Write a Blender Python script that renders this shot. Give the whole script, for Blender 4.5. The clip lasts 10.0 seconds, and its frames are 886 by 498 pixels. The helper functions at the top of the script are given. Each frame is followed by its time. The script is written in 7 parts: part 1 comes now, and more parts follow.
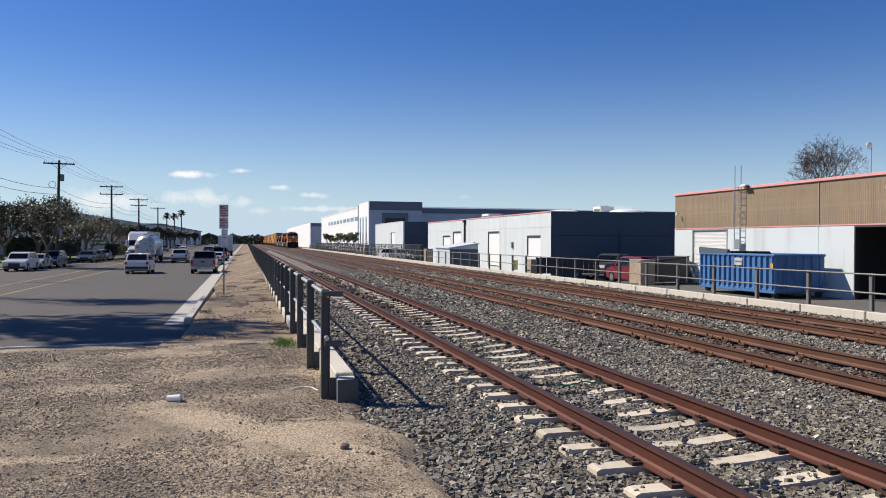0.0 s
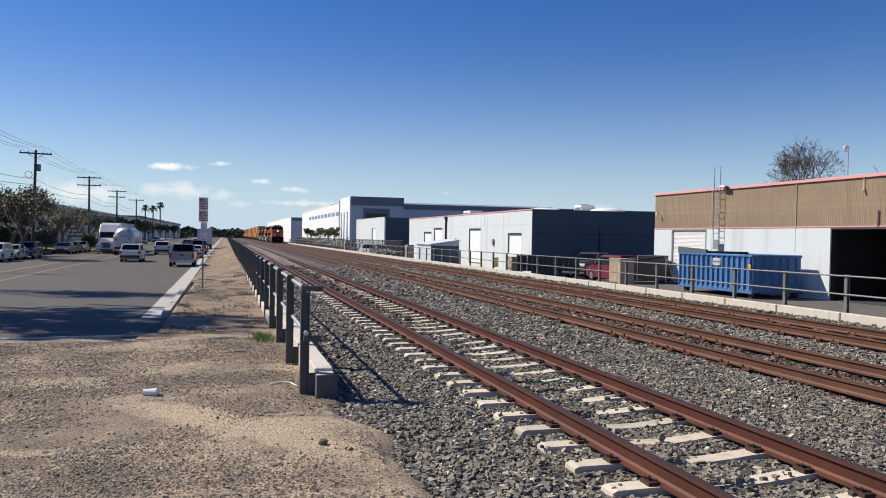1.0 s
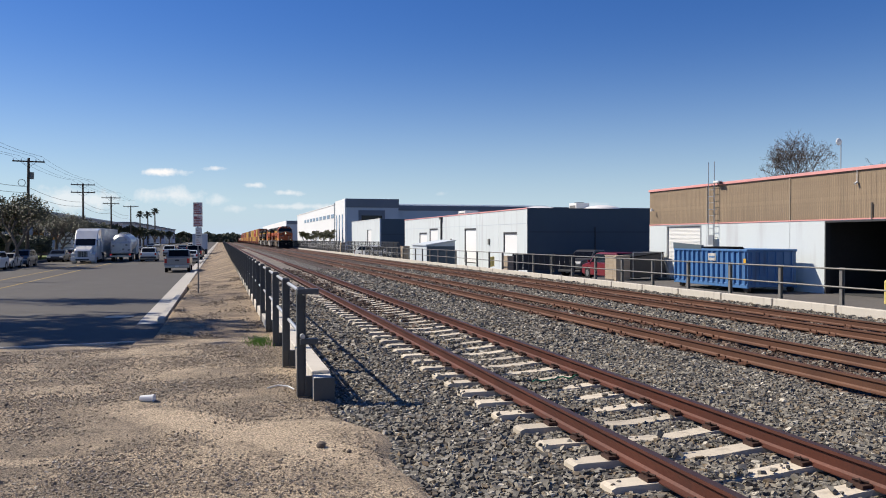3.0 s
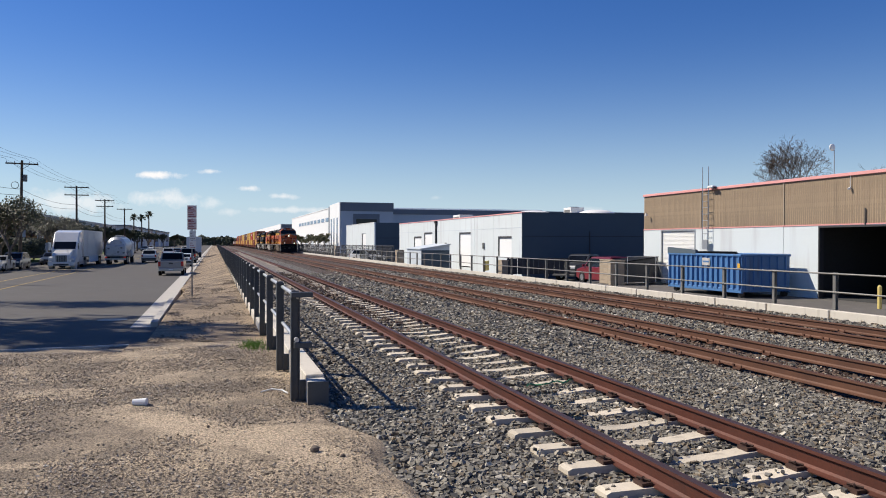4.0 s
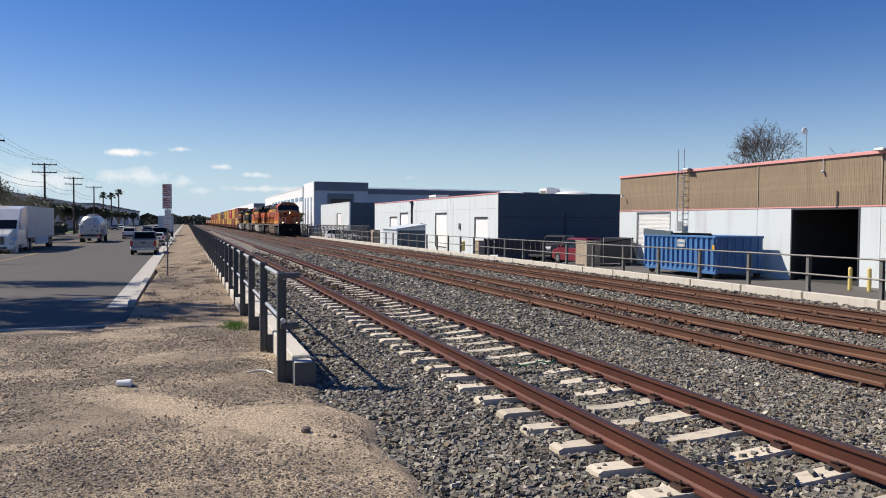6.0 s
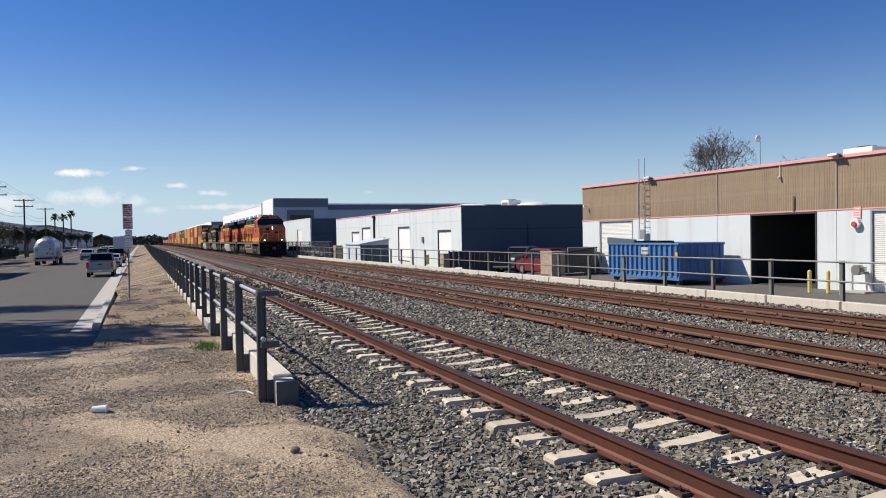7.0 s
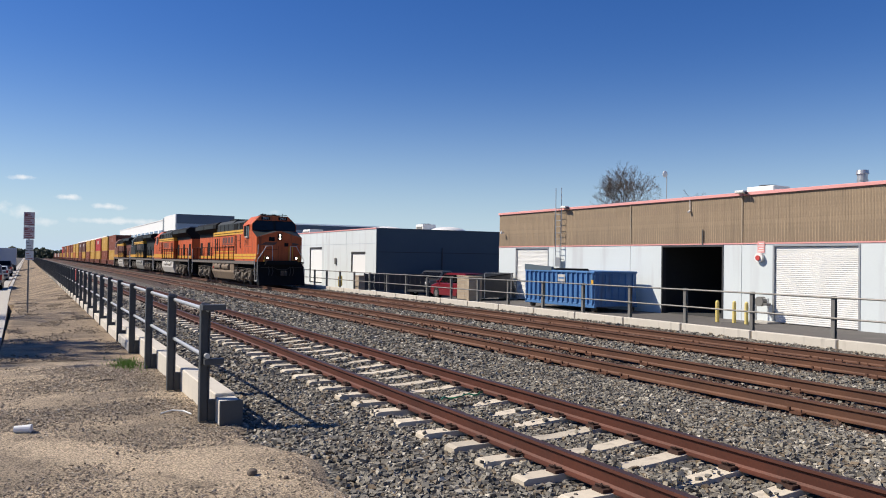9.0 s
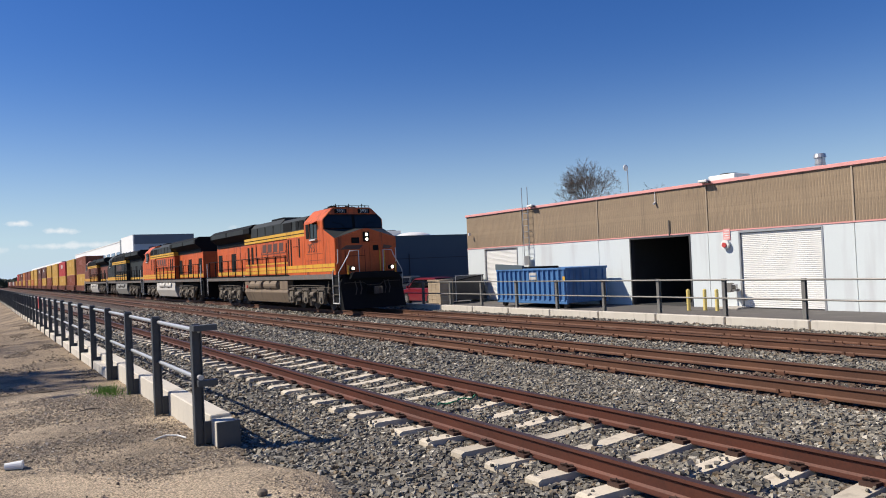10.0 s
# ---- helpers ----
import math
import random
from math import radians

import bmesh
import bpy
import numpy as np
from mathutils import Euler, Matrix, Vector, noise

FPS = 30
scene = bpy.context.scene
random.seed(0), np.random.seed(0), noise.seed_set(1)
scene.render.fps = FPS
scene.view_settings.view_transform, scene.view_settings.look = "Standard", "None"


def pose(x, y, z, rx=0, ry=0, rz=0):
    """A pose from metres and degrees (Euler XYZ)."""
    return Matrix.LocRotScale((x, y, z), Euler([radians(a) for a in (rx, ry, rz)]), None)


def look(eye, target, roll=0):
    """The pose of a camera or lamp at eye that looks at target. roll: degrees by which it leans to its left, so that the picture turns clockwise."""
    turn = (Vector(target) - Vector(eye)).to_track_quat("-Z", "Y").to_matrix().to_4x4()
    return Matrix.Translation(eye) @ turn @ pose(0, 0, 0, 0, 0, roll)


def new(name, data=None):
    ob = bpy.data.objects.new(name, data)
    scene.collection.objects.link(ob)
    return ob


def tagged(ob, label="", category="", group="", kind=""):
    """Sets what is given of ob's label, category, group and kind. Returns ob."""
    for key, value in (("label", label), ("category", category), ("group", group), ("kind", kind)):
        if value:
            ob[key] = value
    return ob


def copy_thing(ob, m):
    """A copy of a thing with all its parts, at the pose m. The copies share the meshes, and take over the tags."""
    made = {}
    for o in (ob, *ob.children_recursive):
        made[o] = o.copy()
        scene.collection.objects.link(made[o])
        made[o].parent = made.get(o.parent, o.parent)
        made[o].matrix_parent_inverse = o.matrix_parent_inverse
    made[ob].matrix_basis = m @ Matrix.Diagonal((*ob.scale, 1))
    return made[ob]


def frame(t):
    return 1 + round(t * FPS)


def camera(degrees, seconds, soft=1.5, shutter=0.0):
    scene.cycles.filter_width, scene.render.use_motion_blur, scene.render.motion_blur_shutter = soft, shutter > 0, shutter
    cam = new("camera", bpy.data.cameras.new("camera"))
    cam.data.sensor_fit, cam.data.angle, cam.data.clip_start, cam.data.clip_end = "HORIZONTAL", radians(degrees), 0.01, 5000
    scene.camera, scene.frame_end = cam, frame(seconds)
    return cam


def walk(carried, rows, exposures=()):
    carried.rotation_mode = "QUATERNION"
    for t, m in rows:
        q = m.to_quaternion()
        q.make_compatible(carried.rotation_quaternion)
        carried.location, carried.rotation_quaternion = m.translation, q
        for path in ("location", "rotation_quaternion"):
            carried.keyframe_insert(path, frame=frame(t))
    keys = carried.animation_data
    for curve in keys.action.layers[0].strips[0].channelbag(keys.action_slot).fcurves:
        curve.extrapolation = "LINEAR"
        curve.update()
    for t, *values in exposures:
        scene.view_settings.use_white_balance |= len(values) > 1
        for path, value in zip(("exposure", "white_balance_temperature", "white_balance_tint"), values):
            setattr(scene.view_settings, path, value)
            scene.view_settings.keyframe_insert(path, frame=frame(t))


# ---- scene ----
cam = camera(61.0, 10.0, soft=1.0)

PATH = [
    (0, (-3.443, -1.096, 1.793), (-2.936, 0.838, 1.771), 0.2),
    (0.5, (-3.446, -1.093, 1.798), (-2.924, 0.837, 1.774), 0.6),
    (1, (-3.443, -1.078, 1.791), (-2.887, 0.843, 1.76), 1.0),
    (1.5, (-3.445, -1.08, 1.79), (-2.899, 0.844, 1.763), 0.8),
    (2, (-3.434, -1.071, 1.783), (-2.872, 0.849, 1.754), 0.2),
    (2.5, (-3.431, -1.078, 1.788), (-2.868, 0.841, 1.755), -0.1),
    (4, (-3.428, -1.059, 1.784), (-2.848, 0.854, 1.765), 0.1),
    (4.5, (-3.486, -1.035, 1.778), (-2.889, 0.873, 1.739), 0.4),
    (5, (-3.518, -1.011, 1.773), (-2.871, 0.88, 1.691), 0.6),
    (5.5, (-3.5, -1.073, 1.786), (-2.921, 0.84, 1.701), -1.4),
    (5.7, (-3.521, -1.054, 1.796), (-2.921, 0.852, 1.714), -0.3),
    (7, (-3.81, -0.885, 1.789), (-3.066, 0.971, 1.753), -1.0),
    (7.5, (-3.823, -0.866, 1.78), (-3.1, 0.998, 1.745), -1.1),
    (8, (-3.865, -0.666, 1.733), (-2.962, 1.119, 1.753), 1.8),
    (8.5, (-4.209, -0.538, 1.707), (-3.289, 1.237, 1.753), -4.1),
    (9, (-4.303, -0.529, 1.716), (-3.335, 1.221, 1.744), 0.8),
    (9.5, (-4.464, -0.33, 1.708), (-3.41, 1.369, 1.776), -3.5),
    (10, (-4.571, -0.338, 1.732), (-3.517, 1.362, 1.77), -2.6),
]
walk(cam, [(t, look(eye, target, roll)) for t, eye, target, roll in PATH])

# ---- world, sun, exposure ----
SUN_TO = Vector((-0.85, 0.58, 1.0)).normalized()
world = bpy.data.worlds.new("sky")
scene.world = world
world.use_nodes = True
wt = world.node_tree
wt.nodes.clear()
w_out = wt.nodes.new("ShaderNodeOutputWorld")
w_bg = wt.nodes.new("ShaderNodeBackground")
w_sky = wt.nodes.new("ShaderNodeTexSky")
w_sky.sky_type = "NISHITA"
w_sky.sun_disc = False
w_sky.sun_elevation = math.asin(SUN_TO.z)
w_sky.sun_rotation = math.atan2(SUN_TO.x, SUN_TO.y)
w_sky.air_density, w_sky.dust_density, w_sky.ozone_density = 1.0, 0.1, 4.0
w_bg.inputs["Strength"].default_value = 0.098
wt.links.new(w_bg.outputs[0], w_out.inputs[0])


def w_math(op, a, b=None, c=None, clamp=False):
    n = wt.nodes.new("ShaderNodeMath")
    n.operation, n.use_clamp = op, clamp
    for k, v in enumerate((a, b, c)):
        if v is None:
            continue
        if isinstance(v, (int, float)):
            n.inputs[k].default_value = v
        else:
            wt.links.new(v, n.inputs[k])
    return n.outputs[0]


# small fair-weather clouds: azimuth (degrees right of +y), elevation, half width, half height, strength
CLOUDS = [(-4.9, 5.55, 1.5, 0.28, 1.0), (-1.1, 5.9, 0.75, 0.2, 0.7), (1.55, 4.75, 0.9, 0.2, 0.7), (4.1, 4.2, 0.9, 0.22, 0.7),
          (-4.4, 3.9, 2.4, 0.55, 0.6), (-10.5, 3.5, 3.2, 0.8, 0.55), (0.1, 3.0, 0.9, 0.3, 0.35), (4.6, 3.2, 3.0, 0.22, 0.5),
          (24.0, 2.7, 2.2, 0.35, 0.35), (15.5, 4.2, 0.5, 0.2, 0.2), (-1.0, 3.6, 0.9, 0.4, 0.4), (27.0, 3.3, 0.9, 0.2, 0.25)]
w_tc = wt.nodes.new("ShaderNodeTexCoord")
w_sep = wt.nodes.new("ShaderNodeSeparateXYZ")
wt.links.new(w_tc.outputs["Generated"], w_sep.inputs[0])
w_az = w_math("MULTIPLY", w_math("ARCTAN2", w_sep.outputs[0], w_sep.outputs[1]), 57.2958)
w_el = w_math("MULTIPLY", w_math("ARCSINE", w_sep.outputs[2]), 57.2958)
w_noise = wt.nodes.new("ShaderNodeTexNoise")
w_noise.inputs["Scale"].default_value = 55.0
w_noise.inputs["Detail"].default_value = 6.0
w_noise.inputs["Roughness"].default_value = 0.6
wt.links.new(w_tc.outputs["Generated"], w_noise.inputs["Vector"])
w_sum = None
for az, el, hw, hh, amount in CLOUDS:
    dx = w_math("DIVIDE", w_math("SUBTRACT", w_az, az + 0.8), hw)
    dy = w_math("DIVIDE", w_math("SUBTRACT", w_el, el - 0.83), hh)
    r = w_math("SQRT", w_math("ADD", w_math("MULTIPLY", dx, dx), w_math("MULTIPLY", dy, dy)))
    r = w_math("ADD", r, w_math("MULTIPLY", w_math("SUBTRACT", w_noise.outputs[0], 0.5), 2.6))
    m = w_math("MULTIPLY", w_math("MULTIPLY_ADD", r, -1.1, 1.25, clamp=True), amount)
    w_sum = m if w_sum is None else w_math("MAXIMUM", w_sum, m)
w_mix = wt.nodes.new("ShaderNodeMix")
w_mix.data_type = "RGBA"
wt.links.new(w_sum, w_mix.inputs[0])
w_hsv = wt.nodes.new("ShaderNodeHueSaturation")
w_hsv.inputs["Saturation"].default_value = 1.32
w_hsv.inputs["Hue"].default_value = 0.518
wt.links.new(w_sky.outputs[0], w_hsv.inputs["Color"])
w_haze = wt.nodes.new("ShaderNodeMix")
w_haze.data_type = "RGBA"
w_low = w_math("POWER", w_math("SUBTRACT", 1.0, w_math("DIVIDE", w_el, 17.0, clamp=True), clamp=True), 2.6)
wt.links.new(w_math("MULTIPLY", w_low, 0.92), w_haze.inputs[0])
wt.links.new(w_hsv.outputs[0], w_haze.inputs[6])
w_haze.inputs[7].default_value = (5.3, 6.9, 8.8, 1)
wt.links.new(w_haze.outputs[2], w_mix.inputs[6])
w_mix.inputs[7].default_value = (10.2, 10.0, 9.9, 1)
wt.links.new(w_mix.outputs[2], w_bg.inputs[0])

sun_data = bpy.data.lights.new("sun", "SUN")
sun_data.energy, sun_data.angle, sun_data.color = 6.0, radians(0.5), (1.0, 0.92, 0.79)
sun = new("sun", sun_data)
sun.matrix_world = look((0, 0, 60), Vector((0, 0, 60)) - SUN_TO)
scene.view_settings.exposure = 0.0

# ---- helpers for building ----
BASE = -0.35  # level of the far pavement


def gz(y):
    """The line falls very gently away from the eye."""
    return -0.0016 * max(0.0, y - 15.0)


def mat(name, c, c2=None, rough=0.8, metal=0.0, s1=2.0, s2=30.0, bump=0.15, dist=0.01, amt=0.6, rnd=0.0, stretch=(1, 1, 1), c3=None, streak=0.0, coat=0.0, spec=0.5):
    m = bpy.data.materials.new(name)
    m.use_nodes = True
    t = m.node_tree
    b = t.nodes["Principled BSDF"]
    N, L = t.nodes.new, t.links.new
    tc = N("ShaderNodeTexCoord")
    mp = N("ShaderNodeMapping")
    mp.inputs["Scale"].default_value = stretch
    L(tc.outputs["Object"], mp.inputs[0])
    n1, n2 = N("ShaderNodeTexNoise"), N("ShaderNodeTexNoise")
    for n, s in ((n1, s1), (n2, s2)):
        n.inputs["Scale"].default_value = s
        n.inputs["Detail"].default_value = 5.0
        n.inputs["Roughness"].default_value = 0.62
        L(mp.outputs[0], n.inputs["Vector"])
    c2 = c2 or tuple(v * 0.72 for v in c)
    f = N("ShaderNodeMath"); f.operation = "MULTIPLY_ADD"
    f.inputs[1].default_value, f.inputs[2].default_value = 0.55, 0.0
    L(n1.outputs[0], f.inputs[0])
    g = N("ShaderNodeMath"); g.operation = "MULTIPLY_ADD"
    g.inputs[1].default_value = 0.45
    L(n2.outputs[0], g.inputs[0]); L(f.outputs[0], g.inputs[2])
    rp = N("ShaderNodeMapRange")
    rp.inputs[1].default_value, rp.inputs[2].default_value = 0.34, 0.66
    rp.inputs[4].default_value = amt
    L(g.outputs[0], rp.inputs[0])
    mx = N("ShaderNodeMix"); mx.data_type = "RGBA"
    mx.inputs[6].default_value, mx.inputs[7].default_value = (*c, 1), (*c2, 1)
    L(rp.outputs[0], mx.inputs[0])
    col = mx.outputs[2]
    if c3:
        n3 = N("ShaderNodeTexNoise")
        n3.inputs["Scale"].default_value = s1 * 3.3
        n3.inputs["Detail"].default_value = 6.0
        st = N("ShaderNodeMapping")
        st.inputs["Scale"].default_value = (1, 1, 0.12 if streak else 1)
        L(tc.outputs["Object"], st.inputs[0]); L(st.outputs[0], n3.inputs["Vector"])
        r3 = N("ShaderNodeMapRange")
        r3.inputs[1].default_value, r3.inputs[2].default_value, r3.inputs[4].default_value = 0.54, 0.72, 0.8
        L(n3.outputs[0], r3.inputs[0])
        m3 = N("ShaderNodeMix"); m3.data_type = "RGBA"
        L(r3.outputs[0], m3.inputs[0]); L(col, m3.inputs[6])
        m3.inputs[7].default_value = (*c3, 1)
        col = m3.outputs[2]
    if rnd:
        oi = N("ShaderNodeObjectInfo")
        hs = N("ShaderNodeHueSaturation")
        rr = N("ShaderNodeMapRange")
        rr.inputs[3].default_value, rr.inputs[4].default_value = 1 - rnd, 1 + rnd
        L(oi.outputs["Random"], rr.inputs[0]); L(rr.outputs[0], hs.inputs["Value"]); L(col, hs.inputs["Color"])
        col = hs.outputs[0]
    L(col, b.inputs["Base Color"])
    ro = N("ShaderNodeMapRange")
    ro.inputs[3].default_value, ro.inputs[4].default_value = max(0.03, rough - 0.08), min(1.0, rough + 0.08)
    L(n2.outputs[0], ro.inputs[0]); L(ro.outputs[0], b.inputs["Roughness"])
    b.inputs["Metallic"].default_value = metal
    b.inputs["Coat Weight"].default_value = coat
    b.inputs["Specular IOR Level"].default_value = spec
    if bump:
        bp = N("ShaderNodeBump")
        bp.inputs["Strength"].default_value, bp.inputs["Distance"].default_value = bump, dist
        L(g.outputs[0], bp.inputs["Height"]); L(bp.outputs[0], b.inputs["Normal"])
    return m


def stone_mat(name, cols, scale, dist=0.03, strength=1.0, island=False, vein=None):
    """Broken stone: cell by cell colours and relief, or, for real stones, a colour for each."""
    m = bpy.data.materials.new(name)
    m.use_nodes = True
    t = m.node_tree
    b = t.nodes["Principled BSDF"]
    N, L = t.nodes.new, t.links.new
    tc = N("ShaderNodeTexCoord")
    rp = N("ShaderNodeValToRGB")
    el = rp.color_ramp.elements
    el[0].position, el[0].color = 0.0, (*cols[0], 1)
    el[1].position, el[1].color = 1.0, (*cols[-1], 1)
    for i, c in enumerate(cols[1:-1]):
        e = el.new((i + 1) / (len(cols) - 1)); e.color = (*c, 1)
    nz = N("ShaderNodeTexNoise")
    nz.inputs["Scale"].default_value, nz.inputs["Detail"].default_value = 90.0, 4.0
    L(tc.outputs["Object"], nz.inputs["Vector"])
    if island:
        ge = N("ShaderNodeNewGeometry")
        L(ge.outputs["Random Per Island"], rp.inputs[0])
        h = nz.outputs[0]
    else:
        vo = N("ShaderNodeTexVoronoi")
        vo.inputs["Scale"].default_value = scale
        L(tc.outputs["Object"], vo.inputs["Vector"])
        sp = N("ShaderNodeSeparateColor")
        L(vo.outputs["Color"], sp.inputs[0]); L(sp.outputs[0], rp.inputs[0])
        h = N("ShaderNodeMath"); h.operation = "SUBTRACT"; h.inputs[0].default_value = 1.0
        L(vo.outputs["Distance"], h.inputs[1]); h = h.outputs[0]
    mx = N("ShaderNodeMix"); mx.data_type = "RGBA"; mx.blend_type = "MULTIPLY"
    mr = N("ShaderNodeMapRange"); mr.inputs[3].default_value, mr.inputs[4].default_value = 0.6, 1.25
    L(nz.outputs[0], mr.inputs[0])
    mx.inputs[0].default_value = 1.0
    L(rp.outputs[0], mx.inputs[6]); L(mr.outputs[0], mx.inputs[7])
    L(mx.outputs[2], b.inputs["Base Color"])
    b.inputs["Roughness"].default_value = 0.8
    bp = N("ShaderNodeBump")
    bp.inputs["Strength"].default_value, bp.inputs["Distance"].default_value = strength, dist
    L(h, bp.inputs["Height"]); L(bp.outputs[0], b.inputs["Normal"])
    return m


def glow(name, c, s):
    m = bpy.data.materials.new(name)
    m.use_nodes = True
    b = m.node_tree.nodes["Principled BSDF"]
    b.inputs["Base Color"].default_value = (*c, 1)
    b.inputs["Emission Color"].default_value = (*c, 1)
    b.inputs["Emission Strength"].default_value = s
    return m


# ---- materials ----
M_RAIL = mat("rust_rail", (0.12, 0.036, 0.02), (0.055, 0.02, 0.013), rough=0.62, metal=0.25, s1=1.2, s2=45, bump=0.25, dist=0.004, amt=0.9)
M_RAIL2 = mat("brown_rail", (0.145, 0.064, 0.034), (0.07, 0.03, 0.018), rough=0.66, metal=0.2, s1=1.1, s2=45, bump=0.25, dist=0.004, amt=0.9)
M_HEAD = mat("rail_head", (0.10, 0.058, 0.045), (0.055, 0.026, 0.02), rough=0.5, metal=0.5, s1=1.5, s2=60, bump=0.08, stretch=(6, 0.6, 1))
M_CLIP = mat("rust_clip", (0.06, 0.026, 0.016), (0.03, 0.015, 0.01), rough=0.8, s1=10, s2=60)
M_TIE = mat("tie_concrete", (0.62, 0.54, 0.42), (0.40, 0.35, 0.28), rough=0.9, s1=3, s2=55, bump=0.4, dist=0.006, rnd=0.14, c3=(0.33, 0.28, 0.22))
M_TIMBER = mat("tie_timber", (0.055, 0.036, 0.025), (0.028, 0.02, 0.016), rough=0.9, s1=4, s2=50, bump=0.6, dist=0.01, rnd=0.25, stretch=(0.3, 3, 3))
STONE = [(0.05, 0.046, 0.040), (0.12, 0.112, 0.097), (0.21, 0.192, 0.16), (0.30, 0.268, 0.21), (0.14, 0.13, 0.11), (0.38, 0.335, 0.26), (0.085, 0.077, 0.065), (0.23, 0.17, 0.105), (0.17, 0.158, 0.138), (0.64, 0.58, 0.47)]
# bed uses the stone colours at 0.6: shade in the gaps painted in
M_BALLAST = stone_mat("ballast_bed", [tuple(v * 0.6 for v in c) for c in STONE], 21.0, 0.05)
M_STONES = stone_mat("ballast_stone", STONE, 21.0, 0.004, 0.4, island=True)
M_CONC = mat("concrete", (0.60, 0.55, 0.47), (0.46, 0.42, 0.36), rough=0.9, s1=1.3, s2=40, bump=0.25, dist=0.006, c3=(0.36, 0.32, 0.27), streak=1)
M_KERBCONC = mat("kerb_concrete", (0.46, 0.43, 0.38), (0.33, 0.31, 0.28), rough=0.9, s1=1.3, s2=40, bump=0.25, dist=0.006)
M_ASPH = mat("asphalt", (0.077, 0.068, 0.058), (0.055, 0.049, 0.043), rough=0.88, s1=0.35, s2=70, bump=0.5, dist=0.008, c3=(0.088, 0.08, 0.072))
M_ASPH2 = mat("yard_asphalt", (0.115, 0.105, 0.096), (0.08, 0.075, 0.07), rough=0.9, s1=0.4, s2=60, bump=0.4, dist=0.008, c3=(0.15, 0.135, 0.12))
M_GROUND = mat("far_ground", (0.16, 0.14, 0.11), (0.10, 0.095, 0.08), rough=0.95, s1=0.05, s2=1.0, bump=0)
M_YELLOW = mat("road_yellow", (0.46, 0.30, 0.06), (0.24, 0.18, 0.08), rough=0.8, s1=2, s2=30, bump=0.1, amt=0.9)
M_LINE = mat("road_white", (0.6, 0.58, 0.54), (0.3, 0.29, 0.27), rough=0.8, s1=2, s2=30, bump=0.1, amt=0.9)
M_STEEL = mat("fence_steel", (0.075, 0.083, 0.092), (0.055, 0.06, 0.068), rough=0.5, metal=0.25, s1=4, s2=40, bump=0.08, rnd=0.1)
M_PIPE = mat("galvanised_pipe", (0.52, 0.53, 0.54), (0.38, 0.39, 0.40), rough=0.45, metal=0.6, s1=5, s2=50, bump=0.05)
M_GALV = mat("fence_galvanised", (0.22, 0.21, 0.19), (0.15, 0.145, 0.135), rough=0.55, metal=0.4, s1=4, s2=40, bump=0.08, rnd=0.1)


# ---- mesh helpers ----
def part(name, bm, material, parent=None, label="", smooth=False):
    me = bpy.data.meshes.new(name)
    if smooth:
        for f in bm.faces:
            f.smooth = True
    bm.to_mesh(me)
    bm.free()
    for m in (material if isinstance(material, (list, tuple)) else (material,)):
        me.materials.append(m)
    ob = new(name, me)
    if parent is not None:
        ob.parent = parent
    if label:
        ob["label"] = label
    return ob


def shared(name, me, parent, m):
    ob = new(name, me)
    ob.parent = parent
    ob.matrix_basis = m
    return ob


def empty(name, m=None, **tags):
    ob = new(name)
    ob.empty_display_size = 0.2
    if m is not None:
        ob.matrix_basis = m
    return tagged(ob, **tags)


def box(bm, x0, x1, y0, y1, z0, z1, bevel=0.0, mi=0):
    r = bmesh.ops.create_cube(bm, size=1.0)
    vs = r["verts"]
    for v in vs:
        v.co = ((x0 + x1) / 2 + v.co.x * (x1 - x0), (y0 + y1) / 2 + v.co.y * (y1 - y0), (z0 + z1) / 2 + v.co.z * (z1 - z0))
    fs = {f for v in vs for f in v.link_faces}
    for f in fs:
        f.material_index = mi
    if bevel:
        es = {e for v in vs for e in v.link_edges}
        bmesh.ops.bevel(bm, geom=list(es), offset=bevel, segments=1, affect="EDGES", profile=0.5)
    return bm


def B():
    return bmesh.new()


def bbox(x0, x1, y0, y1, z0, z1, bevel=0.0):
    return box(B(), x0, x1, y0, y1, z0, z1, bevel)


def prism(bm, pts, axis, a, b, mi=0, bevel=0.0):
    """Extrude a polygon of (u, v) along an axis from a to b. axis x: u=y v=z; y: u=x v=z; z: u=x v=y."""
    def at(u, v, w):
        return {"x": (w, u, v), "y": (u, w, v), "z": (u, v, w)}[axis]
    va = [bm.verts.new(at(u, v, a)) for u, v in pts]
    vb = [bm.verts.new(at(u, v, b)) for u, v in pts]
    fs = [bm.faces.new(va), bm.faces.new(vb[::-1])]
    n = len(pts)
    for i in range(n):
        fs.append(bm.faces.new((va[i], vb[i], vb[(i + 1) % n], va[(i + 1) % n])))
    bmesh.ops.recalc_face_normals(bm, faces=fs)
    for f in fs:
        f.material_index = mi
    if bevel:
        es = {e for f in fs for e in f.edges}
        bmesh.ops.bevel(bm, geom=list(es), offset=bevel, segments=2, affect="EDGES", profile=0.5)
    return bm


def tube(bm, p, q, r, n=8, r2=None, mi=0):
    p, q = Vector(p), Vector(q)
    d = q - p
    rot = d.to_track_quat("Z", "Y").to_matrix().to_4x4()
    m = Matrix.Translation((p + q) / 2) @ rot
    res = bmesh.ops.create_cone(bm, cap_ends=True, segments=n, radius1=r, radius2=r if r2 is None else r2, depth=d.length, matrix=m)
    for f in {f for v in res["verts"] for f in v.link_faces}:
        f.material_index = mi
    return bm


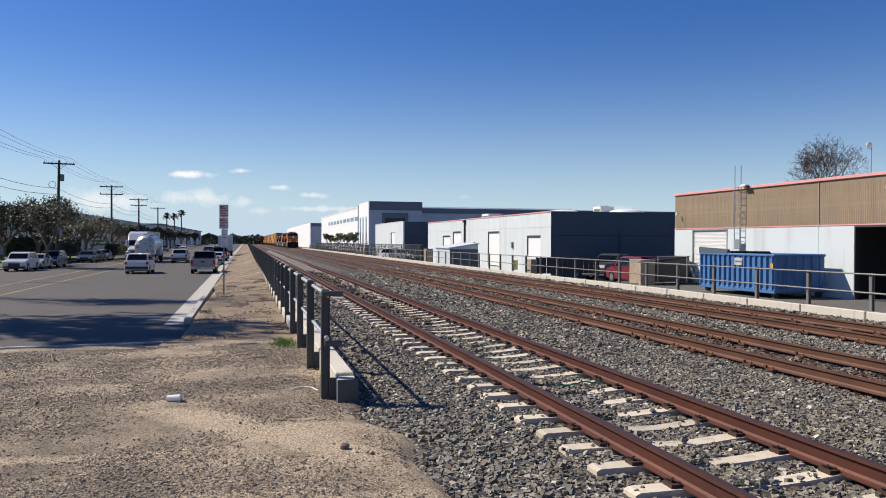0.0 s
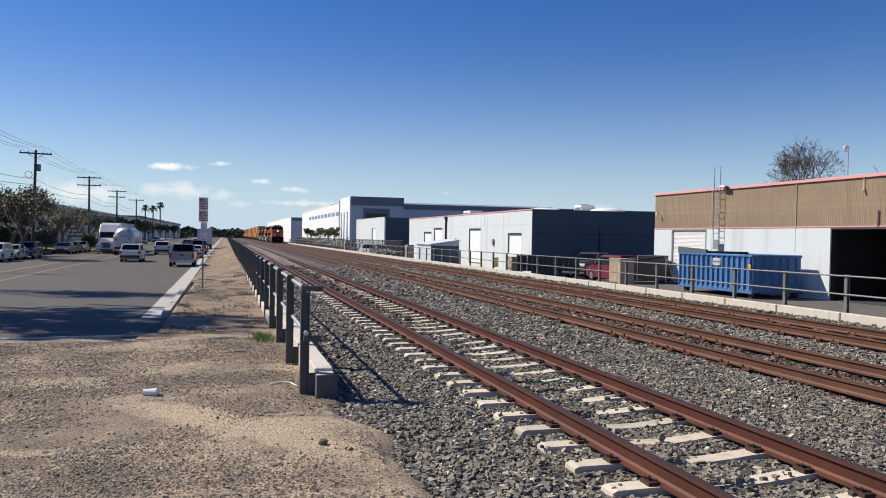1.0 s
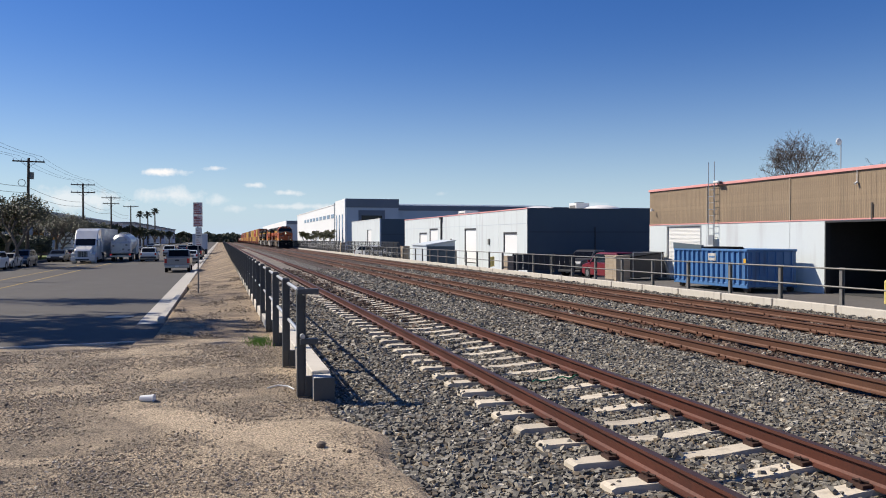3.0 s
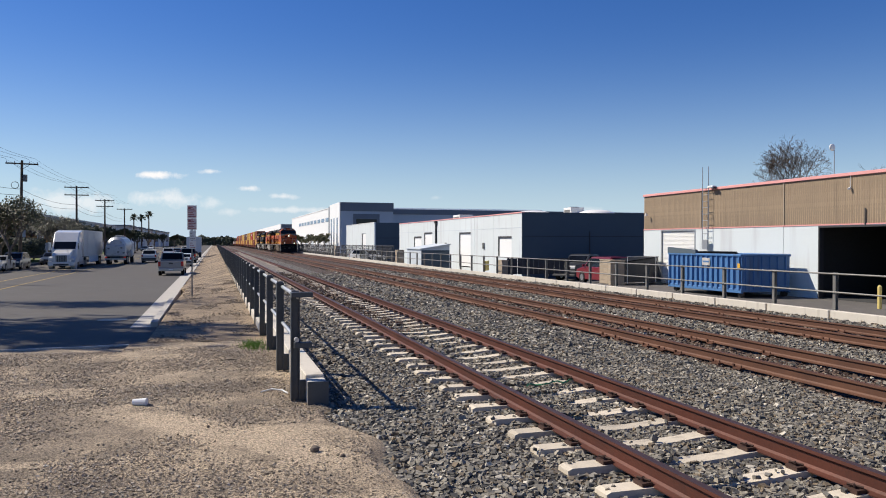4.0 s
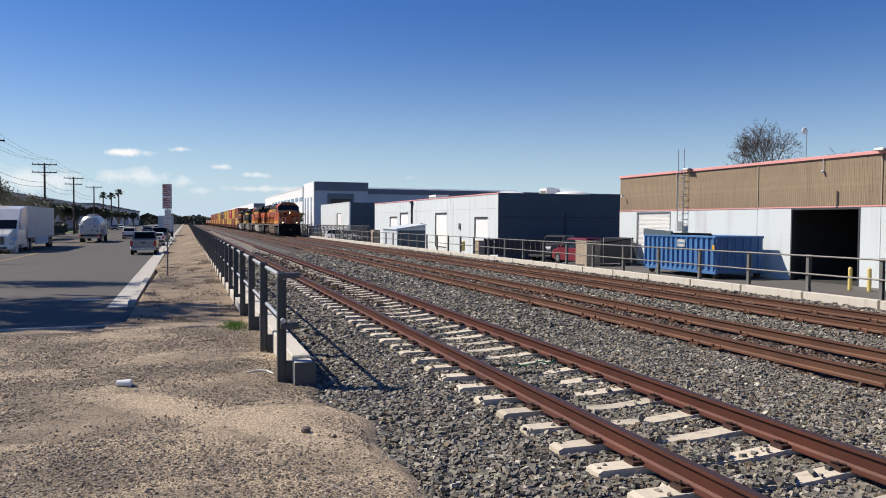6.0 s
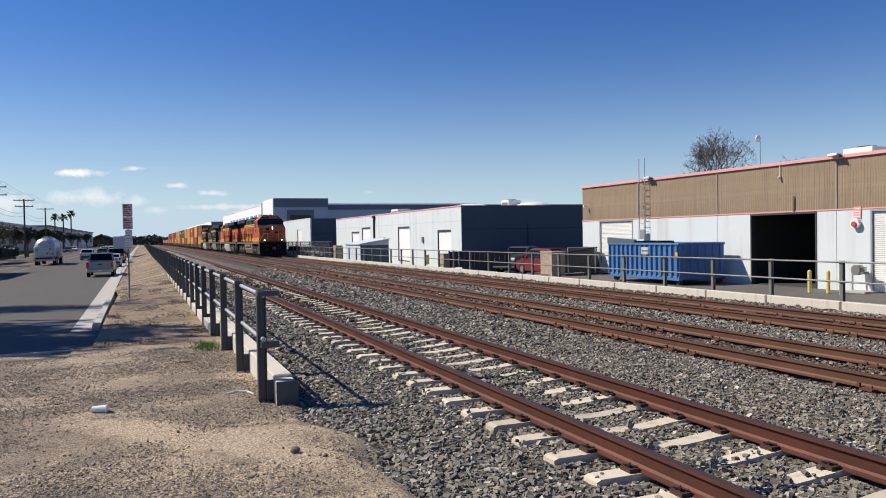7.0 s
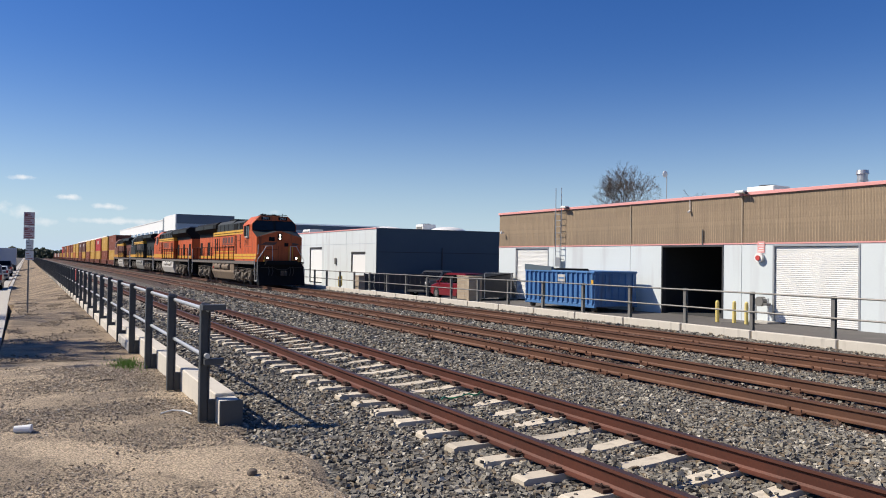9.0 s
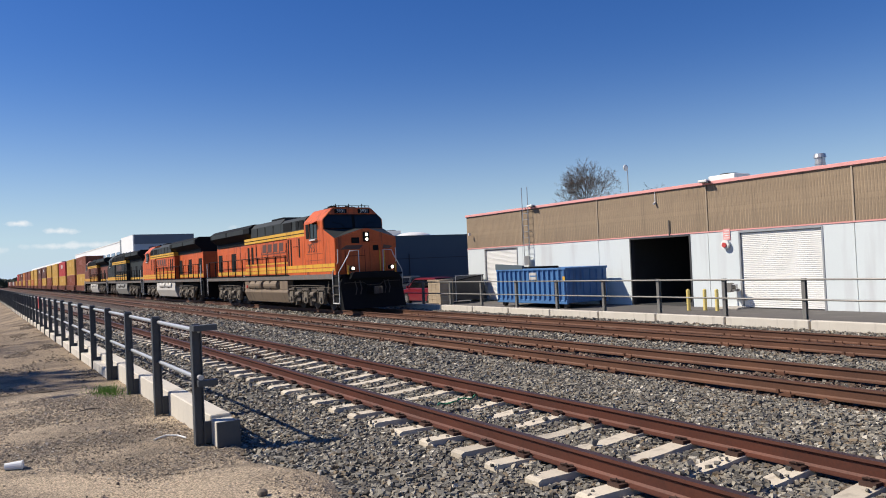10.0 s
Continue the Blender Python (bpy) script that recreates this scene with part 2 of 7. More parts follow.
def path(bm, pts, r, n=6):
    """One bent rod through the points."""
    pts = [Vector(p) for p in pts]
    rings = []
    for i, p in enumerate(pts):
        d = (pts[min(i + 1, len(pts) - 1)] - pts[max(i - 1, 0)]).normalized()
        u = d.orthogonal().normalized() if abs(d.z) > 0.9 else d.cross(Vector((0, 0, 1))).normalized()
        if rings:
            u = (last - d * last.dot(d)).normalized()
        last = u
        w = d.cross(u)
        rings.append([bm.verts.new(p + (u * math.cos(a) + w * math.sin(a)) * r) for a in [2 * math.pi * k / n for k in range(n)]])
    fs = [bm.faces.new(rings[0][::-1]), bm.faces.new(rings[-1])]
    for a, b in zip(rings, rings[1:]):
        for k in range(n):
            fs.append(bm.faces.new((a[k], a[(k + 1) % n], b[(k + 1) % n], b[k])))
    bmesh.ops.recalc_face_normals(bm, faces=fs)
    return bm


def strip(bm, x0, x1, ys, z, edge=None):
    """A ground strip that follows the gentle fall, with sides down to edge."""
    rows = [(bm.verts.new((x0, y, z + gz(y))), bm.verts.new((x1, y, z + gz(y)))) for y in ys]
    for (a, b), (c, d) in zip(rows, rows[1:]):
        bm.faces.new((a, b, d, c))
    return bm


def letters(text, size, depth, material, parent, m, name="lettering"):
    cu = bpy.data.curves.new("text", "FONT")
    cu.body, cu.size, cu.extrude, cu.align_x, cu.align_y = text, size, depth, "CENTER", "CENTER"
    tmp = bpy.data.objects.new("text", cu)
    scene.collection.objects.link(tmp)
    me = bpy.data.meshes.new_from_object(tmp.evaluated_get(bpy.context.evaluated_depsgraph_get()))
    bpy.data.objects.remove(tmp)
    me.materials.append(material)
    ob = new(name, me)
    ob.parent = parent
    ob.matrix_basis = m
    return ob

# ---- ground ----
def street(x, y):
    """The street falls below the railway and then runs level: a place on it from coordinates along and across."""
    f = min(1.0, max(0.0, (y - 17.0) / 33.0))
    s = 1 + 0.36 * f * f * (3 - 2 * f)
    return Vector((-3.35 + (x + 3.35) * s, -0.7 + (y + 0.7) * s, 1.767 - 2.052 * s))


ALONG = [14.45, 17, 20, 23, 26, 29, 32, 35, 38, 41, 44, 47, 50, 80, 120, 200, 320, 480]


def ribbon(x0, x1, ys, up=0.0, down=0.0):
    """A strip of the street between two lines, with sides if it has a height."""
    bm = B()
    rows = []
    for y in ys:
        a, b = street(x0, y), street(x1, y)
        ring = [a + Vector((0, 0, up)), b + Vector((0, 0, up))]
        if down:
            ring += [b - Vector((0, 0, down)), a - Vector((0, 0, down))]
        rows.append([bm.verts.new(v) for v in ring])
    n = len(rows[0])
    for p, q in zip(rows, rows[1:]):
        for i in range(n if down else 1):
            bm.faces.new((p[i], p[(i + 1) % n], q[(i + 1) % n], q[i]))
    if down:
        bm.faces.new(rows[0][::-1]); bm.faces.new(rows[-1])
        bmesh.ops.recalc_face_normals(bm, faces=bm.faces[:])
    return bm


FALL = [-60, 15, 60, 120, 200, 320, 480, 700]
ground = tagged(part("ground", strip(B(), -2500, 2500, [-2500, 15, 60, 120, 200, 320, 480, 4000], -1.35), M_GROUND), "dry bare earth reaching the horizon", "ground", kind="structure")


def dirt_mat(name, pale, dark, drift=False):
    m = bpy.data.materials.new(name)
    m.use_nodes = True
    t = m.node_tree
    b = t.nodes["Principled BSDF"]
    N, L = t.nodes.new, t.links.new
    tc = N("ShaderNodeTexCoord")

    def noise_tex(s, d=6.0, r=0.6):
        n = N("ShaderNodeTexNoise")
        n.inputs["Scale"].default_value, n.inputs["Detail"].default_value, n.inputs["Roughness"].default_value = s, d, r
        L(tc.outputs["Object"], n.inputs["Vector"])
        return n.outputs[0]

    def ramp(f, lo, hi, top=1.0):
        r = N("ShaderNodeMapRange")
        r.inputs[1].default_value, r.inputs[2].default_value, r.inputs[4].default_value = lo, hi, top
        L(f, r.inputs[0])
        return r.outputs[0]

    def mix(f, a, c, blend="MIX"):
        x = N("ShaderNodeMix"); x.data_type = "RGBA"; x.blend_type = blend
        if isinstance(f, float):
            x.inputs[0].default_value = f
        else:
            L(f, x.inputs[0])
        for k, v in ((6, a), (7, c)):
            if isinstance(v, tuple):
                x.inputs[k].default_value = (*v, 1)
            else:
                L(v, x.inputs[k])
        return x.outputs[2]
    big, mid, fine = noise_tex(0.55), noise_tex(3.2), noise_tex(46.0, 8.0, 0.8)
    col = mix(ramp(big, 0.40, 0.58), dark, pale)
    col = mix(ramp(mid, 0.52, 0.68, 0.6), col, (0.17, 0.13, 0.09))
    wide = N("ShaderNodeMapping"); wide.inputs["Scale"].default_value = (0.5, 1.6, 1.0)
    L(tc.outputs["Object"], wide.inputs[0])
    nb = N("ShaderNodeTexNoise"); nb.inputs["Scale"].default_value, nb.inputs["Detail"].default_value = 1.1, 7.0
    L(wide.outputs[0], nb.inputs["Vector"])
    col = mix(ramp(nb.outputs[0], 0.55, 0.66, 0.8), col, tuple(min(0.8, v * 1.15) for v in pale))
    if drift:
        # a tongue of washed-out sand that runs from the verge to the end of the ballast
        sep = N("ShaderNodeSeparateXYZ"); L(tc.outputs["Object"], sep.inputs[0])

        def calc(op, a, b):
            n = N("ShaderNodeMath"); n.operation = op
            for k, v in enumerate((a, b)):
                if isinstance(v, float):
                    n.inputs[k].default_value = v
                else:
                    L(v, n.inputs[k])
            return n.outputs[0]
        dx, dy = calc("ADD", sep.outputs[0], 3.30), calc("SUBTRACT", sep.outputs[1], 7.0)
        du = calc("DIVIDE", calc("SUBTRACT", calc("MULTIPLY", dx, 0.628), calc("MULTIPLY", dy, 0.778)), 1.95)
        dv = calc("DIVIDE", calc("ADD", calc("MULTIPLY", dx, 0.778), calc("MULTIPLY", dy, 0.628)), 0.42)
        rad = calc("SQRT", calc("ADD", calc("MULTIPLY", du, du), calc("MULTIPLY", dv, dv)), 0.0)
        rad = calc("ADD", rad, calc("MULTIPLY", calc("SUBTRACT", noise_tex(1.7), 0.5), 2.2))
        col = mix(ramp(calc("SUBTRACT", 1.2, rad), 0.1, 0.5, 0.95), col, tuple(v * 1.18 for v in pale))
    vo = N("ShaderNodeTexVoronoi"); vo.inputs["Scale"].default_value = 40.0
    L(tc.outputs["Object"], vo.inputs["Vector"])
    peb = N("ShaderNodeMapRange")
    peb.inputs[1].default_value, peb.inputs[2].default_value, peb.inputs[3].default_value, peb.inputs[4].default_value = 0.12, 0.34, 1.0, 0.0
    L(vo.outputs["Distance"], peb.inputs[0])
    sp = N("ShaderNodeSeparateColor"); L(vo.outputs["Color"], sp.inputs[0])
    few = ramp(sp.outputs[1], 0.30, 0.36)
    gate = N("ShaderNodeMath"); gate.operation = "MULTIPLY"; L(peb.outputs[0], gate.inputs[0]); L(few, gate.inputs[1])
    gate2 = N("ShaderNodeMath"); gate2.operation = "MULTIPLY"; L(gate.outputs[0], gate2.inputs[0]); L(ramp(noise_tex(0.9), 0.36, 0.52), gate2.inputs[1])
    pcol = mix(sp.outputs[0], (0.07, 0.055, 0.04), (0.56, 0.47, 0.36))
    col = mix(gate2.outputs[0], col, pcol)
    col = mix(1.0, col, mix(ramp(fine, 0.42, 0.58), (0.32, 0.32, 0.32), (1.7, 1.7, 1.7)), "MULTIPLY")
    L(col, b.inputs["Base Color"])
    b.inputs["Roughness"].default_value = 0.95
    h = N("ShaderNodeMath"); h.operation = "MULTIPLY_ADD"; h.inputs[1].default_value = 0.6
    L(gate2.outputs[0], h.inputs[0]); L(fine, h.inputs[2])
    bp = N("ShaderNodeBump"); bp.inputs["Strength"].default_value, bp.inputs["Distance"].default_value = 0.9, 0.018
    L(h.outputs[0], bp.inputs["Height"]); L(bp.outputs[0], b.inputs["Normal"])
    return m


M_DIRT = dirt_mat("dirt", (0.40, 0.312, 0.212), (0.205, 0.16, 0.112), drift=True)
M_SOIL = dirt_mat("brown_soil", (0.27, 0.20, 0.128), (0.125, 0.091, 0.061))


def grid_mesh(name, xs, ys, height, material):
    X, Y = np.meshgrid(xs, ys)
    Z = np.array([[height(x, y) for x in xs] for y in ys])
    nx, ny = len(xs), len(ys)
    co = np.stack([X, Y, Z], -1).reshape(-1, 3)
    i = np.arange(nx * ny).reshape(ny, nx)
    q = np.stack([i[:-1, :-1], i[:-1, 1:], i[1:, 1:], i[1:, :-1]], -1).reshape(-1, 4)
    me = bpy.data.meshes.new(name)
    me.from_pydata(co.tolist(), [], q.tolist())
    me.polygons.foreach_set("use_smooth", [True] * len(me.polygons))
    me.materials.append(material)
    return new(name, me)


def dirt_h(x, y):
    n = noise.noise((x * 0.5, y * 0.5, 0.0)) * 0.035 + noise.noise((x * 2.1, y * 2.1, 4.0)) * 0.022 + noise.noise((x * 7, y * 7, 7.0)) * 0.010 + noise.noise((x * 17, y * 17, 2.0)) * 0.006
    edge = noise.noise((x * 0.8, y * 0.8, 2.0)) * 0.4
    drop = max(0.0, x + (2.15 if y < 8.2 else 2.3) + (edge if y < 8.0 else 0.0)) * 0.45
    far = min(1.0, max(0.0, (y - 12.5) / 2.0))
    lift = -0.055 * far if x < -5.05 else 0.0
    return -0.215 + n * (1 - 0.6 * far) - drop + lift


xs = np.arange(-16.0, -0.4, 0.06)
ys = np.arange(-1.0, 14.75, 0.06)
dirt_verge = tagged(grid_mesh("dirt_verge", xs, ys, dirt_h, M_DIRT), "dry sandy dirt verge with gravel and tyre scuffs", "dirt", kind="structure")
back = part("dirt_apron", strip(B(), -40, -0.4, [-60, -1.0], -0.222), M_DIRT)
tagged(back, "plain dry dirt behind the verge", "dirt", kind="structure")


def path_h(x, y):
    f = min(1.0, max(0.0, (y - 17.0) / 50.0))
    low = -0.74 * f * f * (3 - 2 * f)
    a = min(1.0, max(0.0, (-2.6 - x) / 2.1))
    return -0.215 + gz(y) * (1 - a) + low * a + noise.noise((x * 1.2, y * 0.7, 3.0)) * 0.014 + noise.noise((x * 4, y * 4, 1.0)) * 0.005


dirt_path = grid_mesh("dirt_path", np.concatenate([np.arange(-5.6, -4.8, 0.2), np.arange(-4.72, -2.05, 0.13)]), np.concatenate([np.arange(14.7, 60, 0.3), np.arange(60, 520, 6.0)]), lambda x, y: path_h(x, y) if x > -4.75 or y > 24 + (-4.75 - x) * 50 else -1.2, M_SOIL)
tagged(dirt_path, "narrow dirt strip between kerb and railing", "dirt path", kind="structure")

# road, gutter and kerb
road = tagged(part("road", ribbon(-19.3, -5.38, ALONG), M_ASPH), "worn grey asphalt street with faded lines", "road", kind="structure")
gut = ribbon(-5.38, -4.92, [18.2] + ALONG[2:], 0.006)
tagged(part("gutter", gut, M_KERBCONC), "pale concrete gutter along the kerb", "gutter", kind="structure")
apron = part("road_apron", strip(B(), -5.38, -4.6, [14.45, 15, 18.2], -0.262), M_ASPH)
tagged(apron, "asphalt patch where the kerb ends", "road", kind="structure")
edge_strip = B()
for i in range(60):
    x = -17 + i * 0.2
    box(edge_strip, x, x + 0.2, 14.40 + 0.02 * math.sin(i) + 0.012 * (i - 30), 14.47 + 0.02 * math.sin(i) + 0.012 * (i - 30), -0.3, -0.235)
tagged(part("road_edge", edge_strip, M_LINE), "thin pale concrete lip at the end of the asphalt", "kerb", kind="structure")


def kerb_run(name, x0, x1, y0, y1, step, z, h, material, label, gap=0.012, limit=120):
    top = empty(name, label=label, category="kerb", kind="structure")
    me = {}
    y, n = y0, 0
    while y < y1 and n < limit:
        length = step
        if "k" not in me:
            bm = bbox(x0, x1, gap / 2, length - gap / 2, -0.25, h, 0.015)
            me["k"] = bpy.data.meshes.new("kerbstone")
            bm.to_mesh(me["k"]); bm.free()
            me["k"].materials.append(material)
        shared("kerbstone", me["k"], top, pose(0, y, z + gz(y)))
        y += step
        n += 1
    if y < y1:
        bm = B()
        while y < y1:
            box(bm, x0, x1, y, min(y + 20, y1), z + gz(y) - 0.25, z + gz(y) + h)
            y += 20
        part("kerb_far", bm, material, top)
    return top




def street_kerb(name, x0, x1, y0, step, n, up, label):
    top = empty(name, label=label, category="kerb", kind="structure")
    for k in range(n):
        a = y0 + k * step
        part("kerbstone", ribbon(x0, x1, [a + 0.005, a + step / 2, a + step - 0.005], up, 0.3), M_KERBCONC, top)
    part("kerb_far", ribbon(x0, x1, [y0 + n * step, 120, 200, 320, 480], up, 0.3), M_KERBCONC, top)


street_kerb("kerb_street", -4.92, -4.76, 18.4, 2.2, 36, 0.12, "pale concrete street kerb beside the dirt strip")
street_kerb("kerb_lawn", -19.46, -19.3, 20, 2.4, 30, 0.12, "concrete kerb along the lawn")

for name, x0 in (("centre_line", -12.25), ("turn_lane_line", -13.95)):
    tagged(part(name, ribbon(x0, x0 + 0.1, ALONG, 0.006), M_YELLOW), "faded yellow lane line on the asphalt", "road marking", kind="structure")
bm = B()
bmesh.ops.create_circle(bm, cap_ends=True, segments=20, radius=0.38, matrix=Matrix.Translation(street(-6.0, 20.3) + Vector((0, 0, 0.008))))
bmesh.ops.solidify(bm, geom=bm.faces[:], thickness=-0.006)
tagged(part("manhole_cover", bm, M_STEEL), "round iron manhole cover set in asphalt", "manhole cover")

# yard on the far side
def yard_z(x, y):
    f = min(1.0, max(0.0, (y - 33.0) / 12.0)) * min(1.0, max(0.0, (x - 13.6) / 4.0))
    return BASE + gz(y) - 0.55 * f * f * (3 - 2 * f)


def yard_sheet():
    bm = B()
    xs2 = [12.86, 13.6, 14.6, 15.6, 16.6, 17.6, 20, 140]
    rows = [[bm.verts.new((x, y, yard_z(x, y))) for x in xs2] for y in [-60, 15, 33, 35, 37, 39, 41, 43, 45, 60, 120, 200, 320, 480]]
    for p, q in zip(rows, rows[1:]):
        for i in range(len(xs2) - 1):
            bm.faces.new((p[i], p[i + 1], q[i + 1], q[i]))
    return bm


yard = tagged(part("yard_pavement", yard_sheet(), M_ASPH2), "grey asphalt yard beside the warehouses", "pavement", kind="structure")

# ---- ballast ----
def bed_h(x, y):
    base = -0.235 if x < 3.2 else (-0.318 if x < 7.9 else -0.368)
    sh = -0.015 * max(0.0, 1 - (abs(abs(x - (5.6575 if x < 7.9 else 10.1)) - 0.7525) / 0.6) ** 2) * (x > 3.4) - 0.06 * max(0.0, -1.3 - x) + min(0.06, 0.06 * max(0.0, x - 11.2))
    return base + gz(y) + sh + noise.noise((x * 1.6, y * 1.6, 9.0)) * 0.03 + noise.noise((x * 6, y * 6, 5.0)) * 0.012


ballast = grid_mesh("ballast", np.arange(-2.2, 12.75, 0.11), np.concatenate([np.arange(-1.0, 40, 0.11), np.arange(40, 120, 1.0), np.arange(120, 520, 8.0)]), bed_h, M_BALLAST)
ballast.data.materials.append(stone_mat("rust_stained_bed", [(0.03, 0.02, 0.014), (0.07, 0.043, 0.029), (0.12, 0.076, 0.052), (0.085, 0.058, 0.042)], 21.0, 0.05))
for f in ballast.data.polygons:
    c = f.center
    if min(abs(c.x - 5.66), abs(c.x - 10.1)) < 1.0 or (abs(c.x - 0.75) < 0.85 and c.y > 16) or (c.y > 45 and 3.2 < c.x < 11.4):
        f.material_index = 1
tagged(ballast, "grey crushed-stone ballast bed under the tracks", "ballast", kind="stuff")
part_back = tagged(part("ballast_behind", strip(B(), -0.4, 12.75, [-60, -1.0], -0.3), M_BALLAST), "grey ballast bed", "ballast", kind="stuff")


def stone_shapes(n, seed):
    rng = np.random.default_rng(seed)
    out = []
    for _ in range(n):
        co = np.array([(x, y, z) for x in (-0.4, 0.4) for y in (-0.4, 0.4) for z in (-0.4, 0.4)])
        co += rng.uniform(-0.2, 0.2, co.shape)
        co *= rng.uniform(0.65, 1.25, 3)
        fa = np.array([(0, 1, 3), (0, 3, 2), (4, 6, 7), (4, 7, 5), (0, 4, 5), (0, 5, 1), (2, 3, 7), (2, 7, 6), (0, 2, 6), (0, 6, 4), (1, 5, 7), (1, 7, 3)])
        out.append((co, fa))
    return out


SHAPES = stone_shapes(18, 3)


def scatter(name, places, sizes, material, seed, label, category):
    """Real stones, each a small broken solid, joined into one mesh."""
    rng = np.random.default_rng(seed)
    n = len(places)
    pick = rng.integers(0, len(SHAPES), n)
    ang = rng.uniform(0, 2 * np.pi, n)
    tilt = rng.uniform(0, 2 * np.pi, n)
    vs, fs, off = [], [], 0
    for k, (co, fa) in enumerate(SHAPES):
        ii = np.nonzero(pick == k)[0]
        if not len(ii):
            continue
        ca, sa, ct, st = np.cos(ang[ii]), np.sin(ang[ii]), np.cos(tilt[ii]), np.sin(tilt[ii])
        x, y, z = co[:, 0], co[:, 1], co[:, 2]
        y2 = ct[:, None] * y - st[:, None] * z
        z2 = st[:, None] * y + ct[:, None] * z
        x3 = ca[:, None] * x - sa[:, None] * y2
        y3 = sa[:, None] * x + ca[:, None] * y2
        P = np.stack([x3, y3, z2 * 0.8], -1) * sizes[ii][:, None, None] + places[ii][:, None, :]
        vs.append(P.reshape(-1, 3))
        fs.append((fa[None] + (np.arange(len(ii)) * len(co))[:, None, None] + off).reshape(-1, 3))
        off += len(ii) * len(co)
    V, F = np.concatenate(vs), np.concatenate(fs)
    me = bpy.data.meshes.new(name)
    me.vertices.add(len(V)); me.vertices.foreach_set("co", V.ravel())
    me.loops.add(F.size); me.loops.foreach_set("vertex_index", F.ravel())
    me.polygons.add(len(F)); me.polygons.foreach_set("loop_start", np.arange(0, F.size, 3))
    me.update(calc_edges=True)
    me.shade_flat()
    me.materials.append(material)
    return tagged(new(name, me), label, category, kind="stuff")


TIE0, TIE = 4.906, 0.63
M_RUSTSTONE = stone_mat("rusty_ballast", [(0.04, 0.026, 0.018), (0.09, 0.055, 0.037), (0.16, 0.10, 0.068), (0.11, 0.075, 0.055), (0.24, 0.165, 0.115), (0.07, 0.045, 0.03)], 21.0, 0.004, 0.4, island=True)


def ballast_stones(name, x0, x1, y0, y1, pitch, size, seed, tie_gap=True):
    rng = np.random.default_rng(seed)
    gx, gy = np.meshgrid(np.arange(x0, x1, pitch), np.arange(y0, y1, pitch))
    p = np.stack([gx.ravel(), gy.ravel()], 1) + rng.uniform(-0.5, 0.5, (gx.size, 2)) * pitch
    keep = np.ones(len(p), bool)
    edge = -1.95 + 0.25 * np.sin(p[:, 1] * 1.3) + 0.2 * np.sin(p[:, 1] * 3.1 + 1) + rng.normal(0, 0.12, len(p))
    keep &= (p[:, 0] > np.where(p[:, 1] < 8.3, edge - 0.10 * (p[:, 1] - 6.0), -2.08))
    for c in (0.0, 1.505):
        keep &= np.abs(p[:, 0] - c) > 0.085
    for c in (4.905, 6.41, 9.345, 10.85):
        keep &= np.abs(p[:, 0] - c) > 0.09
    if tie_gap:
        ph = np.abs((p[:, 1] - TIE0 + TIE / 2) % TIE - TIE / 2)
        on = (ph < 0.125) & (p[:, 0] > -0.58) & (p[:, 0] < 2.08)
        k = np.floor((p[:, 1] - TIE0 + TIE / 2) / TIE)
        reach = 0.35 + 0.55 * np.abs(np.sin(k * 2.7 + 0.6)) ** 1.5
        hide = rng.uniform(size=len(p)) < np.where((p[:, 0] > 0.05) & (p[:, 0] < reach), 0.85, np.where(p[:, 0] > 1.58, 0.9, 0.03))
        keep &= ~on | hide
    p = p[keep]
    s = size * rng.uniform(0.55, 1.35, len(p)) * np.where(rng.uniform(size=len(p)) < 0.06, 1.35, 1.0)
    z = np.array([bed_h(x, y) for x, y in p]) + rng.uniform(-0.012, 0.02, len(p))
    if tie_gap:
        ph = np.abs((p[:, 1] - TIE0 + TIE / 2) % TIE - TIE / 2)
        on = (ph < 0.11) & (p[:, 0] > -0.55) & (p[:, 0] < 2.05)
        z = np.where(on, np.maximum(z, -0.175), z)
    P = np.column_stack([p, z])
    rust = (np.abs(p[:, 0] - 5.6575) < 1.0) | (np.abs(p[:, 0] - 10.1) < 1.0) | ((np.abs(p[:, 0] - 0.7525) < 0.95) & (p[:, 1] > 13 + rng.uniform(0, 6, len(p))))
    rust &= rng.uniform(size=len(p)) < 0.8
    if rust.sum() > 50:
        scatter(name, P[rust], s[rust], M_RUSTSTONE, seed + 40, "rust-stained crushed stones between the rails", "ballast")
    return scatter(name, P[~rust], s[~rust], M_STONES, seed, "loose grey crushed stones lying between the ties", "ballast")


ballast_stones("ballast_stones", -2.4, 4.7, 2.2, 11.0, 0.036, 0.047, 11)
ballast_stones("ballast_stones", 4.7, 12.6, 3.5, 13.0, 0.056, 0.052, 12, False)
ballast_stones("ballast_stones", -2.1, 4.7, 11.0, 22.0, 0.07, 0.066, 13)
ballast_stones("ballast_stones", 4.7, 12.6, 13.0, 30.0, 0.09, 0.078, 14, False)
ballast_stones("ballast_stones", -2.1, 4.7, 22.0, 48.0, 0.12, 0.10, 15)
ballast_stones("ballast_stones", 4.7, 12.6, 30.0, 60.0, 0.15, 0.12, 16, False)
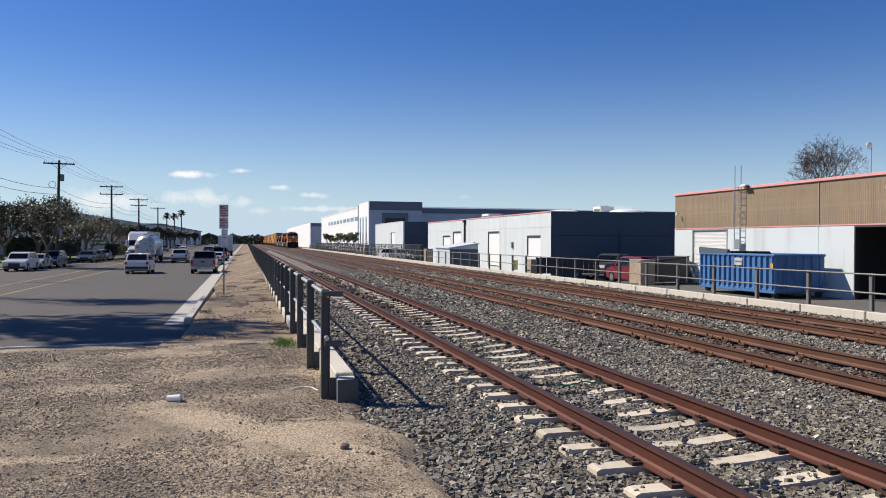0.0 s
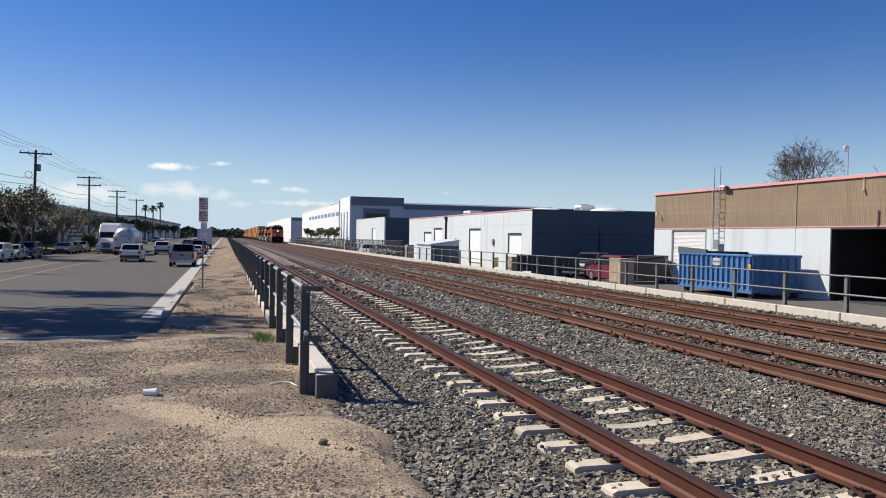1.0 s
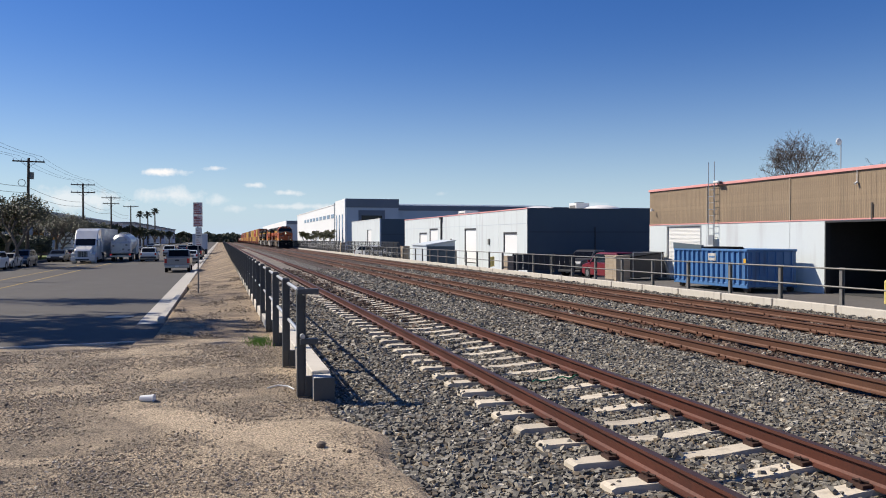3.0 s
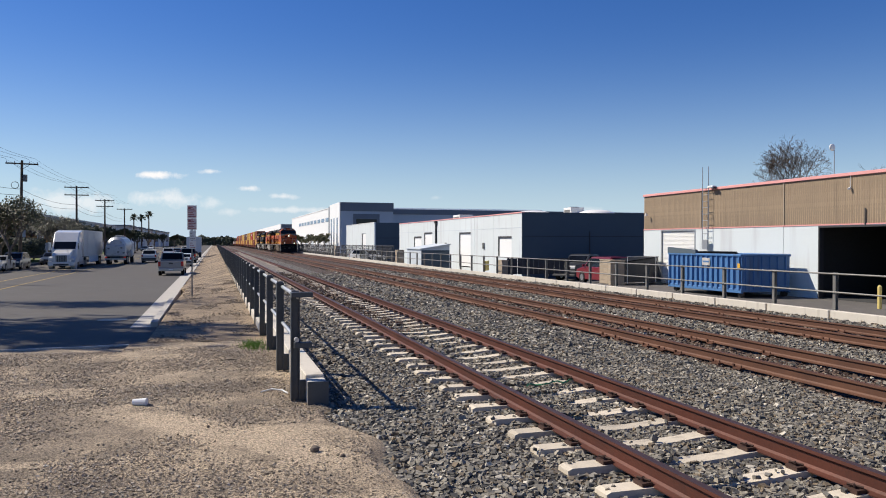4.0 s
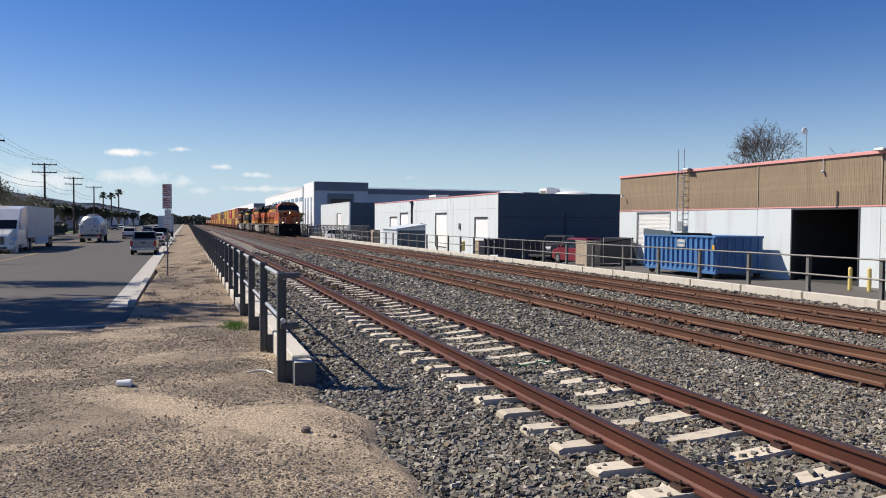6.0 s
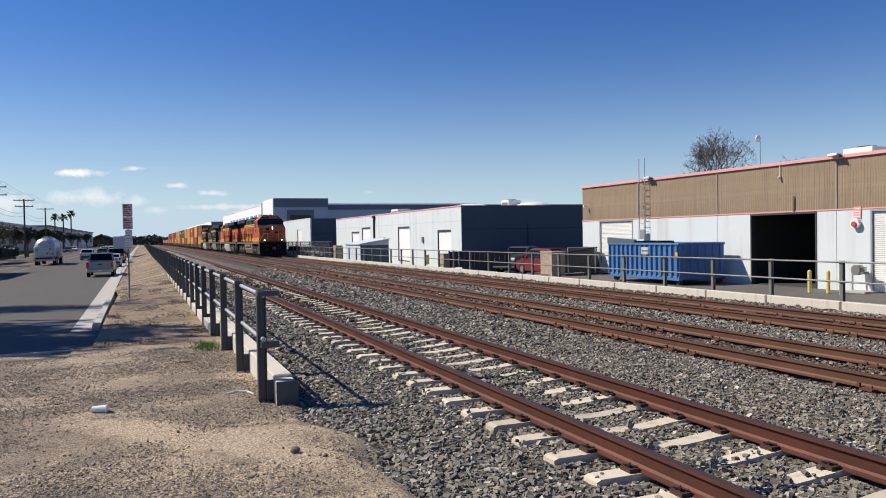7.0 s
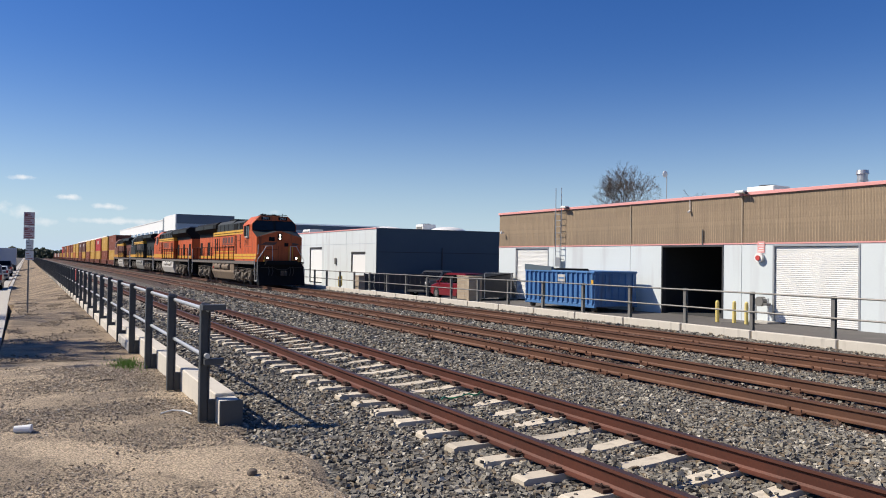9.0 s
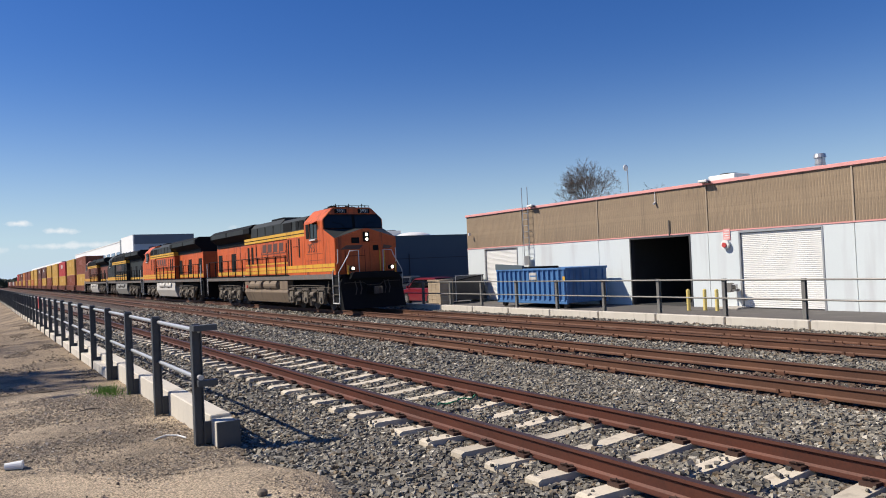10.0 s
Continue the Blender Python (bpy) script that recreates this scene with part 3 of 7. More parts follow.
# pebbles on the dirt
M_GRIT = stone_mat("grit_stone", [(0.10, 0.08, 0.058), (0.24, 0.19, 0.135), (0.33, 0.26, 0.185), (0.18, 0.145, 0.108), (0.42, 0.345, 0.26), (0.27, 0.22, 0.165), (0.58, 0.51, 0.42)], 21.0, 0.003, 0.3, island=True)
rng = np.random.default_rng(5)
u = rng.uniform(size=210000)
pp = np.column_stack([rng.uniform(-8.0, -2.0, 210000), 2.6 + 11.4 * u ** 1.5])
clump = np.array([noise.noise((x * 0.8, y * 0.8, 21.0)) for x, y in pp]) + rng.normal(0, 0.3, len(pp))
along, across = (pp[:, 0] + 3.30) * 0.628 - (pp[:, 1] - 7.0) * 0.778, (pp[:, 0] + 3.30) * 0.778 + (pp[:, 1] - 7.0) * 0.628
clump -= 0.55 * np.clip(1.3 - np.hypot(along / 1.95, across / 0.42), 0, 1)
pp = pp[clump > 0.10]
pz = np.array([dirt_h(x, y) for x, y in pp]) + 0.002
scatter("pebbles", np.column_stack([pp, pz]), 0.004 + 0.020 * rng.uniform(size=len(pp)) ** 5.0 + 0.0007 * pp[:, 1], M_GRIT, 6, "small loose pebbles on the dirt", "pebbles")

# gravel on the strip between kerb and railing
gy = 14.8 + 26.0 * rng.uniform(size=26000) ** 1.6
gp = np.column_stack([rng.uniform(-4.72, -2.15, 26000), gy])
clump = np.array([noise.noise((x * 1.3, y * 0.5, 31.0)) for x, y in gp]) + rng.normal(0, 0.2, len(gp))
gp = gp[clump > 0.36]
M_GREYGRIT = stone_mat("brown_gravel", [(0.10, 0.08, 0.06), (0.22, 0.17, 0.12), (0.34, 0.265, 0.185), (0.16, 0.125, 0.09), (0.44, 0.35, 0.25)], 21.0, 0.003, 0.3, island=True)
gzz = np.array([path_h(x, y) for x, y in gp]) + 0.002
scatter("gravel", np.column_stack([gp, gzz]), 0.014 + 0.03 * rng.uniform(size=len(gp)) ** 2.0 + 0.0004 * gp[:, 1], M_GREYGRIT, 8, "small brown gravel on the dirt strip", "gravel")

# ---- tracks ----
TRACKS = [(0.7525, 0.0), (5.6575, -0.10), (10.10, -0.15)]


def rail_profile(h=0.18):
    """Half-symmetric flat-bottom rail; top at 0."""
    half = [(0.036, 0.0), (0.038, -0.028), (0.012, -0.045), (0.010, -h + 0.045), (0.03, -h + 0.025), (0.075, -h + 0.012), (0.075, -h)]
    return half, [(-x, z) for x, z in half[::-1]]


def rail_mesh(x, z, body, head):
    a, b = rail_profile()
    pts = a + b
    bm = B()
    rings = []
    for y in [-60, 15, 60, 120, 200, 320, 520]:
        rings.append([bm.verts.new((x + u, y, z + v + gz(y))) for u, v in pts])
    n = len(pts)
    for p, q in zip(rings, rings[1:]):
        for i in range(n):
            j = (i + 1) % n
            f = bm.faces.new((p[i], p[j], q[j], q[i]))
            f.material_index = 1 if i == n - 1 else 0
    bmesh.ops.recalc_face_normals(bm, faces=bm.faces[:])
    return bm


def concrete_tie():
    """Waisted concrete tie: high shoulders under the rails and a lower middle."""
    bm = B()
    prof = [(-1.27, -0.36), (-1.265, -0.195), (-1.22, -0.176), (-0.66, -0.176), (-0.50, -0.188), (-0.32, -0.205), (-0.12, -0.217), (0.12, -0.217), (0.32, -0.205), (0.50, -0.188), (0.66, -0.176), (1.22, -0.176), (1.265, -0.195), (1.27, -0.36)]
    rows = []
    for y, k in ((-0.125, 0.0), (-0.095, 1.0), (0.095, 1.0), (0.125, 0.0)):
        rows.append([bm.verts.new((x, y, z * k + (-0.36) * (1 - k))) for x, z in prof])
    for p, q in zip(rows, rows[1:]):
        for i in range(len(prof) - 1):
            bm.faces.new((p[i], p[i + 1], q[i + 1], q[i]))
        bm.faces.new((q[0], q[-1], p[-1], p[0]))
    bmesh.ops.recalc_face_normals(bm, faces=bm.faces[:])
    me = bpy.data.meshes.new("tie")
    bm.to_mesh(me); bm.free()
    me.materials.append(M_TIE)
    return me


def timber_tie():
    me = bpy.data.meshes.new("tie")
    bm = bbox(-1.3, 1.3, -0.11, 0.11, -0.40, -0.168, 0.012)
    bm.to_mesh(me); bm.free()
    me.materials.append(M_TIMBER)
    return me


def track(k, cx, z):
    top = empty("railway_track", label=["rusty red rails on pale concrete ties in ballast", "brown rusty rails on dark timber ties in ballast", "brown rails on dark timber ties, train running on them"][k], category="railway track", group="railway tracks")
    body = M_RAIL if k == 0 else M_RAIL2
    for s in (-0.7525, 0.7525):
        part("rail", rail_mesh(cx + s, z, body, M_HEAD), [body, M_HEAD if k == 0 else body], top)
    me = concrete_tie() if k == 0 else timber_tie()
    pitch = TIE if k == 0 else 0.55
    y = TIE0 - (12 if k == 0 else 4) * pitch
    rr = random.Random(k)
    n = 0
    clips = B()
    while n < (260 if k == 0 else 200):
        zt = z + gz(y)
        shared("tie", me, top, pose(cx + rr.uniform(-0.015, 0.015), y, zt + (0 if k == 0 else rr.uniform(-0.085, -0.05)), 0, 0, rr.uniform(-0.5, 0.5)))
        if y < 60:
            for s in (-0.7525, 0.7525):
                for side in (-1, 1):
                    x = cx + s + side * 0.115
                    if k == 0:
                        box(clips, x - 0.05, x + 0.05, y - 0.07, y + 0.07, zt - 0.19, zt - 0.145)
                        tube(clips, (x - 0.035 * side, y - 0.05, zt - 0.135), (x + 0.03 * side, y + 0.05, zt - 0.125), 0.012, 5)
                        tube(clips, (x - 0.035 * side, y + 0.05, zt - 0.135), (x + 0.03 * side, y - 0.02, zt - 0.12), 0.012, 5)
                    elif rr.random() < 0.45:
                        box(clips, x - 0.06, x + 0.06, y - 0.09, y + 0.09, zt - 0.19, zt - 0.165)
                        tube(clips, (x, y - 0.05, zt - 0.17), (x, y - 0.05, zt - 0.125), 0.011, 5)
                        box(clips, x - 0.018, x + 0.018, y + 0.12, y + 0.16, zt - 0.17, zt - 0.12 + rr.uniform(-.01, .01))
        y += pitch
        n += 1
    part("rail_clip", clips, M_CLIP if k == 0 else M_RAIL2, top, "rusty rail clips and spikes")["kind"] = "stuff"
    return top


for k, (cx, z) in enumerate(TRACKS):
    track(k, cx, z)

# ---- near railing ----
def near_fence():
    top = empty("railing", label="dark steel post and pipe railing on a low concrete barrier", category="railing")
    post = B()
    box(post, -0.055, 0.055, -0.012, 0.012, 0, 1.36, 0.003)
    box(post, -0.055, -0.042, -0.05, 0.05, 0, 1.36, 0.002)
    box(post, 0.042, 0.055, -0.05, 0.05, 0, 1.36, 0.002)
    for zz in (1.325,):
        tube(post, (-0.045, 0, 1.35), (0.045, 0, 1.35), 0.03, 10)
    box(post, 0.05, 0.158, -0.03, 0.03, 0.0, 0.25, 0.004)
    pm = bpy.data.meshes.new("post")
    post.to_mesh(pm); post.free(); pm.materials.append(M_STEEL)
    blk = bbox(-2.335, -2.10, 0.0, 2.27, -0.30, 0.10, 0.012)
    bmesh_me = bpy.data.meshes.new("barrier_block")
    blk.to_mesh(bmesh_me); blk.free(); bmesh_me.materials.append(M_CONC)
    foot = bpy.data.meshes.new("barrier_footing")
    fb = bbox(-2.492, -2.287, 0.0, 2.27, -0.5, -0.035, 0.012)
    fb.to_mesh(foot); fb.free(); foot.materials.append(M_CONC)
    y, n = 8.52, 0
    while y < 420:
        if 3 <= n < 130:
            shared("barrier_footing", foot, top, pose(0, y, gz(y)))
        if n < 130:
            shared("post", pm, top, pose(-2.465, y, -0.21 + gz(y)))
            shared("barrier_block", bmesh_me, top, pose(0, y, gz(y)))
        y += 2.29
        n += 1
    far = B()
    y = 8.52 + 130 * 2.29
    while y < 460:
        box(far, -2.48, -2.33, y - 0.05, y + 0.05, -0.21 + gz(y), 1.14 + gz(y))
        y += 2.29
    part("far_posts", far, M_STEEL, top)["kind"] = "stuff"
    for zz, xo in ((1.085, -2.43), (0.53, -2.43)):
        bm = B()
        path(bm, [(xo, yy, zz + gz(yy)) for yy in (8.50, 15, 60, 120, 200, 320, 460)], 0.026, 10)
        part("pipe_rail", bm, M_PIPE, top, "galvanised pipe rail", smooth=False)
    # end post brackets and cap
    bm = B()
    box(bm, -2.525, -2.26, 8.36, 8.46, 1.09, 1.155, 0.004)
    part("end_bracket", bm, M_STEEL, top, "bent steel bracket closing the pipe rails")
    bm = B()
    box(bm, -2.49, -2.27, 8.37, 8.45, 0.46, 0.53, 0.004)
    part("end_bracket", bm, M_STEEL, top, "bent steel bracket closing the pipe rails")
    bm = B()
    tube(bm, (-2.46, 8.36, 0.565), (-2.46, 8.44, 0.565), 0.03, 10)
    part("bolt", bm, M_PIPE, top)
    bm = B()
    box(bm, -2.345, -2.088, 8.20, 8.235, -0.30, 0.065)
    part("end_plate", bm, M_STEEL, top, "dark steel plate closing the barrier end", smooth=False)
    blk2 = bbox(-2.335, -2.10, 8.24, 8.515, -0.30, 0.06, 0.012)
    part("barrier_block", blk2, M_CONC, top)


near_fence()


def far_fence():
    top = empty("yard_railing", label="grey steel post and pipe railing along the yard edge", category="railing")
    post = B()
    box(post, -0.05, 0.05, -0.012, 0.012, 0, 1.2, 0.003)
    box(post, -0.05, -0.036, -0.05, 0.05, 0, 1.2, 0.002)
    box(post, 0.036, 0.05, -0.05, 0.05, 0, 1.2, 0.002)
    pm = bpy.data.meshes.new("post")
    post.to_mesh(pm); post.free(); pm.materials.append(M_GALV)
    y0 = 15.62 - 10 * 2.36
    for n in range(90):
        y = y0 + n * 2.36
        shared("post", pm, top, pose(12.93, y, -0.24 + gz(y)))
    for zz in (0.925, 0.42):
        bm = B()
        path(bm, [(12.86, yy, zz + gz(yy)) for yy in (y0, 15, 60, 120, y0 + 89 * 2.36)], 0.024, 8)
        part("pipe_rail", bm, M_GALV, top)
    top2 = kerb_run("barrier_far", 12.60, 12.80, 13.05 - 12 * 2.45, 300, 2.45, -0.22, 0.155, M_CONC, "pale concrete barrier blocks along the yard edge", gap=0.06, limit=110)


far_fence()

# ---- buildings on the far side ----
M_WHITEWALL = mat("white_painted_panel", (0.635, 0.68, 0.685), (0.575, 0.615, 0.62), rough=0.85, s1=0.5, s2=25, bump=0.1, dist=0.006, c3=(0.50, 0.51, 0.52), streak=1)
M_TAN = mat("tan_ribbed_concrete", (0.41, 0.305, 0.2), (0.235, 0.175, 0.118), rough=0.92, s1=0.9, s2=14, bump=0.3, dist=0.01, c3=(0.17, 0.13, 0.092), streak=1, amt=1.0)
M_CORAL = mat("coral_trim", (0.76, 0.35, 0.33), (0.62, 0.28, 0.26), rough=0.75, s1=1, s2=25, bump=0.08)
M_NAVY = mat("dark_slate_paint", (0.088, 0.118, 0.142), (0.07, 0.095, 0.116), rough=0.85, s1=0.4, s2=20, bump=0.1)
M_SLAT = mat("roller_slat", (0.78, 0.77, 0.74), (0.7, 0.69, 0.66), rough=0.6, s1=1.5, s2=30, bump=0.08)
# near-black: the shade of the unlit room is put into this colour
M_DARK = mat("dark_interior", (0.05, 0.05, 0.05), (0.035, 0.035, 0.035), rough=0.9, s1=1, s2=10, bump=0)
M_FRAME = mat("dark_frame", (0.05, 0.05, 0.052), None, rough=0.6, s1=4, s2=30, bump=0.05)
M_ROOF = mat("roof_sheet", (0.42, 0.41, 0.39), (0.33, 0.32, 0.31), rough=0.9, s1=0.3, s2=8, bump=0.1)
M_WHITE = mat("white_enamel", (0.78, 0.77, 0.74), (0.66, 0.65, 0.62), rough=0.5, s1=2, s2=30, bump=0.05)
M_TANBLOCK = mat("tan_block", (0.40, 0.32, 0.23), (0.32, 0.25, 0.18), rough=0.9, s1=2, s2=30, bump=0.3, dist=0.01, rnd=0.1)
M_YPAINT = mat("yellow_bollard_paint", (0.70, 0.55, 0.16), (0.6, 0.48, 0.2), rough=0.6, s1=4, s2=40, bump=0.08)
M_REDPAINT = mat("red_paint", (0.55, 0.06, 0.05), (0.42, 0.05, 0.04), rough=0.5, s1=4, s2=40, bump=0.05)
M_GALVB = mat("bright_galvanised", (0.55, 0.55, 0.54), (0.42, 0.42, 0.41), rough=0.4, metal=0.7, s1=4, s2=40, bump=0.05)
M_GLASS_DK = mat("dark_glass", (0.012, 0.014, 0.017), None, rough=0.08, s1=2, s2=20, bump=0, spec=0.3)
M_GREYWALL = mat("grey_painted_panel", (0.53, 0.58, 0.62), (0.47, 0.51, 0.55), rough=0.85, s1=0.2, s2=10, bump=0.05)
M_BRIGHT = mat("bright_white_panel", (0.80, 0.80, 0.79), (0.74, 0.74, 0.73), rough=0.85, s1=0.1, s2=10, bump=0.05)
M_SLATE2 = mat("slate_band_panel", (0.18, 0.205, 0.235), (0.15, 0.17, 0.20), rough=0.8, s1=0.2, s2=10, bump=0.05)
M_BLUEGLASS = mat("blue_window_glass", (0.10, 0.17, 0.30), (0.07, 0.12, 0.22), rough=0.12, s1=0.5, s2=5, bump=0)

FX = 18.66


def wall_with_holes(bm, x0, x1, ya, yb, z0, z1, holes, mi=0):
    """A wall along y, thick from x0 to x1, with openings (ya, yb, z0, z1) that start at the wall's foot."""
    cuts = sorted(holes)
    y = ya
    for a, b, za, zb in cuts:
        if a > y:
            box(bm, x0, x1, y, a, z0, z1, mi=mi)
        box(bm, x0, x1, a, b, zb, z1, mi=mi)
        if za > z0:
            box(bm, x0, x1, a, b, z0, za, mi=mi)
        y = b
    if y < yb:
        box(bm, x0, x1, y, yb, z0, z1, mi=mi)
    return bm


def roller_door(parent, x, ya, yb, z0, z1, n=40):
    d = part("roller_door", bbox(x + 0.02, x + 0.05, ya, yb, z0, z1), M_SLAT, parent, "closed white slatted roller door")
    me = bpy.data.meshes.new("slat")
    h = (z1 - z0) / n
    bm = B()
    prism(bm, [(0.0, 0.0), (-0.022, h * 0.25), (-0.022, h * 0.75), (0.0, h * 0.96)], "y", ya, yb)
    bm.to_mesh(me); bm.free(); me.materials.append(M_SLAT)
    for i in range(n):
        shared("slat", me, d, pose(x + 0.02, 0, z0 + i * h))
    return d


def building_a():
    """Tan and white tilt-up warehouse with three vehicle doors."""
    top = empty("warehouse", label="tilt-up warehouse with ribbed tan band above white panels", category="warehouse")
    y0, y1, zt, zs = -14.0, 34.55, 4.21, 2.43
    doors = [(13.82, 17.0, BASE - 0.1, 2.40), (19.14, 22.30, BASE - 0.1, 2.41), (30.0, 32.9, BASE - 0.1, 2.40)]
    # lower white panels, split at the joints
    joints = [y0, 5.6, 12.79, 18.32, 24.15, 29.57, y1]
    for a, b in zip(joints, joints[1:]):
        bm = wall_with_holes(B(), FX, FX + 0.2, a + 0.012, b - 0.012, BASE - 0.1, zs, [d for d in doors if a <= d[0] < b])
        part("wall_panel", bm, M_WHITEWALL, top)
    # tan ribbed panels above
    for a, b in zip(joints, joints[1:]):
        bm = bbox(FX + 0.02, FX + 0.2, a + 0.008, b - 0.008, zs + 0.045, zt)
        pan = part("ribbed_panel", bm, M_TAN, top, "ribbed tan concrete panel, streaked")
        rib = (b - a - 0.10) / max(1, int((b - a - 0.1) / 0.105))
        me = bpy.data.meshes.new("rib")
        rb = prism(B(), [(FX + 0.021, 0.016), (FX + 0.014, 0.024), (FX + 0.014, rib - 0.024), (FX + 0.021, rib - 0.016)], "z", zs + 0.05, zt - 0.002)
        rb.to_mesh(me); rb.free(); me.materials.append(M_TAN)
        for k in range(int(round((b - a - 0.10) / rib))):
            shared("rib", me, pan, pose(0, a + 0.05 + k * rib, 0))
    part("trim_band", bbox(FX - 0.022, FX + 0.2, y0, y1, zs, zs + 0.045), M_CORAL, top, "thin coral painted line")
    part("parapet_cap", bbox(FX - 0.05, FX + 0.25, y0 - 0.02, y1 + 0.03, zt, zt + 0.12, 0.01), M_CORAL, top, "coral metal parapet cap")
    part("end_wall", bbox(FX + 0.2, FX + 26, y1 - 0.2, y1, BASE - 0.1, zt), M_NAVY, top)
    part("near_end_wall", bbox(FX + 0.2, FX + 26, y0, y0 + 0.2, BASE - 0.1, zt), M_WHITEWALL, top)
    part("back_wall", bbox(FX + 25.8, FX + 26, y0 + 0.2, y1 - 0.2, BASE - 0.1, zt), M_WHITEWALL, top)
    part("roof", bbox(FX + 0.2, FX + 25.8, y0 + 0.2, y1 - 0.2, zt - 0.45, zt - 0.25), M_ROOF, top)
    # floor and inner walls coloured near-black as the shade behind the open door
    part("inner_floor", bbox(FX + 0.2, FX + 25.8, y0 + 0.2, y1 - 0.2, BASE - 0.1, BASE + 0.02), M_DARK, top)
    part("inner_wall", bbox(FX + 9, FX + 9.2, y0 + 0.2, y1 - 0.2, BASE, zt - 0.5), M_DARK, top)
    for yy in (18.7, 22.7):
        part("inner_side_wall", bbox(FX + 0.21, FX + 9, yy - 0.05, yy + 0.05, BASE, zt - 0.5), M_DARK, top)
    for k, (a, b, za, zb) in enumerate(doors):
        bm = B()
        box(bm, FX - 0.02, FX + 0.19, a, a + 0.06, BASE, zb)
        box(bm, FX - 0.02, FX + 0.19, b - 0.06, b, BASE, zb)
        box(bm, FX - 0.02, FX + 0.19, a + 0.06, b - 0.06, zb - 0.06, zb)
        part("door_frame", bm, M_FRAME if k == 1 else M_GALVB, top)
        if k != 1:
            roller_door(top, FX + 0.05, a + 0.07, b - 0.07, BASE + 0.02, zb - 0.07)
        else:
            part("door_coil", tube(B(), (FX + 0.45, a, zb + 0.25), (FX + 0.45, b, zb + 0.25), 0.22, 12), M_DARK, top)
    # black conduit slit, small lamp, joint sealant
    part("conduit", bbox(FX - 0.035, FX - 0.015, 20.11, 20.15, 2.42, 3.02), M_FRAME, top)
    for yy in joints[2:-1]:
        part("panel_joint", bbox(FX - 0.012, FX + 0.01, yy - 0.03, yy + 0.03, zs + 0.05, zt), M_TANBLOCK, top, "pale caulked joint")
    bm = B()
    tube(bm, (FX - 0.12, 20.78, 3.72), (FX - 0.02, 20.78, 3.78), 0.045, 8)
    path(bm, [(FX - 0.03, 20.78, 3.78), (FX - 0.03, 20.78, 4.34)], 0.016)
    part("wall_spotlight", bm, M_WHITE, top)
    for yy in (28.55, 18.25):
        bm = B()
        box(bm, FX - 0.28, FX - 0.05, yy - 0.2, yy + 0.2, 4.29, 4.39, 0.02)
        part("floodlight", bm, M_WHITE, top, "white box floodlight on the parapet")
        part("floodlight_lens", bbox(FX - 0.26, FX - 0.12, yy - 0.26, yy - 0.2, 4.25, 4.33), M_FRAME, top)
    bm = B()
    path(bm, [(FX - 0.05, 34.0, 3.2), (FX - 0.22, 34.0, 3.32)], 0.02)
    tube(bm, (FX - 0.22, 34.0, 3.18), (FX - 0.22, 34.0, 3.32), 0.07, 8, 0.03)
    part("wall_lamp", bm, M_WHITE, top)
    return top


building_a()


def roof_ladder():
    top = empty("roof_ladder", label="galvanised steel ladder fixed to the tan wall", category="ladder")
    for yy in (28.78, 29.22):
        part("ladder_rail", tube(B(), (FX - 0.18, yy, 1.45), (FX - 0.18, yy, 5.3), 0.02, 6), M_GALVB, top)
    me = bpy.data.meshes.new("rung")
    bm = tube(B(), (FX - 0.18, 28.78, 0), (FX - 0.18, 29.22, 0), 0.014, 6)
    bm.to_mesh(me); bm.free(); me.materials.append(M_GALVB)
    for i in range(10):
        shared("rung", me, top, pose(0, 0, 1.6 + i * 0.3))
    for zz in (1.8, 3.1, 4.2):
        for yy in (28.78, 29.22):
            part("bracket", tube(B(), (FX - 0.18, yy, zz), (FX + 0.02, yy, zz), 0.015, 6), M_GALVB, top)
    part("guard_plate", bbox(FX - 0.22, FX - 0.19, 28.8, 29.2, 1.45, 1.9), M_GALVB, top)


roof_ladder()
bell = empty("fire_bell", label="red fire alarm bell with red sign on the white wall", category="alarm bell")
part("gong", tube(B(), (FX - 0.14, 17.5, 1.95), (FX - 0.02, 17.5, 1.95), 0.17, 16), M_WHITE, bell)
part("gong_hub", tube(B(), (FX - 0.19, 17.5, 1.93), (FX - 0.14, 17.5, 1.93), 0.09, 12), M_REDPAINT, bell)
sg = part("sign_plate", bbox(FX - 0.03, FX - 0.012, 17.33, 17.62, 2.12, 2.52), M_CORAL, bell, "red enamel sign plate")
for i in range(4):
    part("lettering_bar", bbox(FX - 0.036, FX - 0.031, 17.36, 17.59 - 0.04 * (i % 2), 2.17 + i * 0.085, 2.20 + i * 0.085), M_WHITE, sg)

bol = empty("bollard", pose(17.03, 18.0, BASE), label="yellow painted steel bollard by the gas meter", category="bollard", group="yellow bollards")
part("post", tube(B(), (0, 0, 0), (0, 0, 0.72), 0.065, 12), M_YPAINT, bol)
part("cap", tube(B(), (0, 0, 0.72), (0, 0, 0.76), 0.065, 12, 0.03), M_YPAINT, bol)
for x, y in ((17.3, 17.5), (17.25, 16.95)):
    copy_thing(bol, pose(x, y, BASE))
gm = empty("gas_meter", pose(18.3, 17.2, BASE), label="grey gas meter with pipes against the wall", category="gas meter")
part("meter_body", tube(B(), (-0.12, 0, 0.75), (0.12, 0, 0.75), 0.17, 12), M_GALV, gm)
part("regulator", tube(B(), (0, -0.25, 0.62), (0.0, -0.25, 0.7), 0.13, 12), M_GALV, gm)
part("pipe", path(B(), [(0, 0.2, 0), (0, 0.2, 0.85), (0, -0.3, 0.85), (0, -0.3, 0.3), (0.5, -0.3, 0.3)], 0.03, 8), M_GALVB, gm)
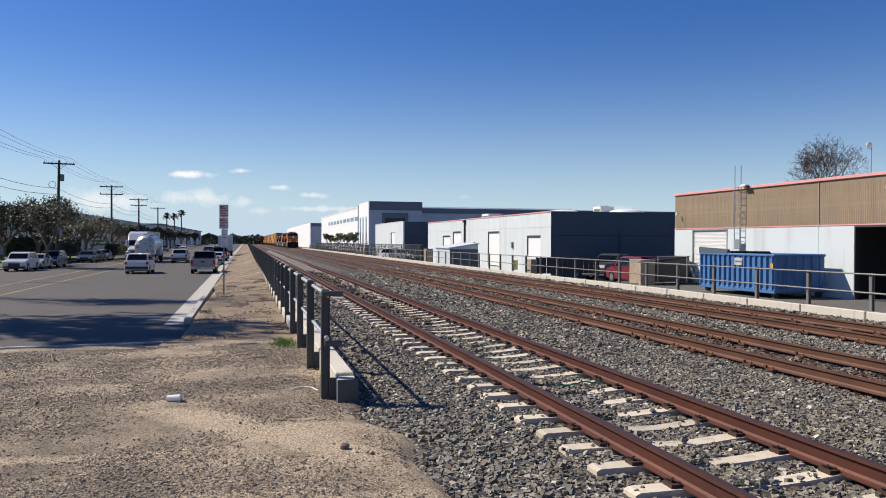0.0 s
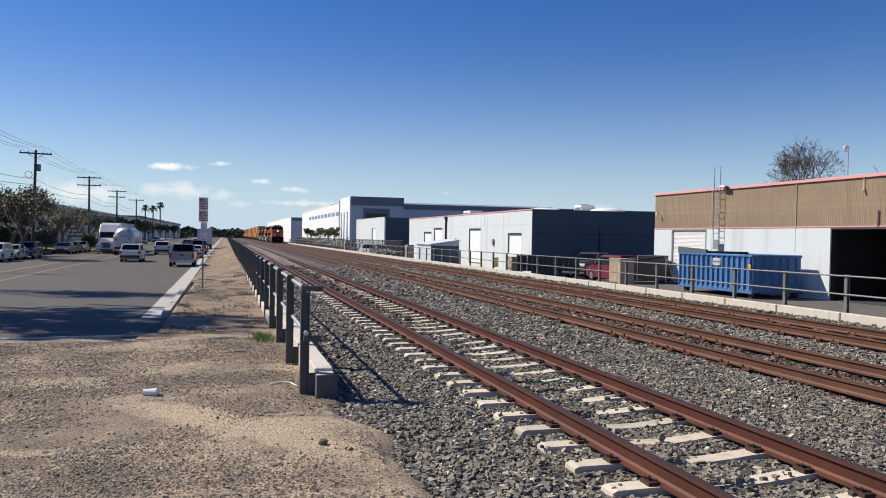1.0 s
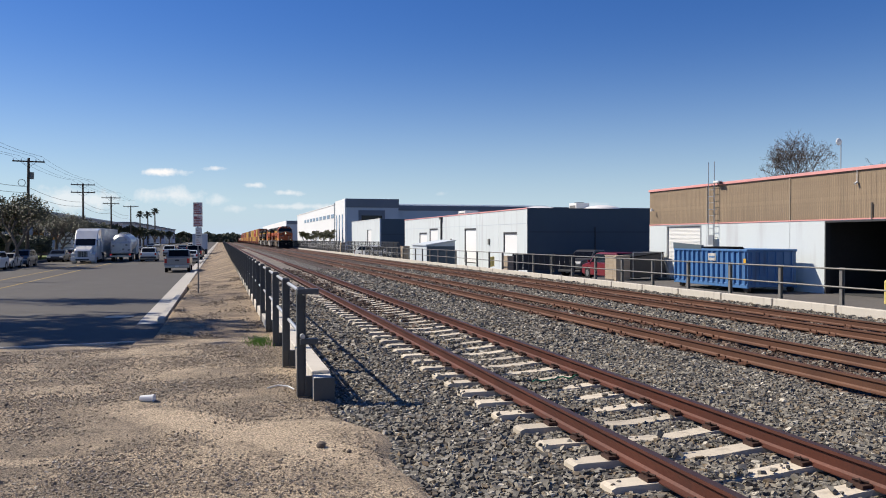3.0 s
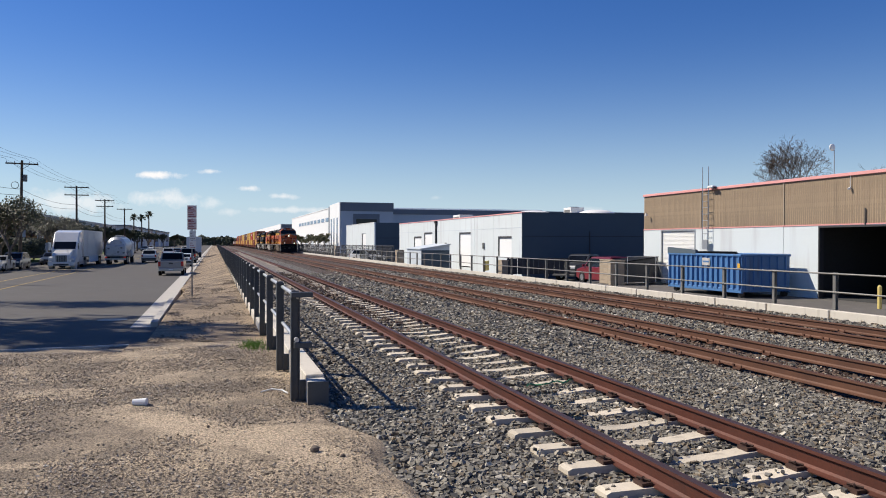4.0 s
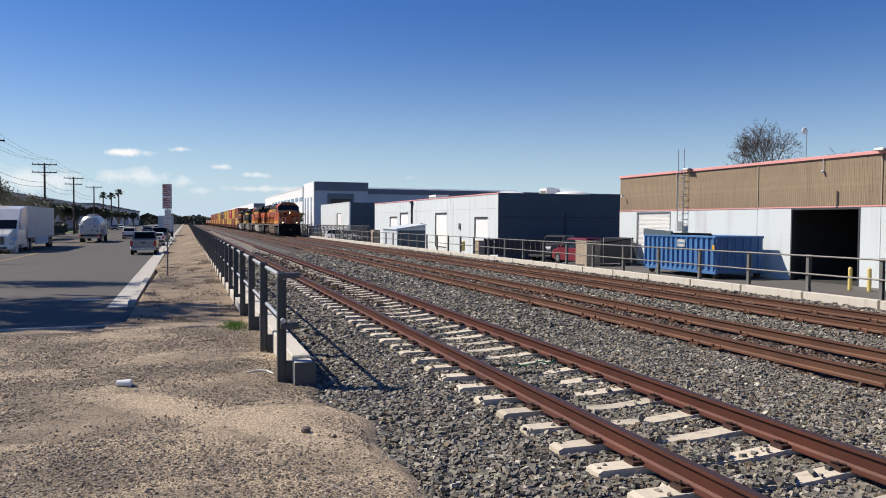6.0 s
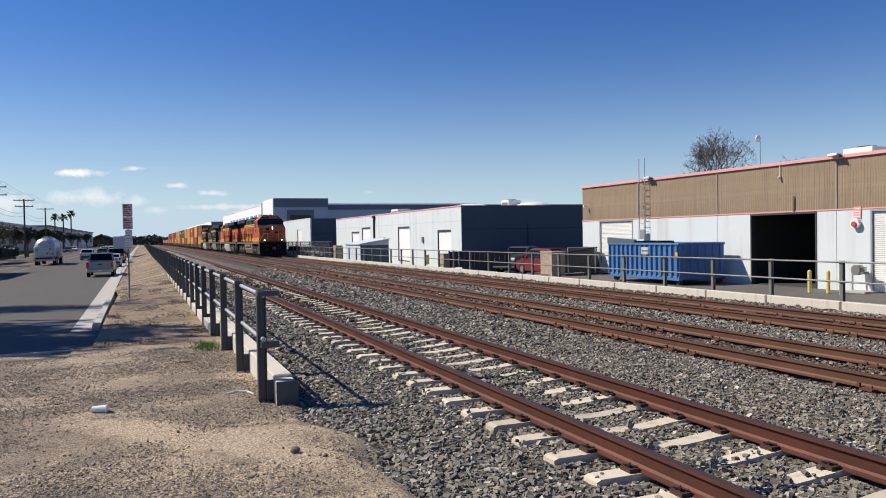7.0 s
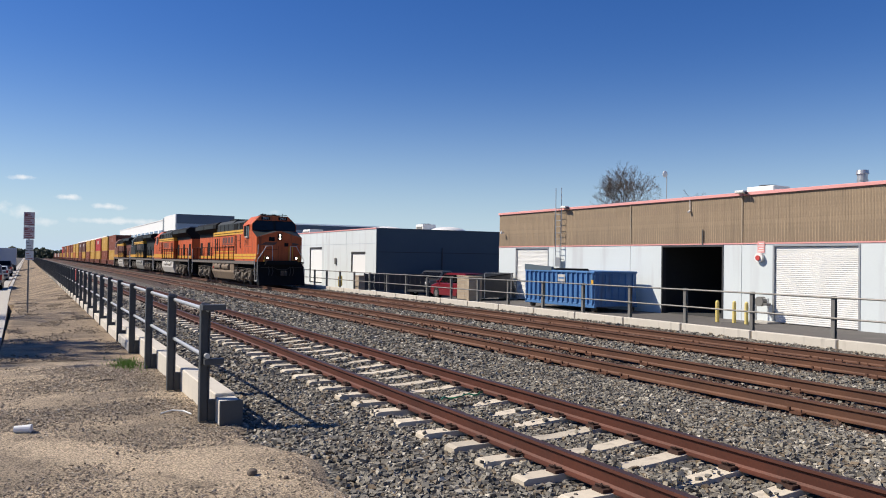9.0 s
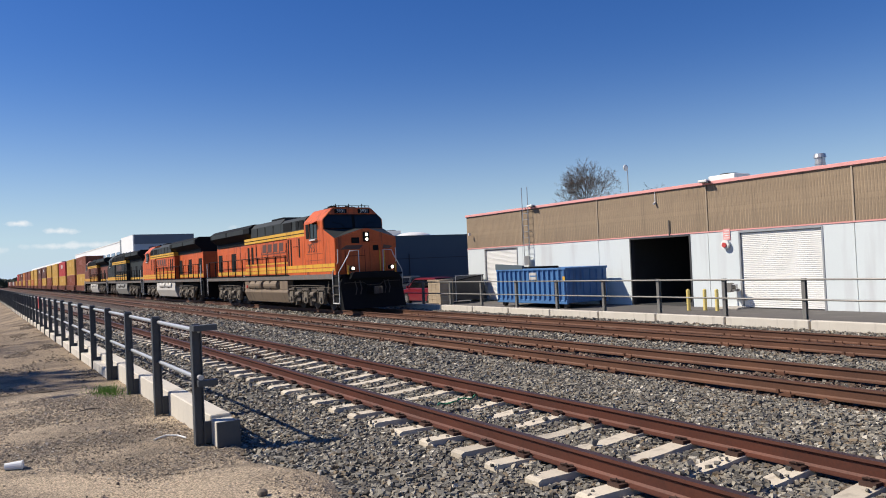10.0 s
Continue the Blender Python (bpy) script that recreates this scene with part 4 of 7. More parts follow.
part("pad", bbox(-0.3, 0.4, -0.5, 0.4, 0, 0.06), M_KERBCONC, gm)


def roof_vent(x, y, z, r, label):
    v = empty("roof_vent", pose(x, y, z), label=label, category="roof vent", group="roof vents")
    part("stack", tube(B(), (0, 0, 0), (0, 0, 0.42), r, 14), M_GALVB, v)
    part("cowl", tube(B(), (0, 0, 0.42), (0, 0, 0.55), r * 1.25, 14, r * 1.1), M_GALVB, v)
    part("collar", tube(B(), (0, 0, 0.2), (0, 0, 0.24), r * 1.1, 14), M_GALVB, v)


roof_vent(19.5, 14.3, 4.27, 0.16, "shiny turbine roof vent on the tan warehouse")


def hvac(x, y, z, sx, sy, sz, label):
    h = empty("rooftop_unit", pose(x, y, z), label=label, category="air conditioner", group="rooftop units")
    part("cabinet", bbox(-sx / 2, sx / 2, -sy / 2, sy / 2, 0.1, sz, 0.03), M_WHITE, h)
    part("curb", bbox(-sx / 2 + 0.1, sx / 2 - 0.1, -sy / 2 + 0.1, sy / 2 - 0.1, 0, 0.1), M_FRAME, h)
    part("grille", bbox(-sx / 2 - 0.01, -sx / 2, -sy / 2 + 0.15, sy / 2 - 0.15, 0.25, sz - 0.2), M_GALV, h)
    part("fan_guard", tube(B(), (0, 0, sz), (0, 0, sz + 0.06), min(sx, sy) * 0.35, 12), M_FRAME, h)


hvac(22.0, 19.8, 4.1, 1.0, 1.3, 0.75, "pale rooftop air conditioner behind the parapet")


def antenna():
    a = empty("roof_antenna", pose(31.0, 34.2, 4.1), label="white dish antenna on a thin steel mast", category="antenna")
    part("mast", tube(B(), (0, 0, 0), (0, 0, 3.3), 0.03, 6), M_GALVB, a)
    bm = B()
    bmesh.ops.create_uvsphere(bm, u_segments=14, v_segments=8, radius=0.21)
    for v in bm.verts:
        v.co.y *= 0.35
    bmesh.ops.transform(bm, matrix=Matrix.Translation((-0.15, 0, 3.2)), verts=bm.verts[:])
    part("dish", bm, M_WHITE, a, smooth=True)


def building_b():
    top = empty("warehouse", label="low warehouse with white panelled side and dark slate end wall", category="warehouse")
    y0, y1, zt = 51.35, 90.6, 3.97
    doors = [(53.4, 56.3, 0.62, 2.24), (63.2, 66.5, BASE - 0.2, 2.67), (75.7, 78.9, BASE - 0.2, 2.8), (80.05, 83.3, BASE - 0.2, 2.39)]
    joints = [y0, 57.4, 62.2, 68.1, 73.9, 80.0, 86.0, y1]
    for a, b in zip(joints, joints[1:]):
        bm = B()
        wall_with_holes(bm, FX, FX + 0.2, a + 0.015, b - 0.015, BASE - 1.2, zt, [d for d in doors if a <= d[0] < b])
        part("wall_panel", bm, M_WHITEWALL, top)
    part("reveal", bbox(FX - 0.012, FX + 0.01, y0 + 0.02, y1, 2.86, 2.90), M_GREYWALL, top)
    part("parapet_cap", bbox(FX - 0.04, FX + 0.22, y0 - 0.03, y1 + 0.02, zt, zt + 0.09), M_CORAL, top, "coral painted parapet line")
    part("end_wall", bbox(FX + 0.2, 50, y0, y0 + 0.2, BASE - 1.2, zt), M_NAVY, top, "dark slate painted end wall")
    part("corner", bbox(FX, FX + 0.2, y0 - 0.02, y0 + 0.01, BASE - 1.2, zt), M_NAVY, top)
    part("end_cap", bbox(FX + 0.22, 50, y0 - 0.03, y0 + 0.22, zt, zt + 0.07), M_NAVY, top)
    part("end_reveal", bbox(FX + 0.2, 50, y0 - 0.012, y0 - 0.001, 2.20, 2.25), M_FRAME, top)
    part("end_pipe", tube(B(), (24.3, y0 - 0.05, BASE), (24.3, y0 - 0.05, 2.6), 0.04, 6), M_FRAME, top)
    part("far_wall", bbox(FX + 0.2, 50, y1 - 0.2, y1, BASE - 1.2, zt), M_NAVY, top)
    part("back_wall", bbox(49.8, 50, y0 + 0.2, y1 - 0.2, BASE - 1.2, zt), M_WHITEWALL, top)
    part("roof", bbox(FX + 0.2, 49.8, y0 + 0.2, y1 - 0.2, zt - 0.3, zt - 0.1), M_ROOF, top)
    for a, b, za, zb in doors:
        part("door", bbox(FX + 0.06, FX + 0.1, a + 0.04, b - 0.04, max(za, BASE - 0.1), zb - 0.03), M_BRIGHT, top, "plain white steel door")
        bm = B()
        box(bm, FX - 0.01, FX + 0.18, b - 0.14, b, max(za, BASE - 0.1), zb)
        box(bm, FX - 0.01, FX + 0.18, a, b - 0.14, zb - 0.14, zb)
        part("door_frame", bm, M_FRAME, top)
    part("downpipe", tube(B(), (FX - 0.09, 74.06, BASE), (FX - 0.09, 74.06, 3.85), 0.1, 8), M_FRAME, top)
    part("hopper", bbox(FX - 0.25, FX - 0.02, 73.8, 74.3, 3.7, 3.95), M_FRAME, top)
    for yy in (59.5, 70.5):
        part("utility_box", bbox(FX - 0.12, FX - 0.015, yy, yy + 0.3, 1.2, 1.7), M_GALV, top)


building_b()
hvac(21.0, 72.5, 4.0, 1.4, 2.2, 0.55, "pale rooftop unit on the white warehouse")
hvac(26.2, 57.8, 3.95, 1.25, 1.4, 0.8, "pale rooftop unit behind the slate wall")
for x, y, r in ((23.4, 60.0, 1.7), (27.5, 56.2, 1.6)):
    d = empty("roof_dome", pose(x, y, 4.12), label="low pale domed roof ventilator", category="roof vent", group="roof domes")
    bm = B()
    bmesh.ops.create_uvsphere(bm, u_segments=18, v_segments=10, radius=r)
    bmesh.ops.delete(bm, geom=[v for v in bm.verts if v.co.z < -0.05], context="VERTS")
    for v in bm.verts:
        v.co.z *= 0.26
    part("dome", bm, M_WHITE, d, smooth=True)
    part("curb", tube(B(), (0, 0, -0.36), (0, 0, 0.02), r * 1.02, 18), M_ROOF, d)
antenna()


def building_c():
    top = empty("warehouse", label="small white block with dark slate end wall", category="warehouse")
    y0, y1, zt = 106.0, 130.3, 4.55
    part("front_wall", wall_with_holes(B(), FX, FX + 0.2, y0, y1, BASE - 0.6, zt, [(112.4, 115.7, BASE - 0.6, 3.05)]), M_WHITEWALL, top)
    part("door", bbox(FX + 0.08, FX + 0.12, 112.45, 115.6, BASE - 0.5, 3.0), M_BRIGHT, top)
    part("door_frame", bbox(FX - 0.02, FX + 0.19, 115.45, 115.7, BASE - 0.5, 3.05), M_FRAME, top)
    part("end_wall", bbox(FX + 0.2, 26.5, y0, y0 + 0.2, BASE - 0.6, zt), M_NAVY, top)
    part("back_wall", bbox(26.3, 26.5, y0 + 0.2, y1, BASE - 0.6, zt), M_NAVY, top)
    part("roof", bbox(FX + 0.2, 26.3, y0 + 0.2, y1, zt - 0.3, zt - 0.1), M_ROOF, top)
    part("end_band", bbox(FX + 0.2, 26.5, y0 - 0.012, y0 - 0.001, 2.3, 2.36), M_FRAME, top)
    part("parapet_cap", bbox(FX - 0.03, FX + 0.22, y0 - 0.02, y1, zt, zt + 0.08), M_WHITE, top)


building_c()


def building_d():
    """Large modern logistics hall."""
    top = empty("logistics_hall", label="tall white and slate logistics hall with window strips", category="warehouse")
    X, y0, y1, zt = 25.0, 177.7, 300.0, 11.0
    zb = -1.2
    part("corner_tower", bbox(X, X + 13, y0, y0 + 16, zb, zt + 0.2), M_BRIGHT, top)
    part("tower_face", bbox(X + 0.4, X + 13, y0 - 0.3, y0 - 0.01, zb, 9.1), M_GREYWALL, top)
    part("tower_band", bbox(X + 0.2, X + 13.1, y0 - 0.45, y0 - 0.01, 9.1, zt + 0.2), M_SLATE2, top)
    part("dark_panel", bbox(X + 3.2, X + 9.6, y0 - 0.5, y0 - 0.31, 4.5, 8.45), M_SLATE2, top)
    part("tower_glass", bbox(X + 3.9, X + 8.9, y0 - 0.55, y0 - 0.51, 4.9, 7.2), M_GLASS_DK, top)
    part("side_wall", bbox(X + 0.6, X + 60, y0 + 16.4, y1, zb, zt - 0.4), M_BRIGHT, top)
    part("slate_rib", bbox(X + 0.1, X + 0.7, y0 + 16.02, y0 + 19, zb, zt - 0.1), M_SLATE2, top)
    part("long_wing", bbox(X + 13.1, X + 95, y0 + 3, y0 + 30, zb, 9.8), M_GREYWALL, top)
    part("wing_band", bbox(X + 13.1, X + 95, y0 + 2.8, y0 + 2.99, 8.6, 9.85), M_SLATE2, top)
    for yy in (y0 + 3, y0 + 8, y0 + 12.5):
        part("tall_window", bbox(X - 0.05, X + 0.02, yy, yy + 1.6, 0.2, 7.6), M_BLUEGLASS, top)
    for i in range(9):
        yy = y0 + 22 + i * 8.5
        part("strip_window", bbox(X + 0.5, X + 0.59, yy, yy + 5.6, 7.2, 8.2), M_BLUEGLASS, top)
    for i in range(6):
        yy = y0 + 24 + i * 15
        part("low_panel", bbox(X + 0.53, X + 0.59, yy, yy + 7, 0.2, 3.6), M_GREYWALL, top)
    part("roofline", bbox(X + 0.5, X + 60, y0 + 16.4, y1, zt - 0.4, zt - 0.2), M_BRIGHT, top)


building_d()
g = empty("distant_warehouse", label="long low grey warehouse in the distance", category="warehouse")
part("block", bbox(24, 70, 330, 520, -1.5, 9.2), M_GREYWALL, g)
part("white_end", bbox(23.7, 23.95, 330, 520, -1.5, 9.4), M_BRIGHT, g)
part("roof_edge", bbox(24, 70, 329.6, 329.95, 7.8, 9.3), M_SLATE2, g)

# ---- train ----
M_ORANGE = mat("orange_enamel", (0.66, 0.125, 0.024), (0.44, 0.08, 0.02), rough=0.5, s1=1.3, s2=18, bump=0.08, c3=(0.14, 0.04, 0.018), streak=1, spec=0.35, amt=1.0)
M_YSTRIPE = mat("yellow_enamel", (0.72, 0.40, 0.04), (0.6, 0.33, 0.04), rough=0.5, s1=1.6, s2=18, bump=0.06, c3=(0.20, 0.095, 0.03), streak=1, spec=0.35, amt=0.9)
M_BLACK = mat("black_enamel", (0.011, 0.0115, 0.012), (0.007, 0.007, 0.0075), rough=0.75, s1=1.5, s2=25, bump=0.06, spec=0.12)
M_HOODGREY = mat("dark_green_grey_enamel", (0.032, 0.036, 0.035), (0.02, 0.023, 0.022), rough=0.6, s1=1.2, s2=25, bump=0.06, spec=0.25)
M_TANK = mat("dusty_tank_paint", (0.22, 0.16, 0.105), (0.14, 0.10, 0.068), rough=0.75, s1=1.0, s2=25, bump=0.12, c3=(0.08, 0.06, 0.045), streak=1)
M_TANKW = mat("pale_tank_paint", (0.56, 0.53, 0.48), (0.44, 0.41, 0.37), rough=0.7, s1=1.0, s2=25, bump=0.1)
M_BOGIE = mat("dusty_bogie_steel", (0.095, 0.076, 0.058), (0.04, 0.033, 0.027), rough=0.8, s1=2.5, s2=30, bump=0.2)
M_WHEEL = mat("wheel_steel", (0.08, 0.07, 0.062), (0.05, 0.042, 0.038), rough=0.6, metal=0.4, s1=2.5, s2=30, bump=0.1)
M_RAILW = mat("white_handrail", (0.62, 0.61, 0.58), (0.5, 0.49, 0.47), rough=0.5, s1=3, s2=30, bump=0.03)
M_LAMP = glow("headlamp_glow", (1.0, 0.88, 0.68), 5.5)
M_SILL = mat("chipped_grey_sill", (0.17, 0.155, 0.14), (0.09, 0.08, 0.07), rough=0.7, s1=2.5, s2=22, bump=0.1, c3=(0.22, 0.085, 0.035), amt=0.9)
M_DUST = mat("dust_caked_steel", (0.20, 0.165, 0.125), (0.085, 0.07, 0.055), rough=0.85, s1=3.5, s2=30, bump=0.2, amt=0.9)
M_CHAR = mat("board_white", (0.75, 0.74, 0.7), None, rough=0.5, bump=0)
M_DECAL = mat("decal_brown", (0.10, 0.045, 0.03), None, rough=0.5, s1=3, s2=30, bump=0)


def flip(pts):
    return [(-x, z) for x, z in pts]


def wheelset(parent, y, r=0.52):
    w = part("wheelset", tube(B(), (-0.78, y, r), (0.78, y, r), 0.09, 10), M_WHEEL, parent)
    for s in (-1, 1):
        bm = B()
        tube(bm, (s * 0.69, y, r), (s * 0.82, y, r), r, 20)
        tube(bm, (s * 0.82, y, r), (s * 0.835, y, r), r * 0.45, 14)
        part("wheel", bm, M_WHEEL, w)
    return w


def bogie(parent, yc, n=3, step=1.9, half=1.32, rr=0.52):
    a, b = yc - step * (n - 1) / 2 - 0.75, yc + step * (n - 1) / 2 + 0.75
    bg = part("bogie", bbox(-0.6, 0.6, a + 0.3, b - 0.3, 0.55, 0.95), M_BOGIE, parent, "dusty grey three-axle bogie" if n == 3 else "dusty bogie")
    for s in (-1, 1):
        bm, boxes = B(), []
        prism(bm, [(a, 0.98), (a + 0.1, 1.06), (b - 0.1, 1.06), (b, 0.98), (b - 0.05, 0.80), (a + 0.05, 0.80)], "x", s * (half - 0.12), s * half, bevel=0.015)
        for k in range(n):
            y = yc + (k - (n - 1) / 2) * step
            dust = B()
            boxes.append(("axle_box", dust))
            prism(dust, [(y - 0.24, 0.86), (y - 0.28, 0.45), (y - 0.16, 0.30), (y + 0.16, 0.30), (y + 0.28, 0.45), (y + 0.24, 0.86)], "x", s * (half - 0.10), s * (half + 0.10), bevel=0.02)
            tube(dust, (s * (half + 0.08), y, 0.52), (s * (half + 0.17), y, 0.52), 0.14, 12, 0.11)
            box(dust, s * (half - 0.02), s * (half + 0.12), y - 0.34, y - 0.26, 0.36, 0.72, 0.01)
            box(dust, s * (half - 0.02), s * (half + 0.12), y + 0.26, y + 0.34, 0.36, 0.72, 0.01)
            if n == 3:
                for d in (-0.40, 0.40):
                    for q in range(5):
                        tube(bm, (s * (half + 0.02), y + d, 0.56 + q * 0.075), (s * (half + 0.02), y + d, 0.60 + q * 0.075), 0.095, 8)
                box(bm, s * (half + 0.0), s * (half + 0.10), y - 0.46, y + 0.46, 0.93, 1.04, 0.015)
        for k in range(n - 1):
            y = yc + (k + 0.5 - (n - 1) / 2) * step
            box(bm, s * (half - 0.1), s * (half + 0.05), y - 0.26, y + 0.26, 0.42, 0.80, 0.03)
            dust = tube(B(), (s * (half + 0.07), y - 0.22, 0.74), (s * (half + 0.07), y + 0.22, 0.74), 0.12, 10)
            boxes.append(("brake_cylinder", dust))
            tube(bm, (s * (half + 0.09), y - 0.55, 0.93), (s * (half + 0.09), y + 0.5, 0.55), 0.03, 6)
            tube(bm, (s * (half + 0.06), y + 0.35, 0.40), (s * (half + 0.06), y + 0.42, 0.95), 0.025, 6)
            boxes.append(("brake_shoe", bbox(s * (half - 0.06), s * (half + 0.06), y + 0.30, y + 0.42, 0.22, 0.50, 0.02)))
        sf = part("side_frame", bm, M_BOGIE, bg)
        for nm, b2 in boxes:
            part(nm, b2, M_DUST if n == 3 else M_BOGIE, sf)
        if n == 3:
            part("sand_pipe", path(B(), [(s * (half - 0.05), a + 0.1, 1.35), (s * (half + 0.05), a - 0.02, 0.9), (s * 0.85, a - 0.05, 0.12)], 0.022, 5), M_DUST, bg)
            part("brake_pipe", path(B(), [(s * (half + 0.11), a + 0.2, 1.12), (s * (half + 0.11), yc, 1.16), (s * (half + 0.11), b - 0.2, 1.12)], 0.02, 5), M_BOGIE, bg)
    for k in range(n):
        wheelset(bg, yc + (k - (n - 1) / 2) * step, rr)
    return bg


def locomotive(label, body, stripe, tank, hood, number=True):
    """Six-axle diesel; the nose face stands at y = 0 and looks to -y, rail top at z = 0."""
    t = empty("locomotive", label=label, category="locomotive", group="train")
    L = 21.9
    # underframe
    part("frame", bbox(-1.5, 1.5, 0.25, L - 0.4, 1.42, 1.62, 0.02), M_HOODGREY, t)
    for s in (-1, 1):
        part("sill_stripe", bbox(s * 1.5, s * 1.518, 0.3, L - 0.6, 1.44, 1.66), M_SILL, t, "chipped grey side sill")
        part("walkway", bbox(s * 1.05, s * 1.52, 5.7, L - 0.5, 1.62, 1.68), M_BLACK, t)
    # nose: flat face with a low peak, dark top falling from the cab to the front corners
    N0, C0 = 0.0, 1.2
    nose = B()
    ring = [[(-1.5, 1.62), (-1.5, 3.20), (-0.16, 3.60), (0.16, 3.60), (1.5, 3.20), (1.5, 1.62)], [(-1.5, 1.62), (-1.5, 3.66), (-0.16, 3.68), (0.16, 3.68), (1.5, 3.66), (1.5, 1.62)]]
    va, vb = [[nose.verts.new((x, y, z)) for x, z in r] for r, y in zip(ring, (N0, C0 + 0.02))]
    nose.faces.new(va); nose.faces.new(vb[::-1])
    for i in range(6):
        f = nose.faces.new((va[i], vb[i], vb[(i + 1) % 6], va[(i + 1) % 6]))
        f.material_index = 1 if i in (1, 2, 3) else 0
    bmesh.ops.recalc_face_normals(nose, faces=nose.faces[:])
    bmesh.ops.bevel(nose, geom=[e for e in nose.edges if all(v.co.y < 0.1 for v in e.verts)], offset=0.035, segments=2, affect="EDGES")
    nz = part("nose", nose, [body, M_HOODGREY], t, "orange short hood with dark sloping top")
    part("nose_door", bbox(0.14, 0.74, -0.03, 0.0, 1.72, 3.02, 0.012), body, nz)
    part("door_window", bbox(0.30, 0.58, -0.036, -0.031, 2.62, 2.86), M_BLACK, nz)
    part("nose_emblem", prism(B(), [(-1.28, 2.70), (-0.95, 2.88), (-0.15, 2.88), (-0.35, 2.70)], "y", -0.012, -0.002), M_DECAL, nz)
    part("nose_emblem", prism(B(), [(0.80, 2.70), (0.86, 2.88), (1.30, 2.80), (1.15, 2.70)], "y", -0.012, -0.002), M_DECAL, nz)
    part("nose_vent", bbox(-0.72, -0.34, -0.025, 0.0, 2.96, 3.22, 0.01), M_BLACK, nz)
    for x in (-1.05, -0.1):
        part("nose_seam", bbox(x, x + 0.02, -0.008, 0.0, 1.7, 2.66), M_BLACK, nz)
    part("nose_seam", bbox(-1.05, -0.08, -0.008, 0.0, 2.40, 2.42), M_BLACK, nz)
    for s in (-1, 1):
        part("nose_stripe", bbox(s * 1.503, s * 1.512, 0.05, C0, 1.78, 2.12), stripe, nz)
        part("stripe_line", bbox(s * 1.513, s * 1.516, 0.05, C0, 1.93, 1.97), M_ORANGE, nz)
    # cab: tall side walls, sloping roof edges, raked front
    prof = [(-1.5, 1.62), (-1.5, 4.08), (-1.46, 4.16), (-1.02, 4.60), (-0.92, 4.66), (0.92, 4.66), (1.02, 4.60), (1.46, 4.16), (1.5, 4.08), (1.5, 1.62)]
    cab = B()
    prism(cab, prof, "y", C0, 3.55)
    for v in cab.verts:
        if v.co.y < 2.0 and v.co.z > 3.7:
            v.co.y += (v.co.z - 3.62) * 0.16
    bmesh.ops.bevel(cab, geom=cab.edges[:], offset=0.025, segments=1, affect="EDGES")
    cb = part("cab", cab, body, t, "wide orange crew cab")

    def raked(pts, out, thick):
        bm = B()
        f = bm.faces.new([bm.verts.new((x, C0 + (z - 3.62) * 0.16 - out, z)) for x, z in pts])
        r = bmesh.ops.extrude_face_region(bm, geom=[f])
        for v in r["geom"]:
            if isinstance(v, bmesh.types.BMVert):
                v.co.y += thick
        bmesh.ops.recalc_face_normals(bm, faces=bm.faces[:])
        return bm
    part("windshield_surround", raked([(-1.45, 3.68), (1.45, 3.68), (1.45, 4.12), (1.24, 4.34), (-1.24, 4.34), (-1.45, 4.12)], 0.012, 0.02), M_BLACK, cb)
    for s in (-1, 1):
        pane = [(s * 0.07, 3.72), (s * 1.41, 3.72), (s * 1.41, 4.08), (s * 1.23, 4.28), (s * 0.07, 4.28)]
        ws = part("windshield", raked(pane, 0.022, 0.008), M_GLASS_DK, cb)
        part("wiper", path(B(), [(s * 0.45, C0 - 0.03, 3.70), (s * 0.62, C0 + 0.01, 3.92), (s * 1.05, C0 + 0.02, 3.98)], 0.010, 5), M_BLACK, ws)
        brd = part("number_board", bbox(s * 0.58 - 0.29, s * 0.58 + 0.29, C0 + 0.085, C0 + 0.16, 4.385, 4.59, 0.008), M_BLACK, cb)
        if number:
            letters("3931", 0.215, 0.004, M_CHAR, brd, pose(s * 0.58, C0 + 0.08, 4.488, 90, 0, 0))
        win = part("side_window", bbox(s * 1.503, s * 1.52, 1.95, 2.72, 3.30, 4.02), M_GLASS_DK, cb)
        part("window_post", bbox(s * 1.521, s * 1.53, 2.30, 2.35, 3.30, 4.02), M_BLACK, win)
        part("window_frame", bbox(s * 1.503, s * 1.535, 2.72, 2.80, 3.22, 4.06), M_BLACK, win)
        part("window_awning", prism(B(), [(s * 1.50, 4.06), (s * 1.74, 3.98), (s * 1.74, 4.0), (s * 1.50, 4.10)], "y", 1.9, 2.85), body, win)
        part("armrest", bbox(s * 1.5, s * 1.60, 1.98, 2.70, 3.22, 3.29, 0.01), M_RAILW, win)
        part("rear_pane", bbox(s * 1.503, s * 1.515, 2.92, 3.30, 3.34, 4.0), M_BLACK, cb)
        part("cab_stripe", bbox(s * 1.503, s * 1.512, C0, 5.9, 1.78, 2.12), stripe, cb)
        part("stripe_line", bbox(s * 1.513, s * 1.516, C0, 5.9, 1.93, 1.97), M_ORANGE, cb)
        for y0, y1, z0, z1 in ((1.35, 3.4, 2.60, 2.615), (1.35, 3.4, 2.30, 2.315), (2.0, 2.015, 2.15, 2.6), (2.75, 2.765, 2.15, 2.6), (1.55, 1.95, 3.16, 3.19)):
            part("panel_seam", bbox(s * 1.503, s * 1.507, y0, y1, z0, z1), M_DECAL, cb)
    if number:
        letters("3931", 0.58, 0.004, M_DECAL, cb, pose(-1.508, 2.55, 2.86, 90, 0, -90))
    part("roof_vent", bbox(-0.6, 0.6, 2.2, 3.2, 4.66, 4.76, 0.02), M_BLACK, cb)
